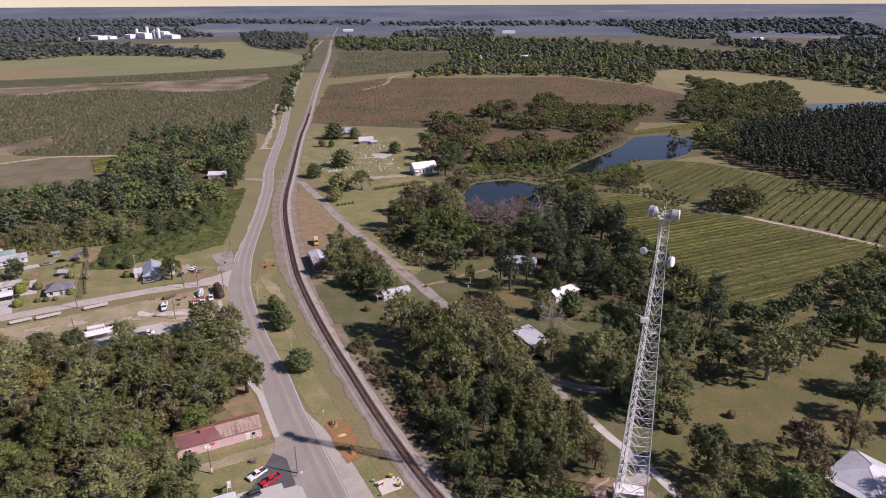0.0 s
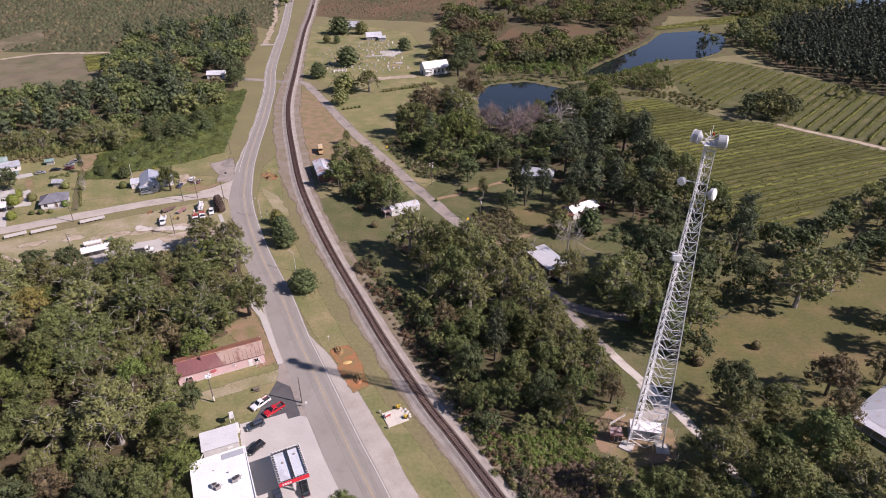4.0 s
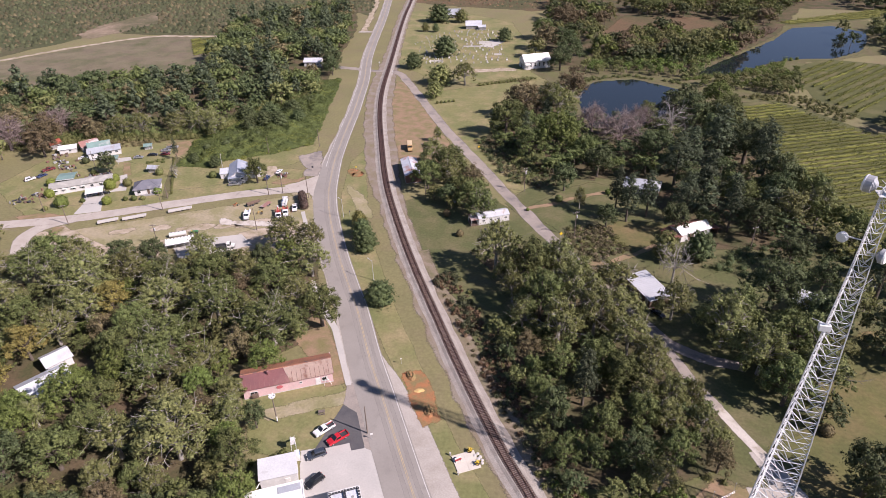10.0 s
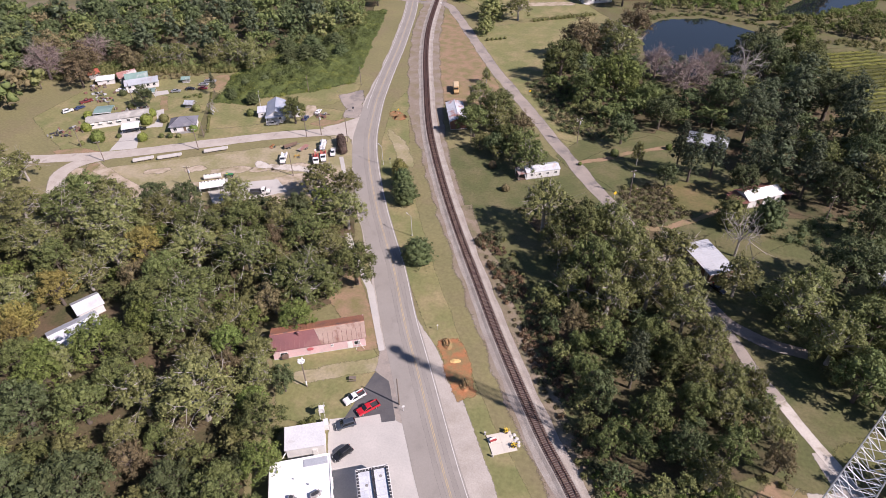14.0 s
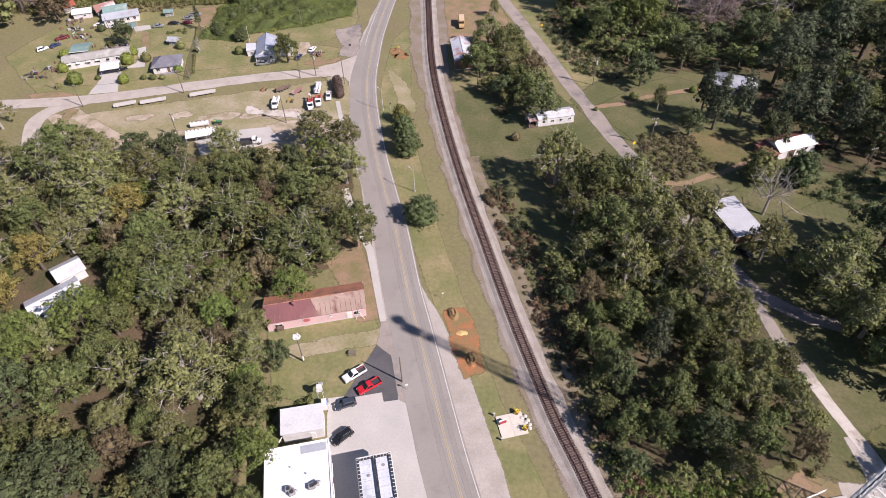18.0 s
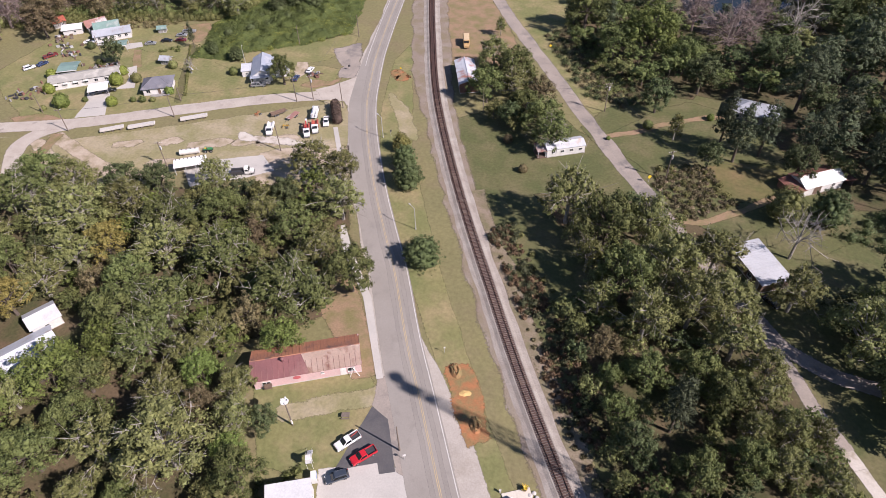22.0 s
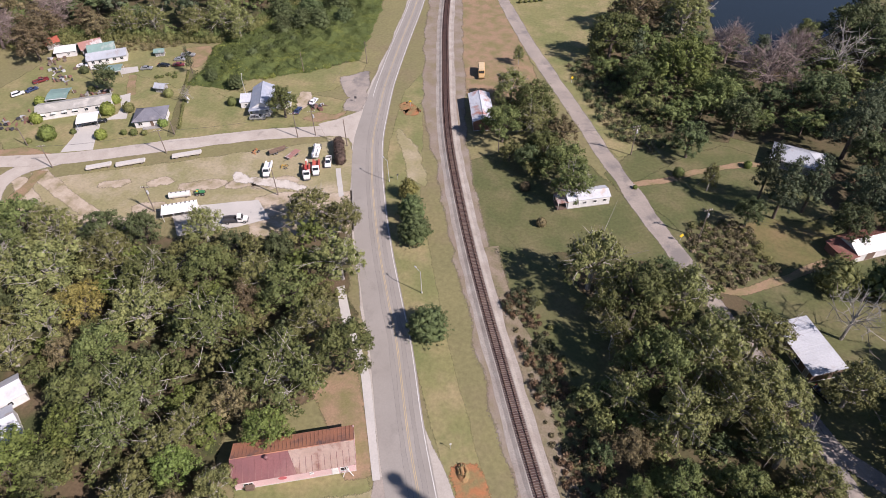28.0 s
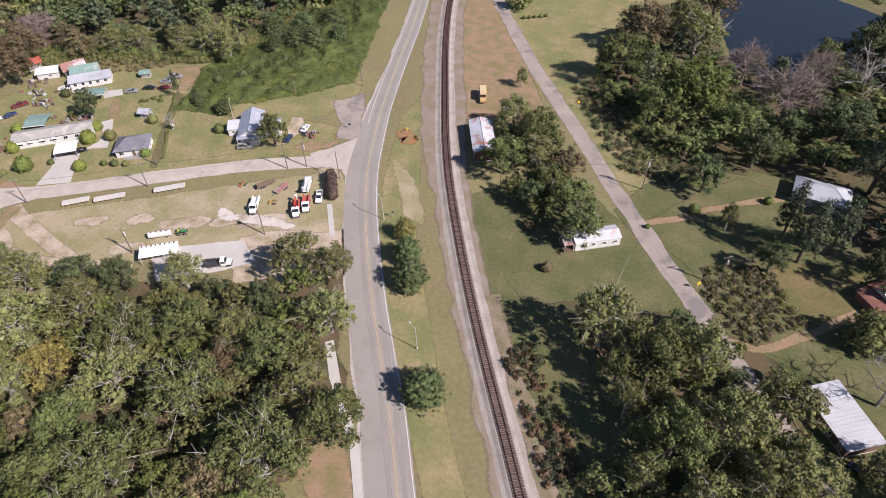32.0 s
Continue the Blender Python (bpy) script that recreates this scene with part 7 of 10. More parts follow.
def building(name, label, x, y, yaw, L, W, h, rise, wall, roof, kind="gable", over=0.45, ribs=0.6, windows=(), doors=(), category="house", z=0, base=True):
    """A building with its long side along local x. windows: (side, along, height, width, tall); side f, b, l or r."""
    ob = thing(name, pose(x, y, z, 0, 0, yaw), label, category)
    ob["wall_h"] = float(h)
    t = 0.18
    b = bmesh.new()
    box(L, t, h, 0, -W / 2 + t / 2, 0, bm=b)
    box(L, t, h, 0, W / 2 - t / 2, 0, bm=b)
    box(t, W - 2 * t, h, -L / 2 + t / 2, 0, 0, bm=b)
    box(t, W - 2 * t, h, L / 2 - t / 2, 0, 0, bm=b)
    if kind == "gable":
        for sx in (-1, 1):
            x0 = sx * (L / 2 - t / 2)
            lo = [b.verts.new((x0 + d, yy, zz)) for d in (-t / 2, t / 2) for yy, zz in ((-W / 2, h), (W / 2, h), (0, h + rise))]
            b.faces.new(lo[:3])
            b.faces.new(lo[3:])
            for i in range(3):
                j = (i + 1) % 3
                b.faces.new((lo[i], lo[j], lo[3 + j], lo[3 + i]))
    bmesh.ops.recalc_face_normals(b, faces=b.faces)
    part("wall", b, wall, ob)
    if base:
        part("foundation", box(L + 0.1, W + 0.1, 0.25, 0, 0, -0.02), M_SLAB, ob)
    if kind == "gable":
        sheet_roof(L, W, rise, over, roof, ob, "roof", ribs)
    elif kind == "hip":
        b = bmesh.new()
        hx, hy = L / 2 + over, W / 2 + over
        e = [b.verts.new(q) for q in ((-hx, -hy, h - 0.1), (hx, -hy, h - 0.1), (hx, hy, h - 0.1), (-hx, hy, h - 0.1))]
        r = max(hx - hy, 0.1)
        a, c = b.verts.new((-r, 0, h + rise)), b.verts.new((r, 0, h + rise))
        for f in ((e[0], e[1], c, a), (e[1], e[2], c), (e[2], e[3], a, c), (e[3], e[0], a), (e[3], e[2], e[1], e[0])):
            b.faces.new(f)
        part("roof", b, roof, ob)
        part("ridge_cap", rod((-r, 0, h + rise), (r, 0, h + rise), 0.1), roof, ob)
        for sx, sy in ((-1, -1), (1, -1), (1, 1), (-1, 1)):
            part("hip_cap", rod((sx * r, 0, h + rise), (sx * hx, sy * hy, h - 0.08), 0.08), roof, ob)
    else:
        tilt = math.atan2(rise, W)
        b = box(L + 2 * over, W / math.cos(tilt) + 2 * over, 0.16, 0, 0, h + rise / 2, bm=None, rot=Matrix.Rotation(tilt, 4, "X"))
        sheet = part("roof", b, roof, ob)
        if ribs:
            k = int((L + 2 * over) / ribs)
            for i in range(k + 1):
                part("rib", box(0.06, W / math.cos(tilt) + 2 * over, 0.22, -L / 2 - over + (L + 2 * over) * i / k, 0, h + rise / 2, rot=Matrix.Rotation(tilt, 4, "X")), roof, sheet)
    for side, u, zc, w, tall in windows:
        if side == "f":
            window_part(ob, u, -W / 2 - 0.02, zc, w, tall, 0)
        elif side == "b":
            window_part(ob, u, W / 2 + 0.02, zc, w, tall, 180)
        elif side == "l":
            window_part(ob, -L / 2 - 0.02, u, zc, w, tall, -90)
        else:
            window_part(ob, L / 2 + 0.02, u, zc, w, tall, 90)
    for side, u, w, tall, m in doors:
        if side == "f":
            door_part(ob, u, -W / 2 - 0.05, w, tall, 0, m)
        elif side == "l":
            door_part(ob, -L / 2 - 0.05, u, w, tall, -90, m)
        else:
            door_part(ob, L / 2 + 0.05, u, w, tall, 90, m)
    return ob


def row(side, a, b, n, zc, w, tall):
    return [(side, a + (b - a) * i / max(n - 1, 1), zc, w, tall) for i in range(n)]


def porch(house, x, y, L, D, h, posts, roof, yaw=0, deck=0.3, tilt=4):
    """A porch at a house: deck, posts and a sloping roof; x, y the middle of its outer edge."""
    part("porch_deck", box(L, D, deck, x, y + D / 2, 0), M_SLAB, house)
    post = None
    for i in range(posts):
        px = x - L / 2 + 0.15 + (L - 0.3) * i / max(posts - 1, 1)
        if post is None:
            post = part("porch_post", box(0.14, 0.14, h - deck, 0, 0, 0), M_TRIM, house)
            post.matrix_basis = pose(px, y + 0.15, deck)
        else:
            share(post, "porch_post", house, pose(px, y + 0.15, deck))
    part("porch_roof", box(L + 0.4, D + 0.5, 0.12, x, y + D / 2 - 0.1, h, rot=Matrix.Rotation(radians(tilt), 4, "X")), roof, house)


# the long pink building with the rusty red roof
pink = building("pink_building", "long faded pink building under a rusty red metal roof", -77.9, 104.1, 30.6, 21.8, 7.4, 3.1, 1.55, M_PINKWALL, [M_PINKROOF_B, M_PINKROOF], over=0.35, ribs=0.0,
                windows=[("f", -8.4, 1.5, 1.6, 0.9), ("f", 8.9, 1.6, 1.3, 1.0), ("f", 3.0, 2.0, 0.5, 0.4), ("r", 0, 1.7, 1.2, 1.2)], doors=[("f", 7.2, 1.0, 2.05, M_TRIM)], category="shop building")


def corrugate(house, L, W, h, rise, over, side, material, gap=0.72):
    """Standing ribs on one slope, each a part."""
    hy = W / 2 + over
    drop = rise * over / (W / 2)
    ln = math.hypot(hy, rise + drop)
    first = None
    k = int((L + 2 * over) / gap)
    tilt = Matrix.Rotation(-side * math.atan2(rise, W / 2), 4, "X")
    for i in range(k + 1):
        m = Matrix.Translation((-L / 2 - over + (L + 2 * over) * i / k, side * hy / 2, h + (rise - drop) / 2 + 0.09)) @ tilt
        if first is None:
            first = part("roof_rib", box(0.09, ln, 0.05), material, house)
            first.matrix_basis = m
        else:
            share(first, "roof_rib", house, m)


corrugate(pink, 21.8, 7.4, 3.1, 1.55, 0.35, 1, M_PINKROOF_B)
b = bmesh.new()
q = [b.verts.new(c) for c in ((0.6, -4.08, 3.06), (11.25, -4.08, 3.06), (11.25, -0.1, 4.735), (-0.8, -0.1, 4.735))]
b.faces.new(q)
bmesh.ops.solidify(b, geom=b.faces[:], thickness=0.03)
part("bleached_roof", b, M_TANPATCH, pink, "bleached tan half of the metal roof").location = (0, 0, 0.02)
corrugate(pink, 21.8, 7.4, 3.1, 1.55, 0.35, -1, M_PINKROOF, 1.1)
vent = part("roof_vent", rod((-4.6, -0.9, 4.1), (-4.6, -0.9, 5.3), 0.28, seg=8), M_PINKROOF, pink, "rusty red roof vent pipe")
part("vent_cap", rod((-4.6, -0.9, 5.3), (-4.6, -0.9, 5.5), 0.42, 0.1, 8), M_PINKROOF, vent)
part("faded_sign", prism([(0.8 * math.cos(a), 0.5 * math.sin(a)) for a in np.linspace(0, 6.28, 15)[:-1]], 0.06), paint("faded_red_sign", (0.50, 0.13, 0.14), 0.7), pink, "faded round red wall sign").location = (-2.2, -3.78, 1.9)
part("window_unit", box(1.5, 0.9, 0.8, -8.2, -4.1, 0.6, 0.04), M_BROWNWALL, pink, "brown wall unit under the window")
part("lean_timber", rod((8.4, -4.6, 0), (9.6, -3.8, 2.6), 0.07), M_TRIM, pink)
part("lean_timber", rod((10.4, -4.7, 0), (9.2, -3.8, 2.4), 0.07), M_TRIM, pink)
part("parapet", box(0.2, 7.6, 0.35, 11.15, 0, 3.0), M_PINKWALL, pink)

# shop: low white-roofed store, grey annex
store = building("shop", "low store building with a wide flat white roof", -59.4, 63.2, 30.3, 11.2, 18.4, 4.2, 0.25, M_WHITEWALL, M_WHITEROOF, "flat", 0.2, 0, windows=[("r", 5, 1.8, 2.4, 1.6), ("r", 1, 1.8, 2.4, 1.6)], doors=[("r", -2.5, 1.8, 2.1, M_DARK)], category="shop building")
for sx, sy, lx, ly in ((0, 9.25, 11.6, 0.22), (5.75, 0, 0.22, 18.3), (-5.75, 0, 0.22, 18.3)):
    part("parapet", box(lx, ly, 0.5, sx, sy, 4.2), M_WHITEROOF, store)
part("roof_strip", box(4.6, 1.6, 0.05, 3.0, 8.0, 4.62), M_GREYROOF, store, "grey patched strip of roofing")


def roof_unit(house, x, y, z, yaw=0):
    u = part("cooling_unit", box(1.1, 0.9, 0.8, 0, 0, 0, 0.04), M_GREYWALL, house, "grey rooftop cooling unit")
    u.matrix_basis = pose(x, y, z, 0, 0, yaw)
    part("fan_guard", rod((0, 0, 0.8), (0, 0, 0.86), 0.36, seg=12), M_DARK, u)
    part("duct", box(0.5, 0.35, 0.4, 0.75, 0, 0.05, 0.02), M_STEEL, u)
    return u


roof_unit(store, 2.4, 0.6, 4.5)
roof_unit(store, 3.1, 0.9, 4.5, 20)
roof_unit(store, -1.6, 0.9, 4.5)
roof_unit(store, -1.0, 0.2, 4.5, 15)
part("roof_pipe", rod((1.6, 3.2, 4.4), (1.6, 3.2, 5.0), 0.12), M_STEEL, store)
part("roof_pipe", rod((-1.2, 5.0, 4.4), (-1.2, 5.0, 4.9), 0.12), M_STEEL, store)
annex = building("shop_annex", "small white annex under a sloping grey roof", -66.2, 76.6, 29, 7.6, 4.7, 3.3, 0.7, M_WHITEWALL, M_ANNEXROOF, "flat", 0.25, 0, windows=[("r", 0, 1.7, 0.9, 0.8)], doors=[("f", 1.8, 0.95, 2.05, M_TRIM)], category="shop building")
part("gutter_pipe", rod((-3.9, -2.5, 2.6), (-4.6, -3.4, 2.2), 0.12), M_TRIM, annex)

ice = thing("ice_freezer", pose(-64.7, 82.2, 0.06, 0, 0, 30), "white upright ice freezer beside the annex wall", "freezer")
part("body", box(1.0, 1.6, 1.9, 0, 0, 0, 0.03), M_TRIM, ice)
part("door", box(0.05, 1.4, 1.2, 0.52, 0, 0.5, 0.01), M_TRIM, ice)
part("blue_band", box(0.06, 1.3, 0.3, 0.53, 0, 1.45), paint("band_blue", (0.08, 0.2, 0.45)), ice)
stair = thing("steel_stair", pose(-66.6, 84.2, 0.05, 0, 0, 120), "white steel service stair with open rails", "stair")
part("landing", box(1.3, 1.1, 0.08, 0, 0, 2.4), M_STEEL, stair)
for i in range(9):
    part("step", box(0.28, 1.0, 0.05, 0.9 + i * 0.27, 0, 2.2 - i * 0.25), M_STEEL, stair)
for sy in (-0.5, 0.5):
    part("rail", rod((0.7, sy, 3.3), (3.1, sy, 1.1), 0.03), M_TRIM, stair)
    part("stringer", rod((0.7, sy, 2.4), (3.1, sy, 0.1), 0.05), M_TRIM, stair)
    for px in (-0.6, 0.6):
        part("post", rod((px, sy, 0), (px, sy, 3.3), 0.04), M_TRIM, stair)
part("box", box(1.0, 0.9, 1.1, 0, 0, 2.5, 0.03), M_TRIM, stair)


# fuel canopy
def make_canopy():
    ob = thing("fuel_canopy", pose(-47.3, 69.5, 0.06, 0, 0, 31), "white fuel canopy with a red end fascia on dark trusses", "canopy")
    red = paint("fascia_red", (0.62, 0.03, 0.045), 0.45)
    for i in range(6):
        part("deck_panel", box(0.92, 8.5, 0.1, -2.35 + i * 0.94, 0, 5.25), M_DECK, ob)
    for sx in (-2.85, -0.12, 0.22, 2.85):
        part("truss", box(0.2 if abs(sx) < 1 else 0.42, 8.7, 0.36, sx, 0, 5.34), M_DARK, ob, "dark steel roof truss")
    for sx in (-2.72, 2.72):
        for i in range(13):
            part("rung", box(0.44, 0.1, 0.07, sx * 1.05, -4.1 + i * 0.68, 5.7), M_TRIM, ob)
    part("fascia", box(6.3, 0.22, 0.95, 0, -4.4, 4.75, 0.02), red, ob, "red end fascia of the canopy")
    part("fascia", box(6.3, 0.22, 0.95, 0, 4.4, 4.75, 0.02), M_TRIM, ob)
    part("fascia", box(0.2, 8.6, 0.85, -3.1, 0, 4.75, 0.02), M_TRIM, ob)
    part("fascia", box(0.2, 8.6, 0.85, 3.1, 0, 4.75, 0.02), M_TRIM, ob)
    b = bmesh.new()
    for i in range(4):
        box(0.32, 0.04, 0.5, -2.3 + i * 0.5, -4.53, 4.98, bm=b)
    part("sign_bars", b, M_TRIM, ob, "white bars of the fascia sign")
    for sx, sy in ((0, -2.6), (0, 2.6)):
        c = part("column", box(0.35, 0.35, 4.8, sx, sy, 0, 0.02), M_TRIM, ob)
        part("drain_pipe", rod((sx + 0.22, sy, 0.2), (sx + 0.22, sy, 4.7), 0.05), M_STEEL, c)
    for sy in (-4.1, 4.1):
        part("edge_beam", box(5.9, 0.3, 0.3, 0, sy, 5.37), M_DARK, ob, "dark steel edge beam")
        for i in range(9):
            part("rung", box(0.08, 0.34, 0.07, -2.4 + i * 0.6, sy, 5.66), M_TRIM, ob)
    for i in range(5):
        part("seam", box(5.6, 0.05, 0.04, 0, -3.0 + i * 1.5, 5.36), M_STEEL, ob)
    for k in range(8):
        part("lamp_unit", box(0.4, 0.4, 0.12, -2.2 + (k % 2) * 4.4, -3.2 + (k // 2) * 2.1, 5.12), M_TRIM, ob)
    for sx, sy in ((-1.3, 1.0), (1.5, 2.4)):
        r = part("roof_ring", rod((sx, sy, 5.36), (sx, sy, 5.42), 0.3, seg=10), M_GREYWALL, ob)
    for sy in (-1.2, 1.2):
        p = thing("fuel_pump", pose(-47.3 - sy * 0.515, 69.5 + sy * 0.857, 0.06, 0, 0, 31), "white fuel pump with red trim on its island", "fuel pump", "pumps under the canopy")
        part("island", box(1.2, 2.0, 0.18, 0, 0, 0, 0.04), M_SLAB, p)
        part("cabinet", box(0.55, 0.9, 1.6, 0, 0, 0.18, 0.03), M_TRIM, p)
        part("display", box(0.58, 0.6, 0.35, 0, 0, 1.25), M_PANE, p)
        part("trim_band", box(0.57, 0.92, 0.2, 0, 0, 1.65), red, p)
        part("hose", rod((0.3, 0.4, 1.4), (0.34, 0.42, 0.5), 0.03), M_DARK, p)


make_canopy()

# white mobile home with rusty lean-to
mob = building("mobile_home", "long white mobile home with a pale roof and rusty porch end", -43.2, 197.6, 31, 11.6, 4.6, 2.7, 0.75, M_WHITEWALL, M_PALEROOF, over=0.2, ribs=0.0, windows=row("f", -4, 4.4, 4, 1.6, 0.9, 0.7), doors=[("f", -2.6, 0.9, 2.0, M_TRIM)], category="mobile home")
part("porch_roof", box(3.0, 4.4, 0.1, -7.2, -0.2, 2.5, rot=Matrix.Rotation(radians(5), 4, "X")), M_RUSTROOF, mob, "rusty sheet porch roof")
for sx, sy in ((-8.5, -2.2), (-8.5, 1.8), (-6.2, -2.2)):
    part("porch_post", box(0.12, 0.12, 2.5, sx, sy, 0), M_TRIM, mob)
part("porch_deck", box(3.0, 4.2, 0.35, -7.2, -0.2, 0), M_BROWNWALL, mob)
part("skirting", box(11.7, 4.7, 0.5, 0, 0, 0), M_WHITEWALL, mob)

# shed with the white roof
building("white_roof_shed", "open-sided shed under a bright white metal roof", 10.6, 163.2, -57.5, 13.2, 7.0, 2.8, 0.5, M_BROWNWALL, M_SHEDROOF, "flat", 0.35, 0.8, windows=[("f", -3, 1.5, 1.2, 1.0), ("f", 2, 1.5, 1.2, 1.0)], doors=[("f", 5, 1.0, 2.0, M_GREYWALL)], category="shed")

# barn with red lean-tos
M_REDROOF = roof_mat("rust_red_roof", (0.25, 0.105, 0.08), (0.19, 0.085, 0.065), (0.32, 0.2, 0.15), 0.62, 0.6)
barn = building("barn", "barn with a white metal roof and rusty red lean-tos", 25.2, 202.3, 37, 12.4, 6.2, 3.1, 1.4, M_WHITEWALL, M_WHITEROOF, over=0.4, ribs=0.0, category="barn", windows=[("f", 3, 2, 1, 1)], doors=[("f", -2, 2.4, 2.6, M_BROWNWALL)])
part("rear_roof", box(13.6, 4.2, 0.05, 0, 1.86, 3.82, rot=Matrix.Rotation(radians(-24.3), 4, "X")), M_REDROOF, barn, "rusty red sheets of the rear slope")
for sx in (-1, 1):
    part("lean_to_roof", box(3.6, 7.4, 0.1, sx * 8.0, -0.2, 2.6, rot=Matrix.Rotation(radians(sx * 10), 4, "Y")), M_REDROOF, barn, "rusty red lean-to roof")
    part("lean_to_wall", box(0.15, 6.6, 2.2, sx * 9.4, -0.2, 0), M_RUSTWALL, barn)
    for sy in (-3.3, 2.6):
        part("lean_to_post", box(0.15, 0.15, 2.3, sx * 9.2, sy, 0), M_BROWNWALL, barn)

# old depot by the railway
depot = building("depot", "long old depot with a streaked tin roof", -83.6, 228.4, -65.7, 16.4, 6.2, 3.6, 1.0, M_RUSTWALL, M_DEPOTROOF, over=0.4, ribs=0.7, windows=row("f", -5, 5, 3, 1.8, 0.9, 1.0), doors=[("f", 2, 1.6, 2.4, M_BROWNWALL), ("f", -3, 1.6, 2.4, M_BROWNWALL)], category="depot")

# church
church = building("church", "small white church with tall dark side windows", -54.3, 398.2, 29, 17, 9.6, 4.8, 3.2, M_WHITEWALL, M_WHITEROOF, over=0.4, ribs=0.0, windows=row("f", -4.5, 7, 5, 2.6, 1.0, 2.2) + [("l", -3, 2.5, 0.9, 1.8), ("l", 3, 2.5, 0.9, 1.8)], doors=[("l", 0, 1.8, 2.5, M_DARK)], category="church")
porch(church, -6.4, -6.2, 3.0, 1.5, 3.0, 2, M_WHITEROOF)
part("gable_vent", box(0.08, 1.2, 0.9, -8.62, 0, 6.2), M_GREYWALL, church)

# houses beyond the cemetery and in the west
building("cemetery_house", "weathered grey house behind the cemetery trees", -140, 532, 12, 11, 9, 3.2, 3.4, M_GREYWALL, M_GREYROOF, over=0.6, windows=row("f", -3, 3, 3, 1.6, 0.9, 1.2), doors=[("f", 1.5, 1.0, 2.05, M_BROWNWALL)])
building("cemetery_shed", "pale grey shed with a steep tin gable", -115, 496, 14, 12, 8, 2.6, 2.8, M_GREYWALL, M_PALEROOF, over=0.4, windows=[("f", -2, 1.4, 1, 0.9)], category="shed")
building("cemetery_lean", "low tin-roofed lean-to beside the grey shed", -107.6, 492.6, 14, 5.5, 6, 2.1, 0.5, M_GREYWALL, M_PALEROOF, "flat", 0.3, category="shed")
building("wood_edge_house", "small white house at the edge of the woods", -195.5, 375.5, 12, 11, 7.5, 2.9, 1.6, M_WHITEWALL, M_PALEROOF, windows=row("f", -3.5, 3.5, 3, 1.6, 1.0, 1.1), doors=[("f", 1.6, 1.0, 2.05, M_BROWNWALL)])

hip = building("hip_roof_house", "small white house under a dark hipped shingle roof", -184, 191, 31, 9.4, 7.4, 2.7, 2.1, M_WHITEWALL, M_DARKROOF, "hip", 0.6, windows=row("f", -3, 3, 2, 1.5, 1.2, 1.1) + [("r", 0, 1.5, 1.0, 1.1)], doors=[("f", 0.6, 0.95, 2.05, M_BROWNWALL)])
part("porch_deck", box(6, 1.6, 0.3, 0.5, -4.4, 0), M_GREYWALL, hip)
long_home = building("long_mobile_home", "long white mobile home with a tan-grey roof", -212.8, 187.6, 37, 23, 6.2, 2.8, 0.9, M_WHITEWALL, M_TANROOF, over=0.35, ribs=0.0, windows=row("f", -9.5, 7, 6, 1.6, 1.1, 0.9), doors=[("f", -6.2, 0.95, 2.0, M_TRIM)], category="mobile home")
for i in range(4):
    part("awning", box(1.5, 0.8, 0.06, -9.5 + i * 3.3, -3.6, 2.25, rot=Matrix.Rotation(radians(18), 4, "X")), M_TRIM, long_home)


def carport(name, label, x, y, yaw, L, W, h, roof):
    ob = thing(name, pose(x, y, 0.05, 0, 0, yaw), label, "carport")
    for s in (-1, 1):
        part("roof_panel", box(L, W / 2 + 0.05, 0.08, 0, s * W / 4, h + 0.12, rot=Matrix.Rotation(-s * radians(6), 4, "X")), roof, ob)
    for sx in (-1, 1):
        for sy in (-1, 1):
            part("post", box(0.1, 0.1, h, sx * (L / 2 - 0.2), sy * (W / 2 - 0.2), 0), M_STEEL, ob)
    part("fascia", box(L, 0.06, 0.25, 0, -W / 2, h - 0.1), M_TRIM, ob)
    return ob


carport("carport", "white metal carport over the concrete drive", -202.3, 182.4, 37, 6.6, 6.0, 2.5, M_WHITEROOF)
carport("green_carport", "green metal carport with a pale rim", -218.3, 211.4, 33, 6.4, 5.4, 2.5, M_GREENROOF)
carport("garden_carport", "large green metal shelter beside the mobile home", -223.4, 191, 30, 7.0, 7.4, 2.4, M_GREENROOF)
building("pale_roof_house", "white house with a pale blue-grey metal roof", -228.4, 219.5, 40, 13.4, 6.2, 2.6, 1.2, M_WHITEWALL, M_GREYROOF, ribs=0.0, windows=row("f", -5, 5, 5, 1.6, 1.0, 1.0), doors=[("f", 1, 0.95, 2.05, M_TRIM)])
building("house_wing", "white rear wing under a pale green roof", -233.5, 222.5, 42, 9, 5, 3.1, 1.4, M_WHITEWALL, M_GREENROOF, ribs=0.0, windows=[("l", 0, 1.6, 0.9, 0.9)])
building("tin_shed", "grey shed with a white rust-streaked tin roof", -240.5, 223.8, 55, 7.4, 6.4, 2.6, 1.5, M_GREYWALL, M_RUSTROOF, ribs=0.7, windows=[("f", 0, 1.4, 0.8, 0.8)], category="shed")
building("white_shed", "low white shed among scrap", -247.5, 218.5, 35, 7, 5.4, 2.3, 0.7, M_WHITEWALL, M_WHITEROOF, windows=[("f", 1, 1.3, 0.8, 0.7)], category="shed")
building("red_roof_shed", "small shed with a red roof under the trees", -257.8, 221.2, 60, 4.6, 4, 2.5, 1.3, M_GREYWALL, paint("red_shed_roof", (0.36, 0.10, 0.065), 0.75, dirt=0.5), windows=[("f", 1, 1.3, 0.8, 0.7)], category="shed")
building("garden_shed", "small grey garden shed on the lawn", -194, 207.8, 10, 3.2, 2.7, 2.0, 0.8, M_GREYWALL, M_GREYROOF, ribs=0.5, doors=[("f", 0, 0.9, 1.8, M_GREYWALL)], category="shed")

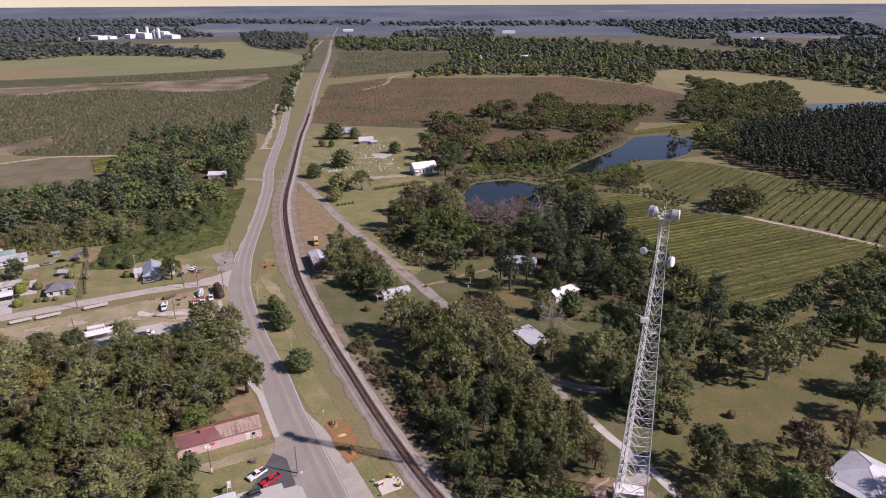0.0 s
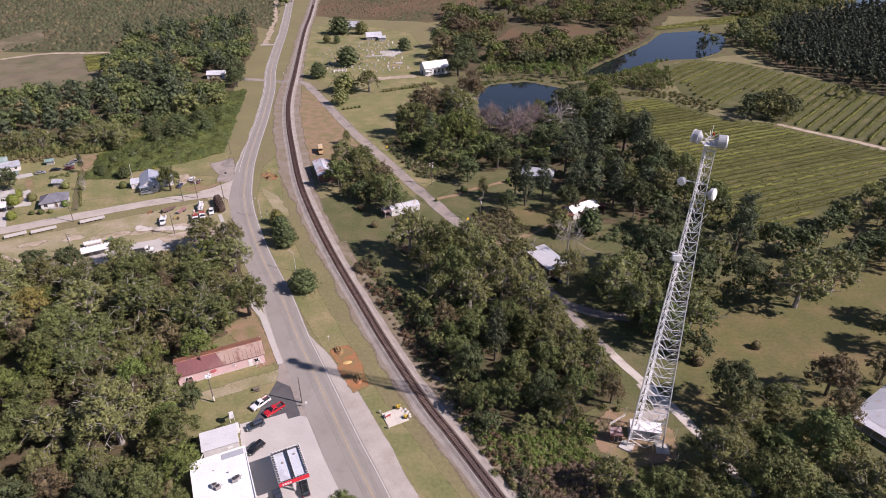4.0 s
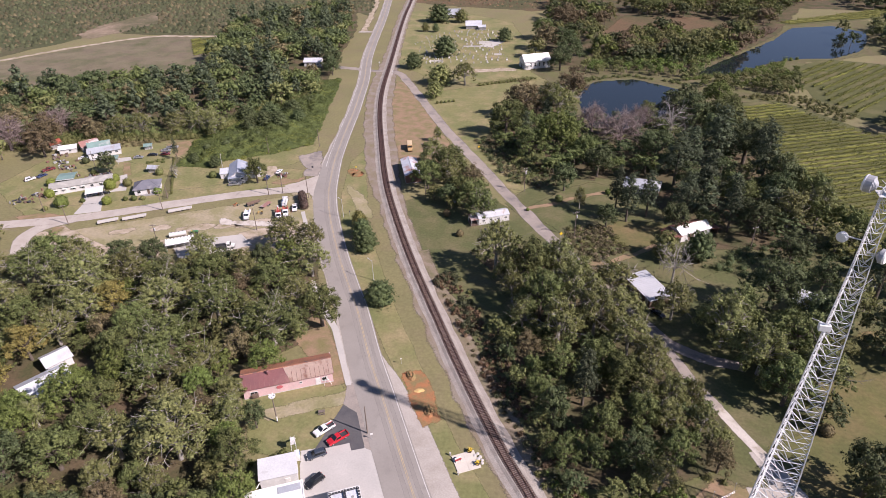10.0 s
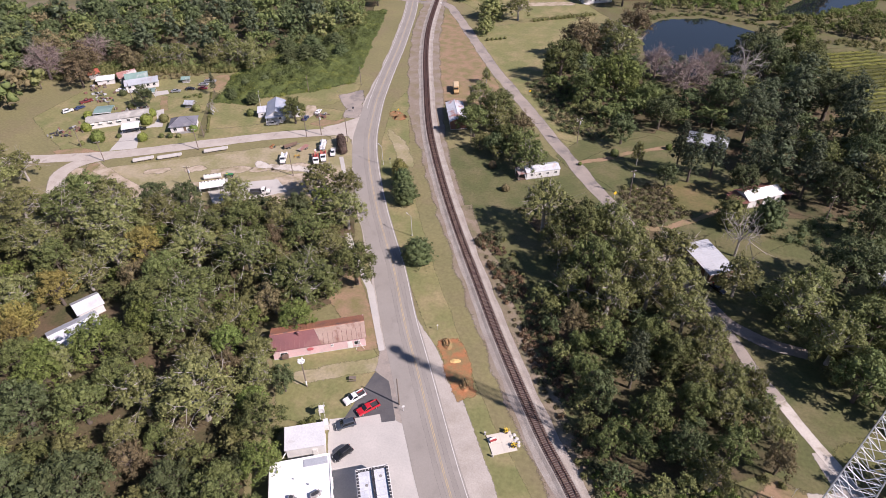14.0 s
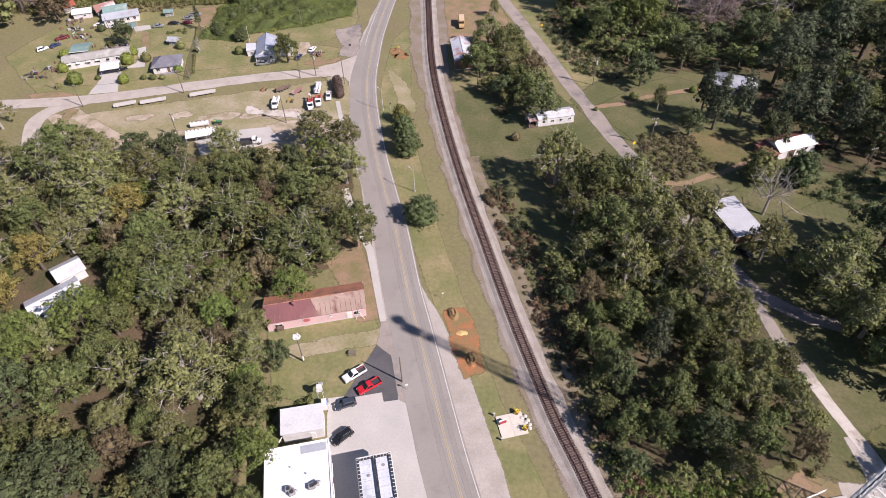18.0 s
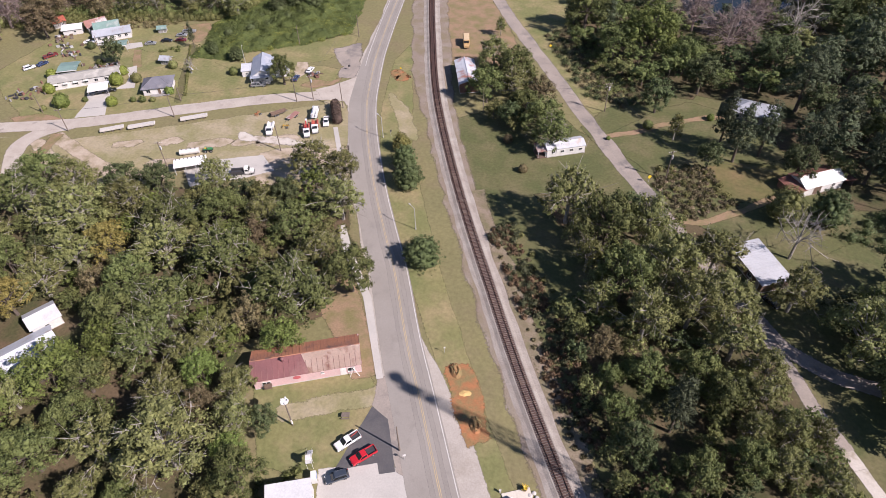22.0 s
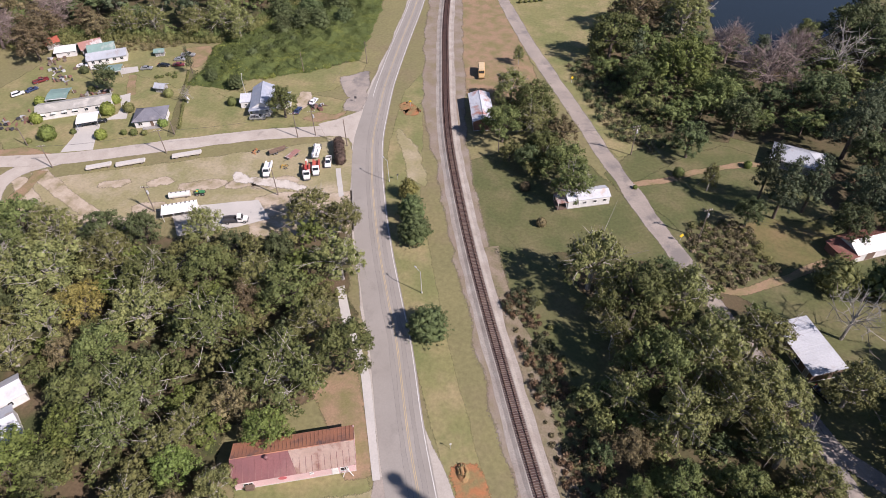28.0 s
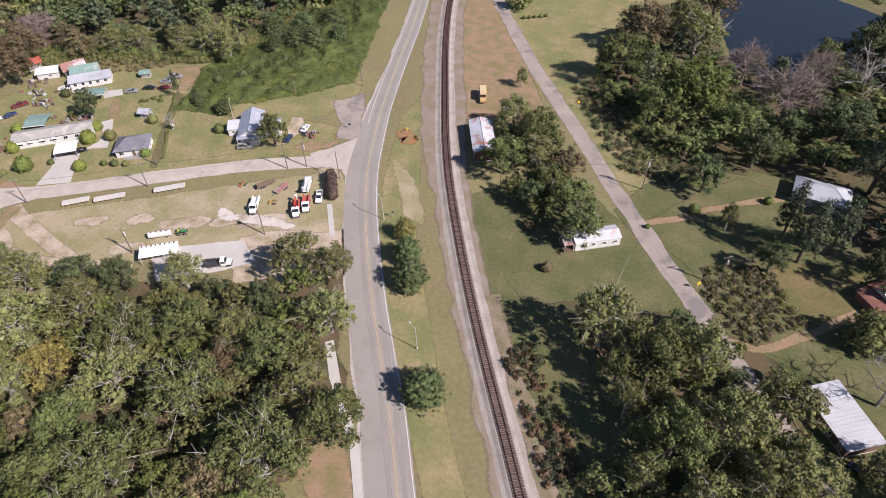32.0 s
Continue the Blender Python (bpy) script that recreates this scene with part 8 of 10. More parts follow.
blue = building("blue_roof_house", "white house with a blue-grey metal roof and front porch", -154.9, 212, 119, 13.2, 6.6, 2.9, 1.7, M_WHITEWALL, M_BLUEROOF, over=0.45, ribs=0.0, windows=row("f", -3.5, 3.5, 3, 1.6, 0.9, 1.2) + [("l", -1.5, 1.6, 0.9, 1.2), ("b", 2, 1.6, 0.9, 1.2)], doors=[("l", 1, 0.95, 2.05, M_TRIM)])
building("house_wing", "side wing with a pale blue-grey roof", -149.4, 213.4, 29, 7.0, 5.6, 2.8, 1.3, M_WHITEWALL, M_BLUEROOF, ribs=0.0, windows=[("f", 1, 1.6, 1.0, 1.1), ("r", 0, 1.6, 0.9, 1.0)])
building("house_wing", "small white lean-to on the gable side", -160.3, 209.8, 29, 3.2, 4.6, 2.2, 0.5, M_WHITEWALL, M_PALEROOF, "flat", 0.2, 0.5, windows=[("f", 0, 1.3, 0.7, 0.7)])
stoop = thing("front_porch", pose(-151.9, 205.3, 0, 0, 0, 29), "white railed front porch with a flat roof", "porch")
part("deck", box(6.4, 2.0, 0.35, 0, 0, 0), M_SLAB, stoop)
part("roof", box(6.8, 2.4, 0.14, 0, 0, 2.6, 0.02), M_BLUEROOF, stoop)
for i in range(5):
    part("post", box(0.13, 0.13, 2.3, -3.1 + i * 1.55, -0.9, 0.35), M_TRIM, stoop)
for i in range(4):
    rl = part("railing", box(1.4, 0.06, 0.08, -2.32 + i * 1.55, -0.9, 1.2), M_TRIM, stoop)
    for j in range(6):
        part("baluster", box(0.04, 0.04, 0.8, -2.9 + i * 1.55 + j * 0.23, -0.9, 0.4), M_TRIM, rl)

building("drive_house", "house with a pale grey hipped roof among pines", 9.6, 234, -8, 13, 8.2, 2.9, 1.9, M_GREYWALL, M_GREYROOF, "hip", 0.5, windows=row("f", -4.5, 4.5, 3, 1.6, 1.1, 1.1), doors=[("f", 1.5, 0.95, 2.05, M_BROWNWALL)])
building("oak_house", "white house with a pale metal roof deep in the oaks", -135.6, 86.4, 62, 11, 8.0, 3.0, 1.7, M_WHITEWALL, M_PALEROOF, ribs=0.0, windows=row("f", -4, 4, 3, 1.6, 1.0, 1.1), doors=[("f", 2, 0.95, 2.05, M_BROWNWALL)])
building("house_wing", "white-roofed rear wing of the oak house", -140.6, 95.2, 62, 6, 5.4, 2.8, 1.2, M_WHITEWALL, M_SHEDROOF, ribs=0.0, windows=[("f", 0, 1.5, 0.9, 1.0)])
park_house = building("park_house", "wide house with a pale hipped metal roof and porch", 90.6, 100, 40, 14, 12, 3.0, 2.6, M_WHITEWALL, M_PALEROOF, "hip", 0.7, windows=row("l", -3.5, 3.5, 3, 1.6, 1.0, 1.3) + row("f", -4, 4, 3, 1.6, 1.0, 1.3), doors=[("l", 1.2, 1.0, 2.1, M_BROWNWALL)])
part("porch_roof", box(2.6, 12.6, 0.14, -8.6, 0, 2.6, rot=Matrix.Rotation(radians(-7), 4, "Y")), M_PALEROOF, park_house, "pale sloping porch roof")
part("porch_deck", box(2.4, 12, 0.4, -8.3, 0, 0), M_SLAB, park_house)
for i in range(6):
    part("porch_post", box(0.16, 0.16, 2.4, -9.4, -5.8 + i * 2.32, 0.3), M_TRIM, park_house)
building("small_white_house", "small white house behind the dark trees", 56.4, 166.6, -35, 8, 6.4, 2.8, 1.3, M_WHITEWALL, M_PALEROOF, windows=[("f", -2, 1.5, 0.9, 1.0), ("f", 2, 1.5, 0.9, 1.0), ("r", 0, 1.5, 0.9, 1.0)], doors=[("f", 0, 0.9, 2.0, M_TRIM)])
building("depot_hut", "tiny white hut under the depot trees", -58.5, 218.5, 31, 2.2, 1.8, 1.9, 0.4, M_WHITEWALL, M_PALEROOF, "flat", 0.15, 0.4, doors=[("f", 0, 0.7, 1.6, M_GREYWALL)], category="hut")
building("grove_hut", "small pale roof under the trees", -61, 208.6, 20, 2.6, 2, 1.7, 0.4, M_GREYWALL, M_PALEROOF, "flat", 0.15, 0.5, doors=[("f", 0, 0.7, 1.5, M_GREYWALL)], category="hut")
building("green_hut", "tiny green-roofed hut in the garden", -212.6, 229.5, 30, 3, 2.6, 1.8, 0.6, M_GREYWALL, M_GREENROOF, ribs=0.5, doors=[("f", 0, 0.8, 1.6, M_GREYWALL)], category="hut")


# far works and scattered roofs on the horizon
far_white = paint("far_white_sheet", (0.72, 0.73, 0.74), 0.6)
for x, y, L, W, h, yaw in ((-1315, 2092, 60, 24, 9, -35), (-1262, 2130, 40, 22, 12, -35), (-1214, 2128, 70, 26, 18, -35), (-1150, 2165, 46, 24, 14, -35), (-1400, 2030, 90, 16, 7, -35), (-1340, 2068, 70, 30, 11, -35), (-1120, 2140, 60, 30, 12, -35), (-1180, 2180, 90, 22, 20, -35), (804, 2090, 40, 16, 6, 20), (36, 2475, 50, 14, 8, 10), (-28, 1384, 26, 12, 5, 10), (45, 1388, 34, 12, 5, 10), (-600, 2560, 40, 16, 7, 10)):
    building("far_shed", "distant white industrial shed on the plain", x, y, yaw, L, W, h, 2.0, far_white, far_white, over=0.3, ribs=0.0, category="industrial building", z=far_z(x, y))
for x, y, h in ((-1240, 2135, 34), (-1205, 2140, 40), (-1185, 2150, 30), (-1170, 2148, 36)):
    st = thing("far_silo", pose(x, y, 0), "distant white works silo", "silo", "silos of the far works")
    part("shell", rod((0, 0, -2), (0, 0, h), 5, seg=12), far_white, st)
    part("cap", rod((0, 0, h), (0, 0, h + 2.5), 5, 1.5, 12), far_white, st)

# ---- vehicles ----
M_TYRE = paint("tyre_rubber", (0.025, 0.025, 0.026), 0.85)
M_RIM = paint("wheel_rim", (0.42, 0.42, 0.43), 0.35, 0.6)
M_LAMP = paint("headlight_glass", (0.75, 0.75, 0.72), 0.15)
M_TAIL = paint("taillight_red", (0.45, 0.02, 0.02), 0.25)
M_BUMPER = paint("bumper_grey", (0.12, 0.12, 0.125), 0.5)
CAR_PAINT = {
    "white": paint("car_white", (0.74, 0.74, 0.73), 0.3, 0, 0.6, 0.1), "black": paint("car_black", (0.018, 0.019, 0.022), 0.25, 0.2, 0.7, 0.1), "red": paint("car_red", (0.50, 0.02, 0.03), 0.3, 0, 0.6, 0.1),
    "blue": paint("car_blue", (0.03, 0.05, 0.12), 0.3, 0.1, 0.6, 0.1), "silver": paint("car_silver", (0.42, 0.43, 0.44), 0.3, 0.5, 0.5, 0.1), "maroon": paint("car_maroon", (0.16, 0.025, 0.03), 0.3, 0, 0.6, 0.1),
    "teal": paint("car_teal", (0.20, 0.33, 0.38), 0.4, 0, 0.4, 0.1), "slate": paint("car_slate", (0.06, 0.075, 0.10), 0.28, 0.3, 0.7, 0.1), "yellow": paint("bus_yellow", (0.50, 0.33, 0.16), 0.4, 0, 0.3, 0.15), "green": paint("tractor_green", (0.05, 0.22, 0.09), 0.5)}
WHEEL = {}


def wheels(ob, half, track, r):
    key = r
    for sx, sy in ((half[0], 1), (half[0], -1), (half[1], 1), (half[1], -1)):
        m = pose(sx, sy * track, r, 90, 0, 0)
        if key not in WHEEL:
            b = bmesh.new()
            bmesh.ops.create_cone(b, cap_ends=True, segments=14, radius1=r, radius2=r, depth=0.24)
            bmesh.ops.bevel(b, geom=[e for e in b.edges if abs(e.verts[0].co.z - e.verts[1].co.z) < 0.01], offset=0.04, segments=2, affect="EDGES")
            w = part("tyre", b, M_TYRE, ob)
            b = bmesh.new()
            bmesh.ops.create_cone(b, cap_ends=True, segments=12, radius1=r * 0.58, radius2=r * 0.52, depth=0.27)
            WHEEL[key] = (w.data, b)
            me = bpy.data.meshes.new("rim")
            b.to_mesh(me)
            b.free()
            me.materials.append(M_RIM)
            WHEEL[key] = (w.data, me)
        else:
            w = new("tyre", WHEEL[key][0])
            w.parent = ob
        w.name = "wheel"
        w.matrix_basis = m
        q = new("rim", WHEEL[key][1])
        q.parent = w


def vehicle(kind, x, y, yaw, colour, label, group="", z=0.0):
    """kind: pickup, suv, sedan or van. The front points along local +x."""
    names = {"pickup": "pickup_truck", "suv": "suv", "sedan": "car", "van": "van"}
    ob = thing(names[kind], pose(x, y, z, 0, 0, yaw) @ Matrix.Scale(1 / PLAN, 4), label, {"pickup": "pickup truck", "suv": "car", "sedan": "car", "van": "van"}[kind], group)
    p = CAR_PAINT[colour]
    if kind == "pickup":
        W = 1.95
        part("body", prism([(-2.85, 0.45), (2.75, 0.42), (2.88, 0.6), (2.85, 0.95), (2.6, 1.08), (1.35, 1.14), (-0.75, 1.14), (-0.75, 0.75), (-2.85, 0.75)], W, bevel=0.05), p, ob)
        part("cabin", prism([(-0.72, 1.12), (-0.62, 1.78), (0.45, 1.82), (1.4, 1.12)], W - 0.06, bevel=0.05, inset=[0.02, 0.2, 0.2, 0.04]), p, ob)
        part("windscreen", prism([(0.56, 1.75), (1.33, 1.18), (1.38, 1.18), (0.62, 1.78)], W - 0.5), M_PANE, ob)
        part("rear_window", prism([(-0.69, 1.25), (-0.64, 1.7), (-0.70, 1.7), (-0.75, 1.25)], W - 0.6), M_PANE, ob)
        for s in (-1, 1):
            b = bmesh.new()
            q = [b.verts.new((vx, s * (W / 2 - 0.03 - iy), vz)) for vx, vz, iy in ((-0.55, 1.2, 0.0), (1.15, 1.2, 0.0), (0.45, 1.7, 0.13), (-0.5, 1.7, 0.13))]
            b.faces.new(q)
            bmesh.ops.solidify(b, geom=b.faces[:], thickness=0.03)
            part("side_window", b, M_PANE, ob)
            part("bed_side", box(2.1, 0.1, 0.5, -1.8, s * (W / 2 - 0.06), 0.7, 0.03), p, ob)
            part("headlight", box(0.1, 0.42, 0.2, 2.84, s * 0.7, 0.72, 0.03), M_LAMP, ob)
            part("taillight", box(0.06, 0.18, 0.32, -2.87, s * 0.87, 0.78, 0.02), M_TAIL, ob)
            part("mirror", box(0.14, 0.2, 0.16, 0.95, s * (W / 2 + 0.09), 1.15, 0.03), p, ob)
        part("tailgate", box(0.09, W - 0.1, 0.48, -2.82, 0, 0.7, 0.03), p, ob)
        part("bed_floor", box(2.0, W - 0.25, 0.04, -1.8, 0, 0.76), M_DARK, ob, "dark lined truck bed")
        part("bumper", box(0.18, W, 0.24, 2.86, 0, 0.42, 0.04), M_BUMPER, ob)
        part("bumper", box(0.18, W, 0.2, -2.92, 0, 0.45, 0.04), M_BUMPER, ob)
        wheels(ob, (1.85, -1.75), 0.86, 0.39)
    else:
        W, long, top = {"suv": (1.9, 2.4, 1.72), "sedan": (1.82, 2.35, 1.45), "van": (2.0, 2.6, 2.1)}[kind]
        belt = 0.98 if kind != "van" else 1.15
        part("body", prism([(-long, 0.42), (long - 0.1, 0.38), (long, 0.6), (long - 0.08, 0.82), (long - 1.25, belt), (-long + 0.2, belt + 0.04), (-long, 0.9)], W, bevel=0.06), p, ob)
        back = {"suv": -long + 0.12, "sedan": -long + 0.75, "van": -long + 0.06}[kind]
        roof_b = {"suv": -long + 0.45, "sedan": -long + 1.35, "van": -long + 0.2}[kind]
        part("cabin", prism([(back, belt), (roof_b, top), (0.35, top + 0.02), (long - 1.2, belt)], W - 0.06, bevel=0.07, inset=[0.02, 0.22, 0.22, 0.04]), p, ob)
        part("windscreen", prism([(0.43, top - 0.05), (long - 1.27, belt + 0.06), (long - 1.21, belt + 0.06), (0.5, top - 0.03)], W - 0.5), M_PANE, ob)
        part("rear_window", prism([(back + 0.04, belt + 0.1), (roof_b - 0.02, top - 0.1), (roof_b - 0.08, top - 0.1), (back - 0.03, belt + 0.1)], W - 0.55), M_PANE, ob)
        for s in (-1, 1):
            b = bmesh.new()
            q = [b.verts.new((vx, s * (W / 2 - 0.03 - iy), vz)) for vx, vz, iy in ((back + 0.3, belt + 0.08, 0.0), (long - 1.4, belt + 0.08, 0.0), (0.35, top - 0.12, 0.15), (roof_b + 0.1, top - 0.12, 0.15))]
            b.faces.new(q)
            bmesh.ops.solidify(b, geom=b.faces[:], thickness=0.03)
            part("side_window", b, M_PANE, ob)
            part("headlight", box(0.12, 0.4, 0.16, long - 0.07, s * 0.66, 0.68, 0.03), M_LAMP, ob)
            part("taillight", box(0.06, 0.3, 0.2, -long, s * 0.7, 0.78, 0.02), M_TAIL, ob)
            part("mirror", box(0.14, 0.18, 0.13, 0.8, s * (W / 2 + 0.06), belt + 0.08, 0.03), p, ob)
            part("roof_rail", rod((roof_b + 0.2, s * 0.62, top + 0.05), (0.2, s * 0.62, top + 0.05), 0.025), M_BUMPER, ob)
        part("bumper", box(0.16, W - 0.1, 0.22, long - 0.05, 0, 0.36, 0.04), M_BUMPER, ob)
        part("bumper", box(0.16, W - 0.1, 0.22, -long + 0.02, 0, 0.4, 0.04), M_BUMPER, ob)
        wheels(ob, (long - 0.85, -long + 0.85), W / 2 - 0.1, 0.34)
    return ob


vehicle("pickup", -62.2, 90.9, -124, "white", "white pickup truck parked beside the dark asphalt")
vehicle("pickup", -58.1, 89.2, -127, "red", "red pickup truck parked on the dark asphalt")
vehicle("suv", -60.9, 83.8, 219, "slate", "dark slate SUV parked at the shop", z=0.07)
vehicle("suv", -58.3, 77.2, 240, "black", "black SUV parked before the shop", z=0.07)
vehicle("pickup", -48.6, 64.4, 122, "slate", "dark pickup truck at the fuel canopy", z=0.07)
vehicle("suv", -44.0, 67.6, 118, "black", "black car at the fuel canopy", z=0.07)
vehicle("pickup", -51.2, 58.6, 128, "black", "black pickup truck on the forecourt", z=0.07)
vehicle("pickup", -151.6, 203.2, 24, "silver", "silver pickup truck before the house porch", z=0.03)
vehicle("sedan", -141.5, 211.4, 100, "blue", "dark blue car under the house tree", z=0.03)
vehicle("sedan", -139.4, 218.1, 95, "white", "small white car on the gravel", z=0.03)
vehicle("suv", -240.6, 188.5, 62, "white", "white SUV on the western lawn", z=0.03)
vehicle("sedan", -238.2, 192.4, 75, "blue", "dark blue car on the western lawn", z=0.03)
vehicle("pickup", -240.2, 198.4, 60, "maroon", "maroon pickup truck on the western lawn", z=0.03)
vehicle("pickup", -227.0, 212.6, 20, "white", "white pickup truck beside the green carport", z=0.03)
vehicle("sedan", -234.2, 212.2, 30, "white", "white car in the yard", z=0.03)
vehicle("sedan", -209.8, 218.5, 25, "silver", "old grey car in the rough yard")
vehicle("sedan", -205.2, 222.4, 20, "black", "black car in the rough yard")
vehicle("sedan", -200.0, 224.6, 25, "maroon", "maroon car in the rough yard")
vehicle("sedan", -202.4, 228.2, 20, "silver", "pale grey car in the rough yard")
vehicle("pickup", -201.6, 232.0, 20, "silver", "pale grey truck at the back of the yard")
vehicle("sedan", -199.6, 184.2, 50, "black", "black car beside the carport", z=0.06)
vehicle("sedan", -203.4, 181.8, 50, "slate", "dark car in the carport", z=0.06)
vehicle("sedan", -219.6, 210.2, 33, "blue", "dark car under the green carport", z=0.06)
vehicle("sedan", 13.6, 153.4, -40, "black", "dark car under the tree beside the shed")


def heavy_truck(x, y, yaw, label, deck, boom="", group="work trucks in the yard"):
    """A work truck: cab, bonnet, chassis and a deck, with a folded boom where it has one."""
    ob = thing("work_truck", pose(x, y, 0.03, 0, 0, yaw) @ Matrix.Scale(1 / PLAN, 4), label, "truck", group)
    w = CAR_PAINT["white"]
    part("bonnet", prism([(2.3, 0.7), (3.6, 0.7), (3.65, 1.3), (3.3, 1.5), (2.3, 1.6)], 1.9, bevel=0.06), w, ob)
    part("cab", prism([(0.9, 0.7), (2.4, 0.7), (2.4, 1.55), (2.0, 2.45), (0.9, 2.5)], 2.2, bevel=0.06), w, ob)
    part("windscreen", prism([(2.38, 1.62), (2.46, 1.62), (2.1, 2.36), (2.02, 2.36)], 1.8), M_PANE, ob)
    part("chassis", box(7.0, 0.9, 0.25, 0, 0, 0.6, 0.02), M_BUMPER, ob)
    part("deck", box(4.4, 2.3, 0.2, -1.5, 0, 0.9, 0.03), deck, ob)
    for s in (-1, 1):
        part("side_window", box(1.0, 0.04, 0.6, 1.6, s * 1.11, 1.65), M_PANE, ob)
        part("tool_box", box(3.8, 0.5, 0.7, -1.6, s * 0.9, 1.1, 0.03), deck, ob)
        part("headlight", box(0.06, 0.35, 0.2, 3.64, s * 0.65, 0.95, 0.02), M_LAMP, ob)
        part("mirror", box(0.1, 0.2, 0.35, 2.3, s * 1.25, 1.7), M_BUMPER, ob)
    part("bumper", box(0.2, 2.1, 0.3, 3.72, 0, 0.45, 0.04), M_BUMPER, ob)
    wheels(ob, (2.7, -2.2), 0.95, 0.48)
    if boom:
        c = paint("boom_red", (0.5, 0.05, 0.04), 0.5) if boom == "red" else w
        t = part("turret", rod((-0.6, 0, 1.1), (-0.6, 0, 2.3), 0.35, 0.3, 10), c, ob)
        b = part("boom", box(4.6, 0.34, 0.34, -1.6, 0, 2.4, 0.03, rot=Matrix.Rotation(radians(-4), 4, "Y")), c, ob)
        part("bucket", box(0.8, 0.7, 1.0, -4.1, 0.1, 2.0, 0.06), M_TRIM, ob)
        part("arm", rod((-0.6, 0.3, 2.7), (1.6, 0.3, 2.9), 0.12, seg=6), c, ob)
    return ob


heavy_truck(-132.9, 180.0, -67, "white tank truck parked on the yard grass", CAR_PAINT["white"])
heavy_truck(-121.3, 182.6, -60, "white work truck with red boom gear", paint("deck_red", (0.42, 0.1, 0.07), 0.6), "red")
heavy_truck(-123.8, 192.8, 110, "white bucket truck with a folded white boom", CAR_PAINT["white"], "white")
vehicle("pickup", -118.0, 189.4, -65, "white", "white pickup truck in the yard", z=0.03)
part("loader_arm", rod((-2.6, -0.4, 1.2), (-0.8, 0.3, 2.0), 0.09), paint("boom_red", (0.5, 0.05, 0.04), 0.5), bpy.data.objects["pickup_truck"])
heavy_truck(-119.8, 185.4, -62, "small dark work truck with red sides", paint("deck_red", (0.42, 0.1, 0.07), 0.6))
heavy_truck(-128.8, 157.8, 26, "white flatbed truck with a bare dark deck", M_DARK)


def trailer(x, y, yaw, L, label, deck, load=None):
    ob = thing("flat_trailer", pose(x, y, 0.03, 0, 0, yaw) @ Matrix.Scale(1 / PLAN, 4), label, "trailer", "trailers in the yard")
    for i in range(6):
        part("plank", box(L, 0.36, 0.08, 0, -0.95 + i * 0.38, 0.85), deck, ob)
    part("beam", box(L, 0.2, 0.2, 0, -0.6, 0.62), M_BUMPER, ob)
    part("beam", box(L, 0.2, 0.2, 0, 0.6, 0.62), M_BUMPER, ob)
    part("drawbar", rod((L / 2, 0, 0.65), (L / 2 + 1.4, 0, 0.55), 0.07), M_BUMPER, ob)
    wheels(ob, (-0.3, -1.2), 0.95, 0.39)
    if load:
        for i in range(9):
            part("log", rod((-L / 2 + 0.2, -0.8 + (i % 5) * 0.4, 1.1 + (i // 5) * 0.35), (L / 2 - 0.1 + 0.3 * (i % 3), -0.8 + (i % 5) * 0.4, 1.1 + (i // 5) * 0.35), 0.17, seg=7), load, ob)


trailer(-135.6, 189.0, 52, 5.6, "flat trailer loaded with dark timber poles", M_WOODPOLE, M_BROWNWALL)
trailer(-130.0, 189.2, -100, 5.4, "empty rust-brown flat trailer", M_RUSTROOF)


def implement(x, y, yaw, colour, label):
    ob = thing("farm_implement", pose(x, y, 0.03, 0, 0, yaw) @ Matrix.Scale(1 / PLAN, 4), label, "farm machine", "machines in the yard")
    part("frame", box(2.4, 0.14, 0.14, 0, 0, 0.7), colour, ob)
    part("frame", box(0.14, 1.8, 0.14, -0.8, 0, 0.7), colour, ob)
    for i in range(5):
        part("tine", rod((-0.8, -0.8 + i * 0.4, 0.72), (-1.1, -0.8 + i * 0.4, 0.0), 0.05), colour, ob)
    part("mast", rod((0.9, 0, 0.7), (0.4, 0, 1.6), 0.07), colour, ob)
    part("brace", rod((-0.8, 0, 0.7), (0.4, 0, 1.6), 0.05), colour, ob)
    wheels(ob, (0.7, 0.3), 0.8, 0.34)


implement(-129.2, 183.2, 20, paint("implement_yellow", (0.5, 0.30, 0.05), 0.6), "yellow tined farm implement on the grass")
implement(-141.8, 187.0, 80, paint("implement_orange", (0.42, 0.15, 0.06), 0.6), "orange ring-shaped farm implement on the grass")

tractor = thing("tractor", pose(-145.2, 164.2, 0.03, 0, 0, 25), "small green tractor beside the white tank", "tractor")
part("bonnet", box(1.5, 0.6, 0.6, 0.7, 0, 0.75, 0.06), CAR_PAINT["green"], tractor)
part("seat", box(0.45, 0.5, 0.5, -0.6, 0, 0.95, 0.04), paint("seat_yellow", (0.55, 0.42, 0.06)), tractor)
part("fender", box(0.9, 0.35, 0.1, -0.6, 0.65, 1.25, 0.03), CAR_PAINT["green"], tractor)
part("fender", box(0.9, 0.35, 0.1, -0.6, -0.65, 1.25, 0.03), CAR_PAINT["green"], tractor)
part("exhaust", rod((0.9, 0.15, 1.3), (0.9, 0.15, 2.0), 0.04), M_DARK, tractor)
wheels(tractor, (1.0, -0.6), 0.65, 0.48)

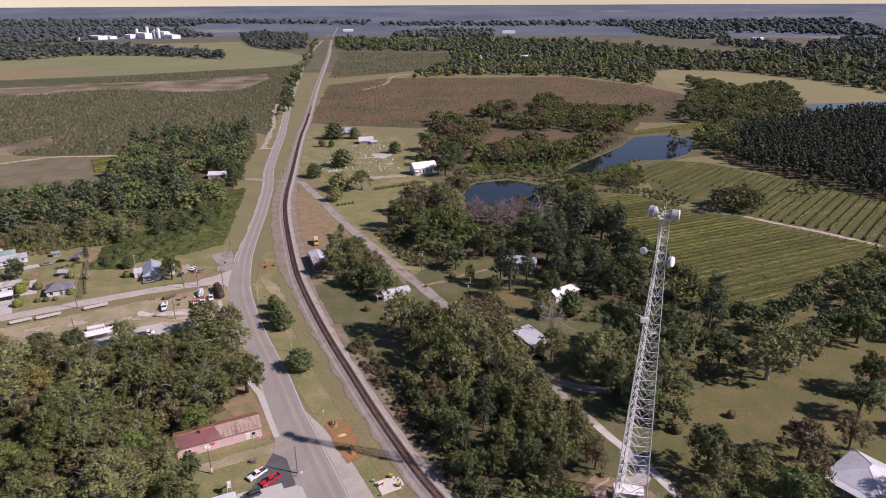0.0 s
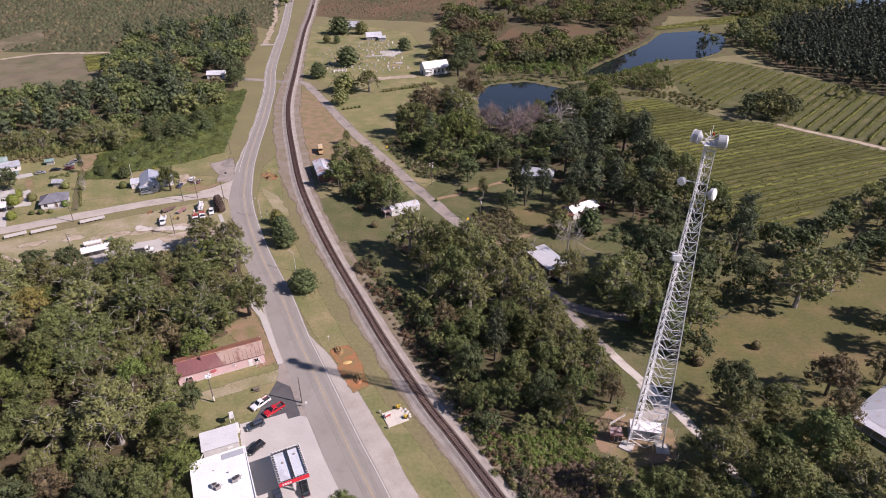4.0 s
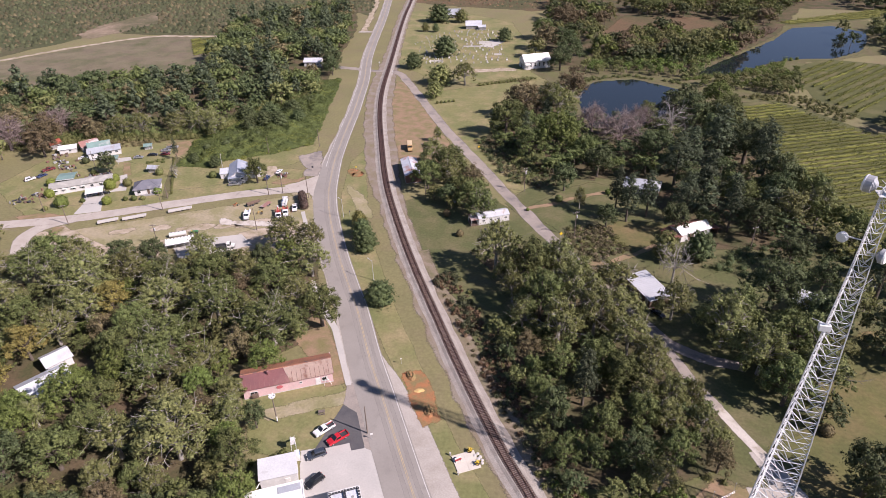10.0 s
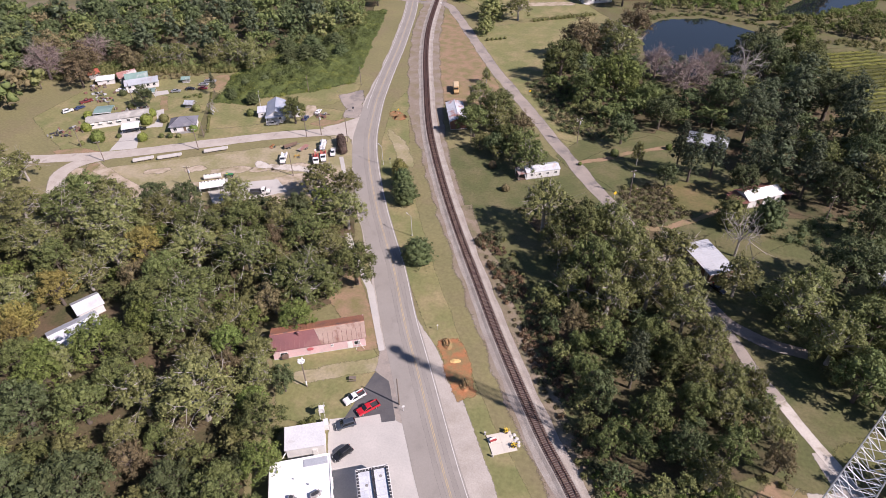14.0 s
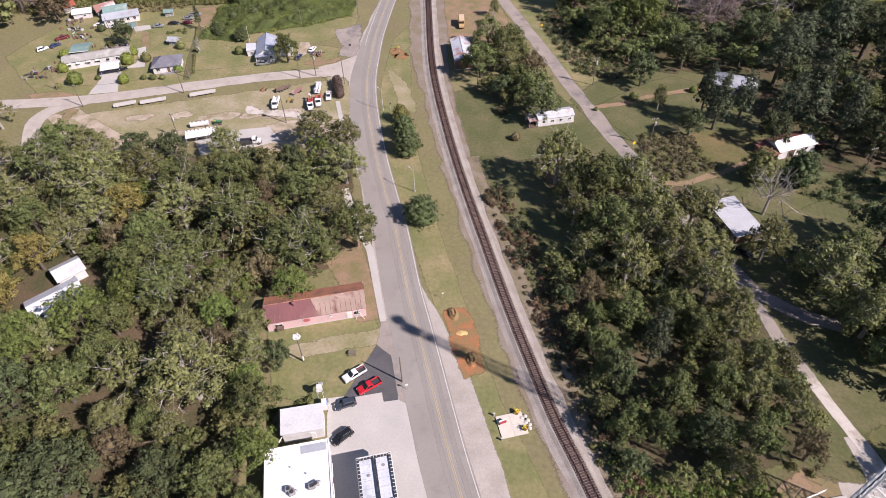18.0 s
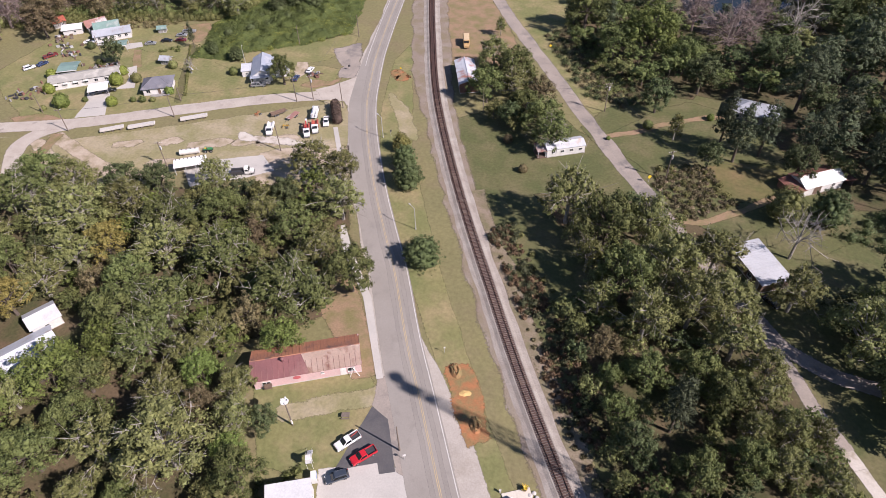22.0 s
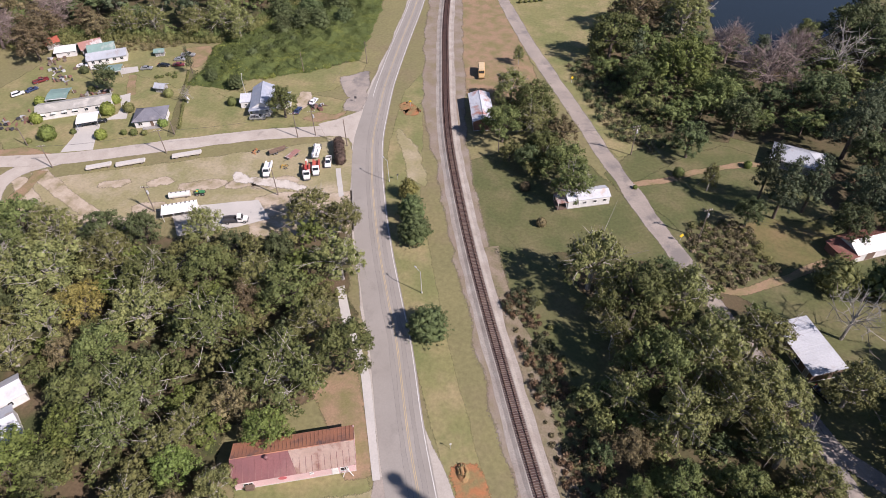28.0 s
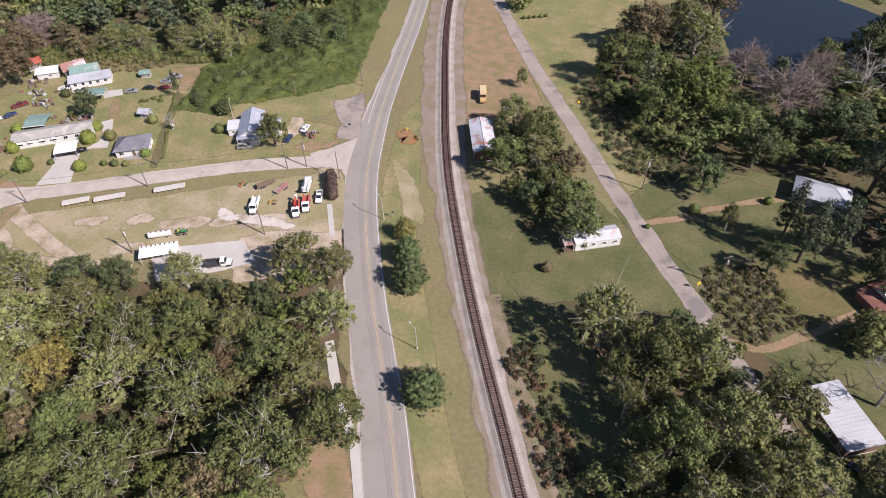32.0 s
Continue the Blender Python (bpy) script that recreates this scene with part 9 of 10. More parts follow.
bus = thing("yellow_bus", pose(-92.2, 254.2, 0.05, 0, 0, -71), "short yellow school-type bus parked by the depot", "bus")
part("body", prism([(-3.6, 0.6), (2.2, 0.6), (2.2, 2.9), (-3.6, 2.95)], 2.3, bevel=0.15), CAR_PAINT["yellow"], bus)
part("roof_panel", box(5.4, 2.0, 0.06, -0.7, 0, 2.93, 0.03), paint("bus_roof", (0.60, 0.46, 0.28), 0.5), bus, "paler sun-bleached roof")
part("bonnet", prism([(2.2, 0.6), (3.8, 0.6), (3.8, 1.3), (2.2, 1.55)], 2.0, bevel=0.08), CAR_PAINT["yellow"], bus)
part("windscreen", box(0.06, 1.9, 0.8, 2.22, 0, 1.75), M_PANE, bus)
for s in (-1, 1):
    for i in range(5):
        part("side_window", box(0.8, 0.05, 0.6, -3.0 + i * 1.05, s * 1.15, 1.8), M_PANE, bus)
wheels(bus, (2.8, -2.4), 0.95, 0.48)


# pale beams on blocks along the side road
def beam_load(x, y, yaw, L, label):
    ob = thing("concrete_beam", pose(x, y, 0.03, 0, 0, yaw), label, "concrete beam", "beams along the side road")
    part("slab", prism([(-L / 2, 0.55), (L / 2 - 0.3, 0.55), (L / 2, 0.8), (L / 2 - 0.2, 1.1), (-L / 2, 1.1)], 1.7, bevel=0.05), M_SLAB, ob)
    for i in (-1, 0, 1):
        part("block", box(0.5, 1.5, 0.55, i * L * 0.36, 0, 0, 0.02), M_WOODPOLE, ob)


beam_load(-160.5, 178.4, 36.5, 8.6, "long pale concrete beam on timber blocks")
beam_load(-173.9, 169.2, 36.5, 8.4, "pale concrete beam on timber blocks near the lane")
beam_load(-181.8, 164.6, 38, 7.2, "thin pale concrete beam on timber blocks")

tank = thing("white_tank", pose(-149.8, 161.4, 0.03, 0, 0, 31), "long white tank with a row of black hatches", "tank")
part("shell", rod((-2.8, 0, 1.0), (2.8, 0, 1.0), 0.85, seg=14), M_WHITEWALL, tank)
for i in range(4):
    part("hatch", rod((-2.0 + i * 1.3, 0, 1.8), (-2.0 + i * 1.3, 0, 1.98), 0.2, seg=8), M_DARK, tank)
for sx in (-1.8, 1.8):
    part("cradle", box(0.3, 1.6, 0.6, sx, 0, 0), M_WOODPOLE, tank)
shelter = thing("white_shelter", pose(-144.3, 155.1, 0.05, 0, 0, 34), "open white yard shelter with a row of dark vents", "shelter")
part("roof", box(9.3, 3.8, 0.14, 0, 0, 2.7, 0.03, rot=Matrix.Rotation(radians(8), 4, "X")), M_WHITEROOF, shelter)
part("back_wall", box(9.1, 0.12, 2.7, 0, 1.8, 0), M_WHITEWALL, shelter)
for i in range(8):
    part("vent", box(0.3, 0.4, 0.25, -4.0 + i * 1.12, 1.5, 2.98), M_DARK, shelter)
for i in range(4):
    part("post", box(0.14, 0.14, 2.45, -4.4 + i * 2.93, -1.7, 0), M_STEEL, shelter)

# ---- mast ----
def make_mast():
    cx, cy, H = 29.9, 88.7, 73.6
    feet = [Vector((26.0, 86.4, 0)), Vector((33.9, 86.3, 0)), Vector((30.0, 93.3, 0))]
    c0 = sum(feet, Vector()) / 3
    ob = thing("radio_mast", pose(c0.x, c0.y, 0), "tall white galvanised lattice radio mast with drum dishes", "radio mast")
    feet = [f - c0 for f in feet]
    paint_m = mat("mast_paint", (0.70, 0.70, 0.69), (0.62, 0.62, 0.62), 0.5, 4, 0.15, 0.5, 0.1)
    top_s = 0.25

    def at(k, z):
        t = min(z / 66.0, 1.0)
        return feet[k] * (1 - t + t * top_s) + Vector((0, 0, z))

    n = 34
    zs = [H * (1 - (1 - i / n) ** 1.25) for i in range(n)] + [H]
    for k in range(3):
        b = bmesh.new()
        last = None
        for z in zs:
            q, r = at(k, z), 0.15 - 0.08 * z / H
            ring = [b.verts.new(q + Vector((r * math.cos(i), r * math.sin(i), 0))) for i in np.arange(6) * math.pi / 3]
            if last:
                for i in range(6):
                    b.faces.new((last[i], last[(i + 1) % 6], ring[(i + 1) % 6], ring[i]))
            last = ring
        b.faces.new(last)
        part("leg", b, paint_m, ob)
    for i, (a, c) in enumerate(zip(zs, zs[1:])):
        s = 0.092 - 0.036 * a / H
        for k in range(3):
            j = (k + 1) % 3
            part("girt", rod(at(k, c), at(j, c), s * 0.8, seg=4), paint_m, ob)
            mid = (at(k, a) + at(j, a)) / 2
            part("brace", rod(mid, at(k, c), s, seg=4), paint_m, ob)
            part("brace", rod(mid, at(j, c), s, seg=4), paint_m, ob)
            if i < 18:
                m2 = (at(k, c) + at(j, c)) / 2
                part("sub_brace", rod((mid + at(k, c)) / 2, (at(k, a) + at(k, c)) / 2, s * 0.7, seg=4), paint_m, ob)
                part("sub_brace", rod((mid + at(j, c)) / 2, (at(j, a) + at(j, c)) / 2, s * 0.7, seg=4), paint_m, ob)
    # ladder and cables up one face
    lad = part("ladder", rod(at(2, 2) * 0.97, at(2, 70) * 0.97 + Vector((0, 0, 2)), 0.05, seg=4), paint_m, ob)
    part("cable_run", rod((at(2, 2) + at(0, 2)) / 2, (at(2, 70) + at(0, 70)) / 2, 0.11, seg=4), M_DARK, ob, "dark cable run")
    for k in range(3):
        part("footing", box(2.9, 2.9, 0.35, feet[k].x, feet[k].y, 0, 0.04, rot=Matrix.Rotation(0.5 * (k - 1), 4, "Z")), M_SLAB, ob, "pale concrete footing")
    shroud = paint("dish_shroud", (0.36, 0.37, 0.39), 0.5)
    face = paint("dish_face", (0.76, 0.76, 0.75), 0.4)

    def dish(z, off, way, r, deep):
        w = Vector(way).normalized()
        p = Vector((*off, z))
        d = part("dish", rod(p, p + w * deep, r, seg=20), shroud, ob, "grey drum dish with a white face")
        part("dish_face", rod(p + w * deep, p + w * (deep + 0.18), r * 0.99, r * 0.9, 20), face, d)
        part("rim", rod(p + w * (deep - 0.1), p + w * (deep + 0.03), r * 1.03, seg=20), face, d)
        part("back_cone", rod(p - w * 0.5, p, r * 0.35, r * 0.9, 16), shroud, d)
        part("mount", rod(p - w * 0.4, Vector((p.x * 0.15, p.y * 0.15, z)), 0.09), paint_m, d)

    dish(73.4, (-1.6, 1.0), (-0.82, 0.55, 0.0), 1.18, 1.0)
    dish(73.2, (1.2, -0.2), (0.95, -0.25, 0.0), 1.18, 1.35)
    dish(65.2, (-2.9, 0.9), (-0.7, -0.7, 0.0), 0.75, 0.55)
    dish(63.5, (1.9, -0.6), (0.8, -0.6, 0.05), 1.1, 0.6)
    part("platform", box(2.4, 2.2, 0.08, 0, 0, 72.6), paint_m, ob)
    part("antenna_box", box(1.7, 0.9, 1.1, -1.6, -0.8, 49.6, 0.06), face, ob, "white equipment box on the mast")
    part("side_arm", rod((-0.4, 0, 50), (-3.6, -0.6, 51.4), 0.07), paint_m, ob)
    part("side_arm", rod((0.6, 0, 55), (1.9, -0.5, 57.6), 0.05), paint_m, ob)
    for a in (0, 1, 2, 3):
        part("antenna_arm", rod((0, 0, 73.6), (1.2 * math.cos(a * 1.57), 1.2 * math.sin(a * 1.57), 74.6), 0.05), paint_m, ob)
    part("lightning_rod", rod((0, 0, 73.6), (0, 0, 76.0), 0.04), paint_m, ob)
    part("beacon", rod((0.3, 0, 74.2), (0.3, 0, 74.6), 0.14, seg=8), M_TAIL, ob)
    part("side_arm", rod((0.5, 0, 56), (2.6, 0.4, 59), 0.05), paint_m, ob)
    part("side_arm", rod((0.5, 0, 65.2), (-2.9, 0.9, 65.2), 0.06), paint_m, ob)
    part("side_arm", rod((0.3, 0, 63), (2.4, -0.3, 63.4), 0.06), paint_m, ob)


make_mast()
hut = thing("equipment_shelter", pose(30.4, 90.0, 0, 0, 0, -6), "long white equipment shelter inside the mast's base", "shelter")
part("body", box(6.6, 2.9, 2.8, 0, 0, 0.25, 0.03), M_WHITEWALL, hut)
part("roof", box(7.0, 3.3, 0.16, 0, 0, 3.05, 0.03), M_WHITEROOF, hut)
part("door", box(0.95, 0.06, 2.05, 1.6, -1.48, 0.3), M_GREYWALL, hut)
part("wall_unit", box(0.8, 0.5, 1.2, -1.2, -1.7, 0.8, 0.03), M_STEEL, hut)
part("plinth", box(7.2, 3.4, 0.25, 0, 0, 0), M_SLAB, hut)
for i, (x, y) in enumerate(((20.5, 89.5), (22.5, 92.8), (27.0, 96.0), (34.5, 95.0), (37.5, 90.0), (36.5, 83.0), (22.0, 83.6))):
    f = thing("fence_post", pose(x, y, 0), "thin steel compound fence post", "fence post", "posts round the mast")
    part("post", rod((0, 0, 0), (0, 0, 2.6), 0.05), M_STEEL, f)
    part("cap", rod((0, 0, 2.6), (0, 0, 2.7), 0.08), M_STEEL, f)
    part("arm", rod((0, 0, 2.5), (0.3, 0, 2.9), 0.025), M_STEEL, f)
gate = thing("rail_frame", pose(24.0, 91.6, 0, 0, 0, 40), "steel ice-bridge frame beside the shelter", "frame")
for sx in (-2, 2):
    part("post", rod((sx, 0, 0), (sx, 0, 3.2), 0.06), M_STEEL, gate)
for z in (2.6, 3.1):
    part("rail", rod((-2.2, 0, z), (3.4, 0, z), 0.05), M_STEEL, gate)
building("brick_hut", "small dark open hut beside the mast", 23.6, 88.6, 5, 2.6, 2.2, 2.0, 0.3, M_BROWNWALL, M_RUSTROOF, "flat", 0.15, 0, doors=[("f", 0, 0.8, 1.8, M_DARK)], category="hut")


# ---- poles, lamps, signs ----
def utility_pole(x, y, h, yaw, arms=1, box_on=False, lean=0.0, label="weathered wooden utility pole with a crossarm"):
    ob = thing("utility_pole", pose(x, y, 0, lean, 0, yaw), label, "utility pole", "utility poles")
    part("pole", rod((0, 0, -0.3), (0, 0, h), 0.17, 0.11, 8), M_WOODPOLE, ob)
    for k in range(arms):
        a = part("crossarm", box(2.3, 0.12, 0.13, 0, 0.1, h - 0.6 - 0.9 * k), M_WOODPOLE, ob)
        for sx in (-1.0, -0.4, 0.5, 1.0):
            part("insulator", rod((sx, 0.1, h - 0.47 - 0.9 * k), (sx, 0.1, h - 0.22 - 0.9 * k), 0.06), M_TRIM, a)
    if box_on:
        t = part("transformer", rod((0.35, 0, h - 2.6), (0.35, 0, h - 1.6), 0.26, seg=10), M_STEEL, ob)
        part("bushing", rod((0.35, 0, h - 1.6), (0.35, 0, h - 1.35), 0.06), M_TRIM, t)
    return ob


for x, y, h, yaw, arms, tr in ((-35.1, 223.0, 10.2, 35, 2, True), (-13.2, 192.8, 9.6, 35, 1, True), (-52.2, 92.6, 8.6, 30, 0, False), (-133.8, 198.3, 9.0, 30, 1, False), (-129.0, 201.1, 9.0, 30, 1, True), (-116.9, 199.2, 9.5, 60, 0, False),
                               (-167.6, 177.4, 8.6, 30, 1, False), (-195.4, 159.8, 8.2, 30, 1, False), (-172.1, 186.8, 6.0, 30, 0, False), (-124.2, 171.5, 9.0, 20, 0, False), (-152.5, 153.9, 8.8, 20, 1, True), (-221.8, 205.3, 8.0, 30, 0, False),
                               (-134.5, 248.6, 8.6, 20, 0, False), (-276.9, 271.0, 9, 20, 1, False), (-72.3, 211.2, 8.4, 30, 1, False), (-212.2, 166.1, 6.5, 30, 0, False), (44.0, 196, 9, 35, 1, False), (70, 168, 9, 35, 1, False), (-153.4, 235.4, 8, 20, 0, False)):
    utility_pole(x, y, h, yaw, arms, tr, label="weathered wooden utility pole with a crossarm" if arms else "plain weathered wooden utility pole")


def wire(a, b, sag=1.0):
    ob = thing("power_line", Matrix(), "thin dark overhead power line", "power line", "overhead lines")
    bm = bmesh.new()
    pts = [Vector(a).lerp(Vector(b), i / 10) - Vector((0, 0, 4 * sag * (i / 10) * (1 - i / 10))) for i in range(11)]
    rings = [[bm.verts.new(p + Vector(o) * 0.025) for o in ((1, 0, 0), (0, 1, 0), (-1, 0, 0), (0, 0, -1))] for p in pts]
    for p, q in zip(rings, rings[1:]):
        for i in range(4):
            bm.faces.new((p[i], p[(i + 1) % 4], q[(i + 1) % 4], q[i]))
    part("cable", bm, M_DARK, ob)


for d in (-0.9, 0.9):
    wire((-35.1 + d * 0.8, 223 + d * 0.5, 9.7), (-13.2 + d * 0.8, 192.8 + d * 0.5, 9.1))
    wire((-35.1 + d * 0.8, 223 + d * 0.5, 9.7), (-72.3 + d * 0.8, 211.2 + d * 0.5, 8.0))
    wire((-13.2 + d * 0.8, 192.8 + d * 0.5, 9.1), (44 + d * 0.8, 196 + d * 0.5, 8.6))
    wire((44 + d * 0.8, 196 + d * 0.5, 8.6), (70 + d * 0.8, 168 + d * 0.5, 8.6))
    wire((-133.8 + d * 0.8, 198.3 + d * 0.5, 8.5), (-167.6 + d * 0.8, 177.4 + d * 0.5, 8.1))
    wire((-167.6 + d * 0.8, 177.4 + d * 0.5, 8.1), (-195.4 + d * 0.8, 159.8 + d * 0.5, 7.7))
wire((-129, 201.1, 8.6), (-137.1, 249.4, 8.2))


def street_lamp(x, y, h, yaw):
    ob = thing("street_lamp", pose(x, y, 0, 0, 0, yaw), "slim grey street lamp with a short arm", "street lamp", "street lamps")
    part("pole", rod((0, 0, 0), (0, 0, h), 0.1, 0.07, 8), M_STEEL, ob)
    part("arm", rod((0, 0, h - 0.1), (1.6, 0, h + 0.15), 0.05), M_STEEL, ob)
    hd = part("lamp_head", box(0.7, 0.3, 0.16, 1.8, 0, h + 0.1, 0.04), M_STEEL, ob)
    part("lens", box(0.45, 0.22, 0.05, 1.8, 0, h + 0.06), M_LAMP, hd)
    part("base", rod((0, 0, 0), (0, 0, 0.4), 0.2, seg=8), M_SLAB, ob)


street_lamp(-72.2, 151.4, 7.2, 150)
street_lamp(-97.3, 187.5, 7.4, 150)
street_lamp(-164.8, 215.5, 6.4, 120)

flood = thing("floodlight_pole", pose(-74.1, 90.7, 0, 0, 0, 30), "tall wooden pole with a white round light cluster", "floodlight pole")
part("pole", rod((0, 0, -0.2), (0, 0, 8.4), 0.16, 0.12, 8), M_WOODPOLE, flood)
part("white_sleeve", rod((0, 0, 0.6), (0, 0, 2.0), 0.19, seg=8), M_TRIM, flood)
part("hoop", rod((0, 0, 8.4), (0, 0, 8.55), 0.8, seg=12), M_TRIM, flood)
for i in range(5):
    a = i * 1.257
    h = part("lamp_head", rod((0.62 * math.cos(a), 0.62 * math.sin(a), 8.5), (0.7 * math.cos(a), 0.7 * math.sin(a), 8.85), 0.22, 0.16, 8), M_TRIM, flood)
    part("lens", rod((0.62 * math.cos(a), 0.62 * math.sin(a), 8.42), (0.62 * math.cos(a), 0.62 * math.sin(a), 8.5), 0.2, seg=8), M_LAMP, h)


def road_sign(x, y, h, yaw, colour, label, diamond=False, size=0.75):
    ob = thing("road_sign", pose(x, y, 0, 0, 0, yaw), label, "road sign", "road signs")
    part("post", rod((0, 0, 0), (0, 0, h), 0.04), M_STEEL, ob)
    p = part("plate", box(size, 0.03, size, 0, 0, -size / 2), colour, ob)
    p.matrix_basis = pose(0, -0.06, h - size * 0.4, 0, 45 if diamond else 0, 0)
    part("bracket", box(0.3, 0.05, 0.06, 0, -0.03, h - size * 0.5), M_STEEL, ob)


M_SIGNY = paint("sign_yellow", (0.75, 0.52, 0.04), 0.4)
road_sign(-17.6, 189.9, 2.4, 35, M_SIGNY, "yellow diamond road sign beside the lane", True, 0.95)
road_sign(-61.0, 258.8, 2.4, 35, M_SIGNY, "yellow diamond warning sign on the verge", True, 0.8)
road_sign(-107.5, 226.5, 2.3, 20, M_SIGNY, "small yellow sign in the median", True, 0.6)
road_sign(-51.8, 116.7, 2.0, 30, M_TRIM, "small white sign in the median", False, 0.4)
road_sign(-95.3, 189.0, 2.2, 60, M_DARK, "small dark sign behind the lamp", False, 0.6)
road_sign(-126.2, 223.3, 2.0, 30, M_DARK, "small dark roadside sign", False, 0.8)
road_sign(-137.5, 364, 2.6, 20, M_TRIM, "white crossbuck post at the level crossing", True, 0.8)
road_sign(-152, 381, 2.6, 200, M_TRIM, "white crossbuck post across the railway", True, 0.8)
road_sign(-50.6, 91.2, 2.0, 30, M_TRIM, "small white roadside sign by the pole", False, 0.6)

# ---- monument pad by the railway ----
pad = thing("monument_pad", pose(-28.3, 90.1, 0.02, 0, 0, 32), "pale square concrete pad with flower tubs", "concrete pad")
for i in range(2):
    for j in range(2):
        part("slab", box(2.62, 2.42, 0.2, -1.32 + i * 2.64, -1.22 + j * 2.44, 0, 0.015), mat("pad_concrete", (0.60, 0.55, 0.47), (0.54, 0.50, 0.43), 0.4, 5, 0.2, 0.85), pad)
bench = thing("memorial_bench", pose(-30.0, 89.8, 0.22, 0, 0, 42), "small red and white memorial bench", "bench")
part("seat", box(1.5, 0.5, 0.1, 0, 0, 0.42, 0.02), paint("bench_red", (0.33, 0.05, 0.05), 0.5), bench)
part("back", box(1.5, 0.1, 0.5, 0, 0.25, 0.5, 0.02), M_TRIM, bench)
for sx in (-0.6, 0.6):
    part("leg", box(0.12, 0.45, 0.42, sx, 0, 0), M_TRIM, bench)
for x, y, c in ((-28.1, 92.9, "brown"), (-25.7, 90.0, "yellow")):
    tub = thing("flower_tub", pose(x, y, 0.2), "round wooden tub of yellow flowers", "flower tub", "tubs on the pad")
    part("tub", rod((0, 0, 0), (0, 0, 0.5), 0.45, 0.55, 12), M_BROWNWALL, tub)
    part("soil", rod((0, 0, 0.5), (0, 0, 0.55), 0.5, seg=12), M_FLOOR, tub)
    rng0 = np.random.default_rng(int(x * -10))
    v, f = cards(rng0, rng0.normal(size=(70, 3)) * (0.3, 0.3, 0.12) + (0, 0, 0.75), rng0.normal(size=(70, 3)) + (0, 0, 1), np.full(70, 0.14))
    fl = new("flowers", fast_mesh("flowers", v, f, [M_SIGNY]))
    fl.parent = tub
for x, y in ((-26.3, 92.8), (-25.6, 92.1), (-25.0, 91.3), (-26.9, 92.2), (-24.8, 90.6), (-25.9, 91.5)):
    st = thing("stone", pose(x, y, 0.1, 0, 0, x * 50), "pale grey loose boulder at the pad's corner", "stone", "stones by the pad")
    b = bmesh.new()
    bmesh.ops.create_icosphere(b, subdivisions=2, radius=0.42)
    for v in b.verts:
        v.co *= 1 + 0.3 * noise.noise(v.co * 2 + Vector((x, y, 0)))
        v.co.z *= 0.6
    part("rock", b, M_SLAB, st)
for x, y in ((-32.1, 91.0), (-29.2, 86.4)):
    c = thing("corner_post", pose(x, y, 0), "short pale corner post of the pad", "post", "posts of the pad")
    part("post", box(0.3, 0.3, 0.8, 0, 0, 0, 0.03), M_SLAB, c)
    part("cap", box(0.4, 0.4, 0.1, 0, 0, 0.8, 0.02), M_SLAB, c)

# dug clay pits with stumps
for x, y, yaw in ((-48.0, 113.0, 120), (-40.3, 102.3, 118)):
    pit = thing("clay_mound", pose(x, y, 0.03, 0, 0, yaw), "heap of torn roots and red clay from digging", "clay heap", "clay heaps")
    b = bmesh.new()
    bmesh.ops.create_grid(b, x_segments=22, y_segments=14, size=1)
    for v in b.verts:
        r = math.hypot(v.co.x, v.co.y)
        v.co.x *= 2.1
        v.co.y *= 1.25
        v.co.z = max(0, (0.75 - abs(r - 0.55) * 1.6)) * (0.8 + 0.8 * noise.noise(Vector((v.co.x * 1.7, v.co.y * 1.7, x)))) if r < 1 else -0.05
    part("clay", b, M_CLAY, pit)
    rr = random.Random(int(x * -7))
    for i in range(12):
        a, q = rr.uniform(0, 6.28), rr.uniform(0.3, 1.0)
        part("root", rod((q * math.cos(a) * 1.2, q * math.sin(a) * 0.6, 0.25), (q * math.cos(a) * 1.9, q * math.sin(a) * 1.2, rr.uniform(0.3, 1.0)), 0.14, 0.05), M_PALECLAY, pit)
    part("stump", rod((-0.7, 0, 0.2), (0.8, 0.2, 0.75), 0.42, 0.3, 9), M_CLAY, pit)
tarp = thing("sand_heap", pose(-44.4, 108.4, 0.03, 0, 0, 20), "small heap of pale yellow sand on the clay", "sand heap")
b = bmesh.new()
bmesh.ops.create_grid(b, x_segments=14, y_segments=12, size=1)
for v in b.verts:
    r = math.hypot(v.co.x, v.co.y) + 0.25 * noise.noise(Vector((v.co.x * 2, v.co.y * 2, 3)))
    v.co.x *= 1.7
    v.co.z = max(-0.05, 0.4 * (0.85 - r))
part("sand", b, mat("yellow_sand", (0.62, 0.42, 0.17), (0.55, 0.36, 0.15), 1, 5, 0.3, 0.95), tarp)

seat = thing("picnic_table", pose(-65.0, 95.7, 0.05, 0, 0, 20), "small wooden picnic table on the grass", "table")
part("top", box(1.6, 0.8, 0.08, 0, 0, 0.7), M_WOODPOLE, seat)
for s in (-0.65, 0.65):
    part("leg", rod((s, -0.5, 0), (s, 0.3, 0.7), 0.05), M_WOODPOLE, seat)
    part("leg", rod((s, 0.5, 0), (s, -0.3, 0.7), 0.05), M_WOODPOLE, seat)
    part("plank", box(1.6, 0.25, 0.06, 0, s, 0.42), M_WOODPOLE, seat)


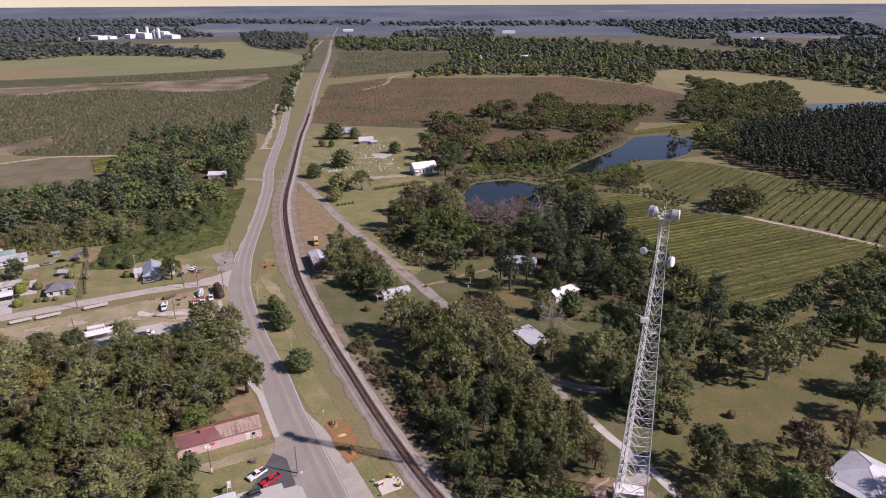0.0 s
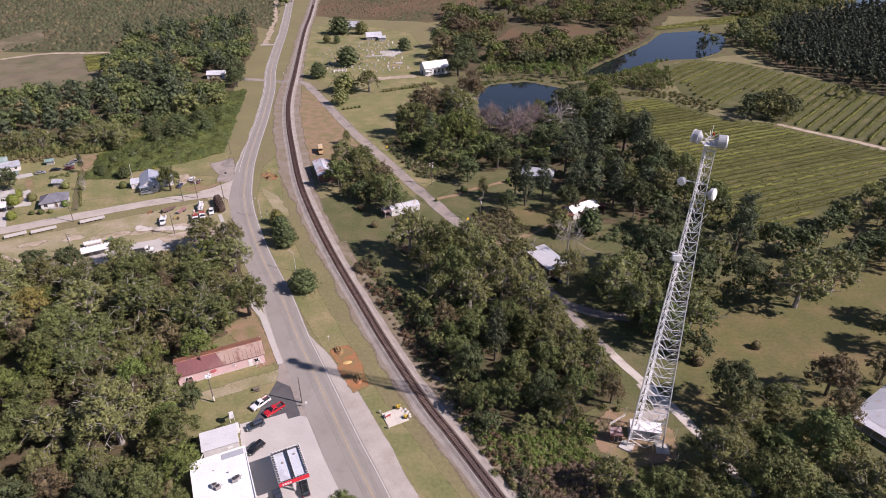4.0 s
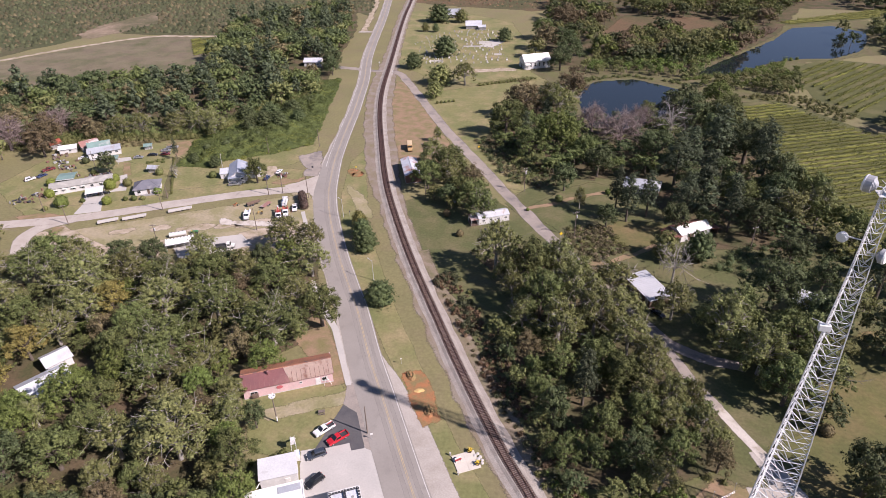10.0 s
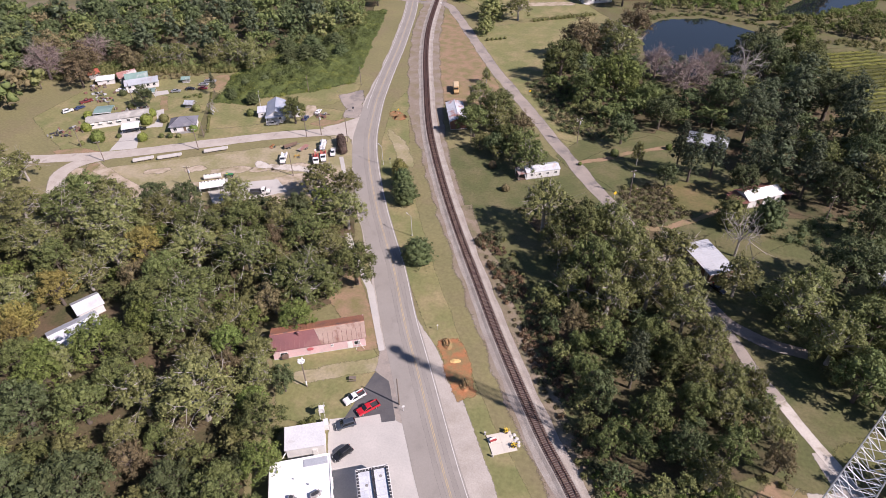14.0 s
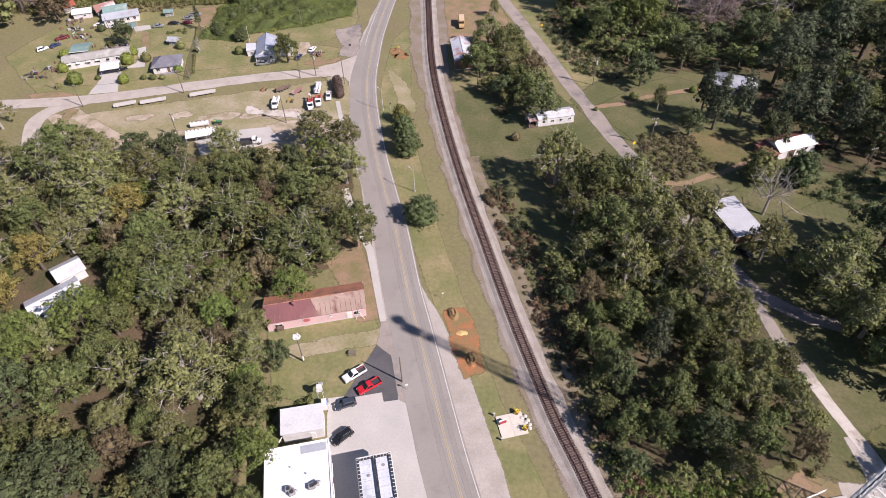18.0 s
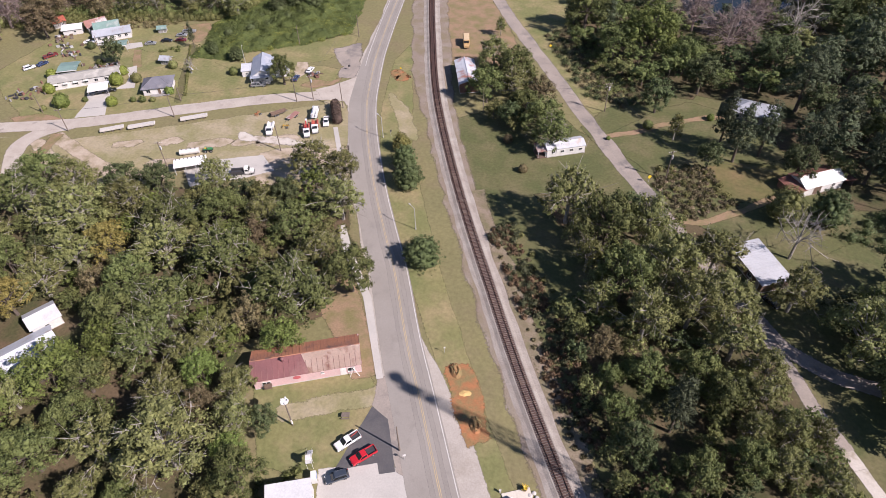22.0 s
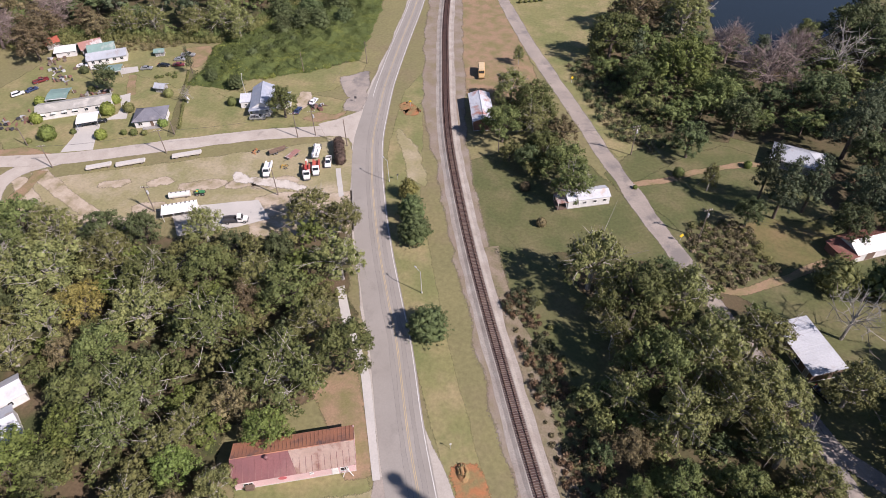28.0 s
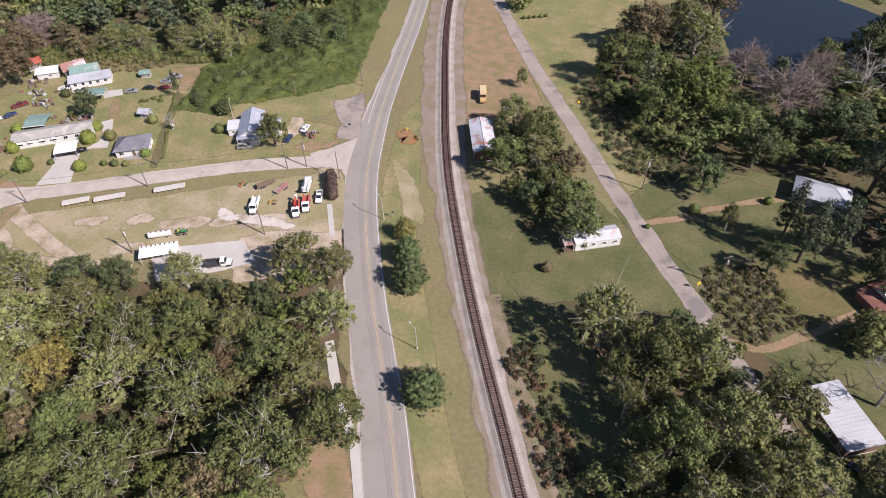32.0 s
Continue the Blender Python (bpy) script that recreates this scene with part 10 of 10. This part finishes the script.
# ---- cemetery ----
stone_m = mat("grave_stone", (0.50, 0.475, 0.43), (0.38, 0.36, 0.325), 0.8, 4, 0.3, 0.7, vary=0.35)
grave = thing("gravestone", pose(-110, 452, 0, 0, 0, 12), "pale upright gravestone on a low base", "gravestone", "gravestones")
part("tablet", prism([(-0.35, 0.2), (0.35, 0.2), (0.35, 0.95), (0.2, 1.12), (-0.2, 1.12), (-0.35, 0.95)], 0.18, bevel=0.02), stone_m, grave)
part("base", box(0.9, 0.4, 0.2, 0, 0, 0, 0.02), stone_m, grave)
ledger = thing("grave_slab", pose(-105, 446, 0, 0, 0, 12), "low pale grave slab in the grass", "grave slab", "grave slabs")
part("slab", box(1.0, 2.1, 0.35, 0, 0, 0, 0.03), stone_m, ledger)
part("headstone", box(0.9, 0.2, 0.7, 0, 1.0, 0.35, 0.02), stone_m, ledger)
rr = random.Random(21)
spots = scatter([(-146, 440), (-124, 390), (-118, 395), (-90, 398), (-72, 408), (-80, 430), (-92, 484), (-110, 494), (-128, 480), (-142, 462)], 3.6, 22)
for i, (x, y) in enumerate(spots[:170]):
    if any((x - a)**2 + (y - b)**2 < 9 for a, b, _ in PLACED):
        continue
    copy_thing(grave if i % 3 else ledger, pose(x, y, 0.02, 0, 0, 12 + rr.gauss(0, 4)) @ Matrix.Scale(rr.uniform(0.65, 1.2), 4))
for x, y, w, d in ((-119, 399, 7, 3), (-125, 438, 9, 3.5), (-97, 452, 9, 8), (-104, 440, 12, 3), (-82, 422, 5, 4)):
    pl = thing("family_plot", pose(x, y, 0.03, 0, 0, 12), "pale kerbed family plot in the cemetery", "grave plot", "family plots")
    part("bed", box(w - 0.3, d - 0.3, 0.08, 0, 0, 0), mat("plot_gravel", (0.46, 0.43, 0.39), (0.38, 0.355, 0.32), 0.5, 4, 0.3, 0.9), pl)
    for sx, sy, lx, ly in ((0, d / 2, w, 0.15), (0, -d / 2, w, 0.15), (w / 2, 0, 0.15, d - 0.15), (-w / 2, 0, 0.15, d - 0.15)):
        part("kerb", box(lx, ly, 0.28, sx, sy, 0), stone_m, pl)
for i in range(4):
    ob = thing("monument", pose(-121 + i * 2.3, 392 + i * 1.6, 0, 0, 0, 12), "tall pale obelisk monument", "monument", "monuments")
    part("plinth", box(0.9, 0.9, 0.7, 0, 0, 0, 0.03), stone_m, ob)
    part("shaft", rod((0, 0, 0.7), (0, 0, 2.6 + 0.3 * i), 0.36, 0.2, 4), stone_m, ob)

# ---- yard clutter by the small houses ----
JUNK_M = [M_STEEL, M_RUSTWALL, M_GREYWALL, M_WOODPOLE, M_BROWNWALL, M_DARK]
for i in range(128):
    cx, cy, s = ((-234, 202, 4), (-241, 207, 5), (-216, 197.5, 4.5), (-226, 178, 4), (-229, 172, 4.5), (-248, 212, 3.5), (-137, 216, 2.5), (-213, 199, 4))[i % 8]
    x, y = rr.gauss(cx, s * 0.6), rr.gauss(cy, s * 0.4)
    m = JUNK_M[rr.randrange(6)]
    k = rr.randrange(3)
    if k == 0:
        o = thing("drum", pose(x, y, 0.02), "old metal drum standing in the yard", "drum", "yard clutter")
        part("shell", rod((0, 0, 0), (0, 0, 0.9), 0.3, seg=12), m, o)
        part("lid", rod((0, 0, 0.9), (0, 0, 0.94), 0.31, seg=12), m, o)
    elif k == 1:
        o = thing("crate", pose(x, y, 0.02, 0, 0, rr.uniform(0, 90)), "weathered crate lying in the yard", "crate", "yard clutter")
        for j in range(4):
            part("board", box(1.1, 0.22, 0.6, 0, -0.36 + j * 0.24, 0.05, 0.01), m, o)
        part("rim", box(1.2, 1.0, 0.06, 0, 0, 0.65), m, o)
    else:
        o = thing("board_stack", pose(x, y, 0.02, 0, 0, rr.uniform(0, 180)), "loose stack of old boards in the yard", "board stack", "yard clutter")
        for j in range(5):
            part("board", box(2.0, 0.25, 0.06, rr.uniform(-0.2, 0.2), rr.uniform(-0.3, 0.3), j * 0.07), m, o)

# gateposts and shrubs' stakes of the small gardens, a satellite dish
sat = thing("satellite_dish", pose(-180.2, 203.8, 0, 0, 0, 140), "pale mesh satellite dish on the lawn", "satellite dish")
part("mast", rod((0, 0, 0), (0, 0, 1.6), 0.06), M_STEEL, sat)
b = bmesh.new()
bmesh.ops.create_cone(b, cap_ends=False, segments=16, radius1=0.15, radius2=1.1, depth=0.45, matrix=pose(0, -0.2, 1.9, 55))
bmesh.ops.solidify(b, geom=b.faces[:], thickness=0.04)
part("bowl", b, M_STEEL, sat)
part("feed", rod((0, -0.2, 1.9), (0, -0.9, 2.4), 0.04), M_STEEL, sat)
stump = thing("stump_heap", pose(66.4, 125.4, 0, 0, 0, 10), "dark brush heap on the park lawn", "brush heap")
b = bmesh.new()
bmesh.ops.create_icosphere(b, subdivisions=3, radius=1.2)
for v in b.verts:
    v.co *= 1 + 0.35 * noise.noise(v.co * 1.8)
    v.co.z = max(-0.1, v.co.z * 0.6)
part("heap", b, M_BROWNWALL, stump)
for i in range(9):
    a = i * 0.7
    part("branch", rod((0.3 * math.cos(a), 0.3 * math.sin(a), 0.3), (1.6 * math.cos(a), 1.6 * math.sin(a), 0.7 + 0.1 * (i % 4)), 0.06, 0.02), M_BARK, stump)

# ---- the plan's units into metres ----
for ob in list(scene.objects):
    if ob.parent is None and ob is not cam and ob is not sun:
        ob.matrix_basis = Matrix.Scale(PLAN, 4) @ ob.matrix_basis
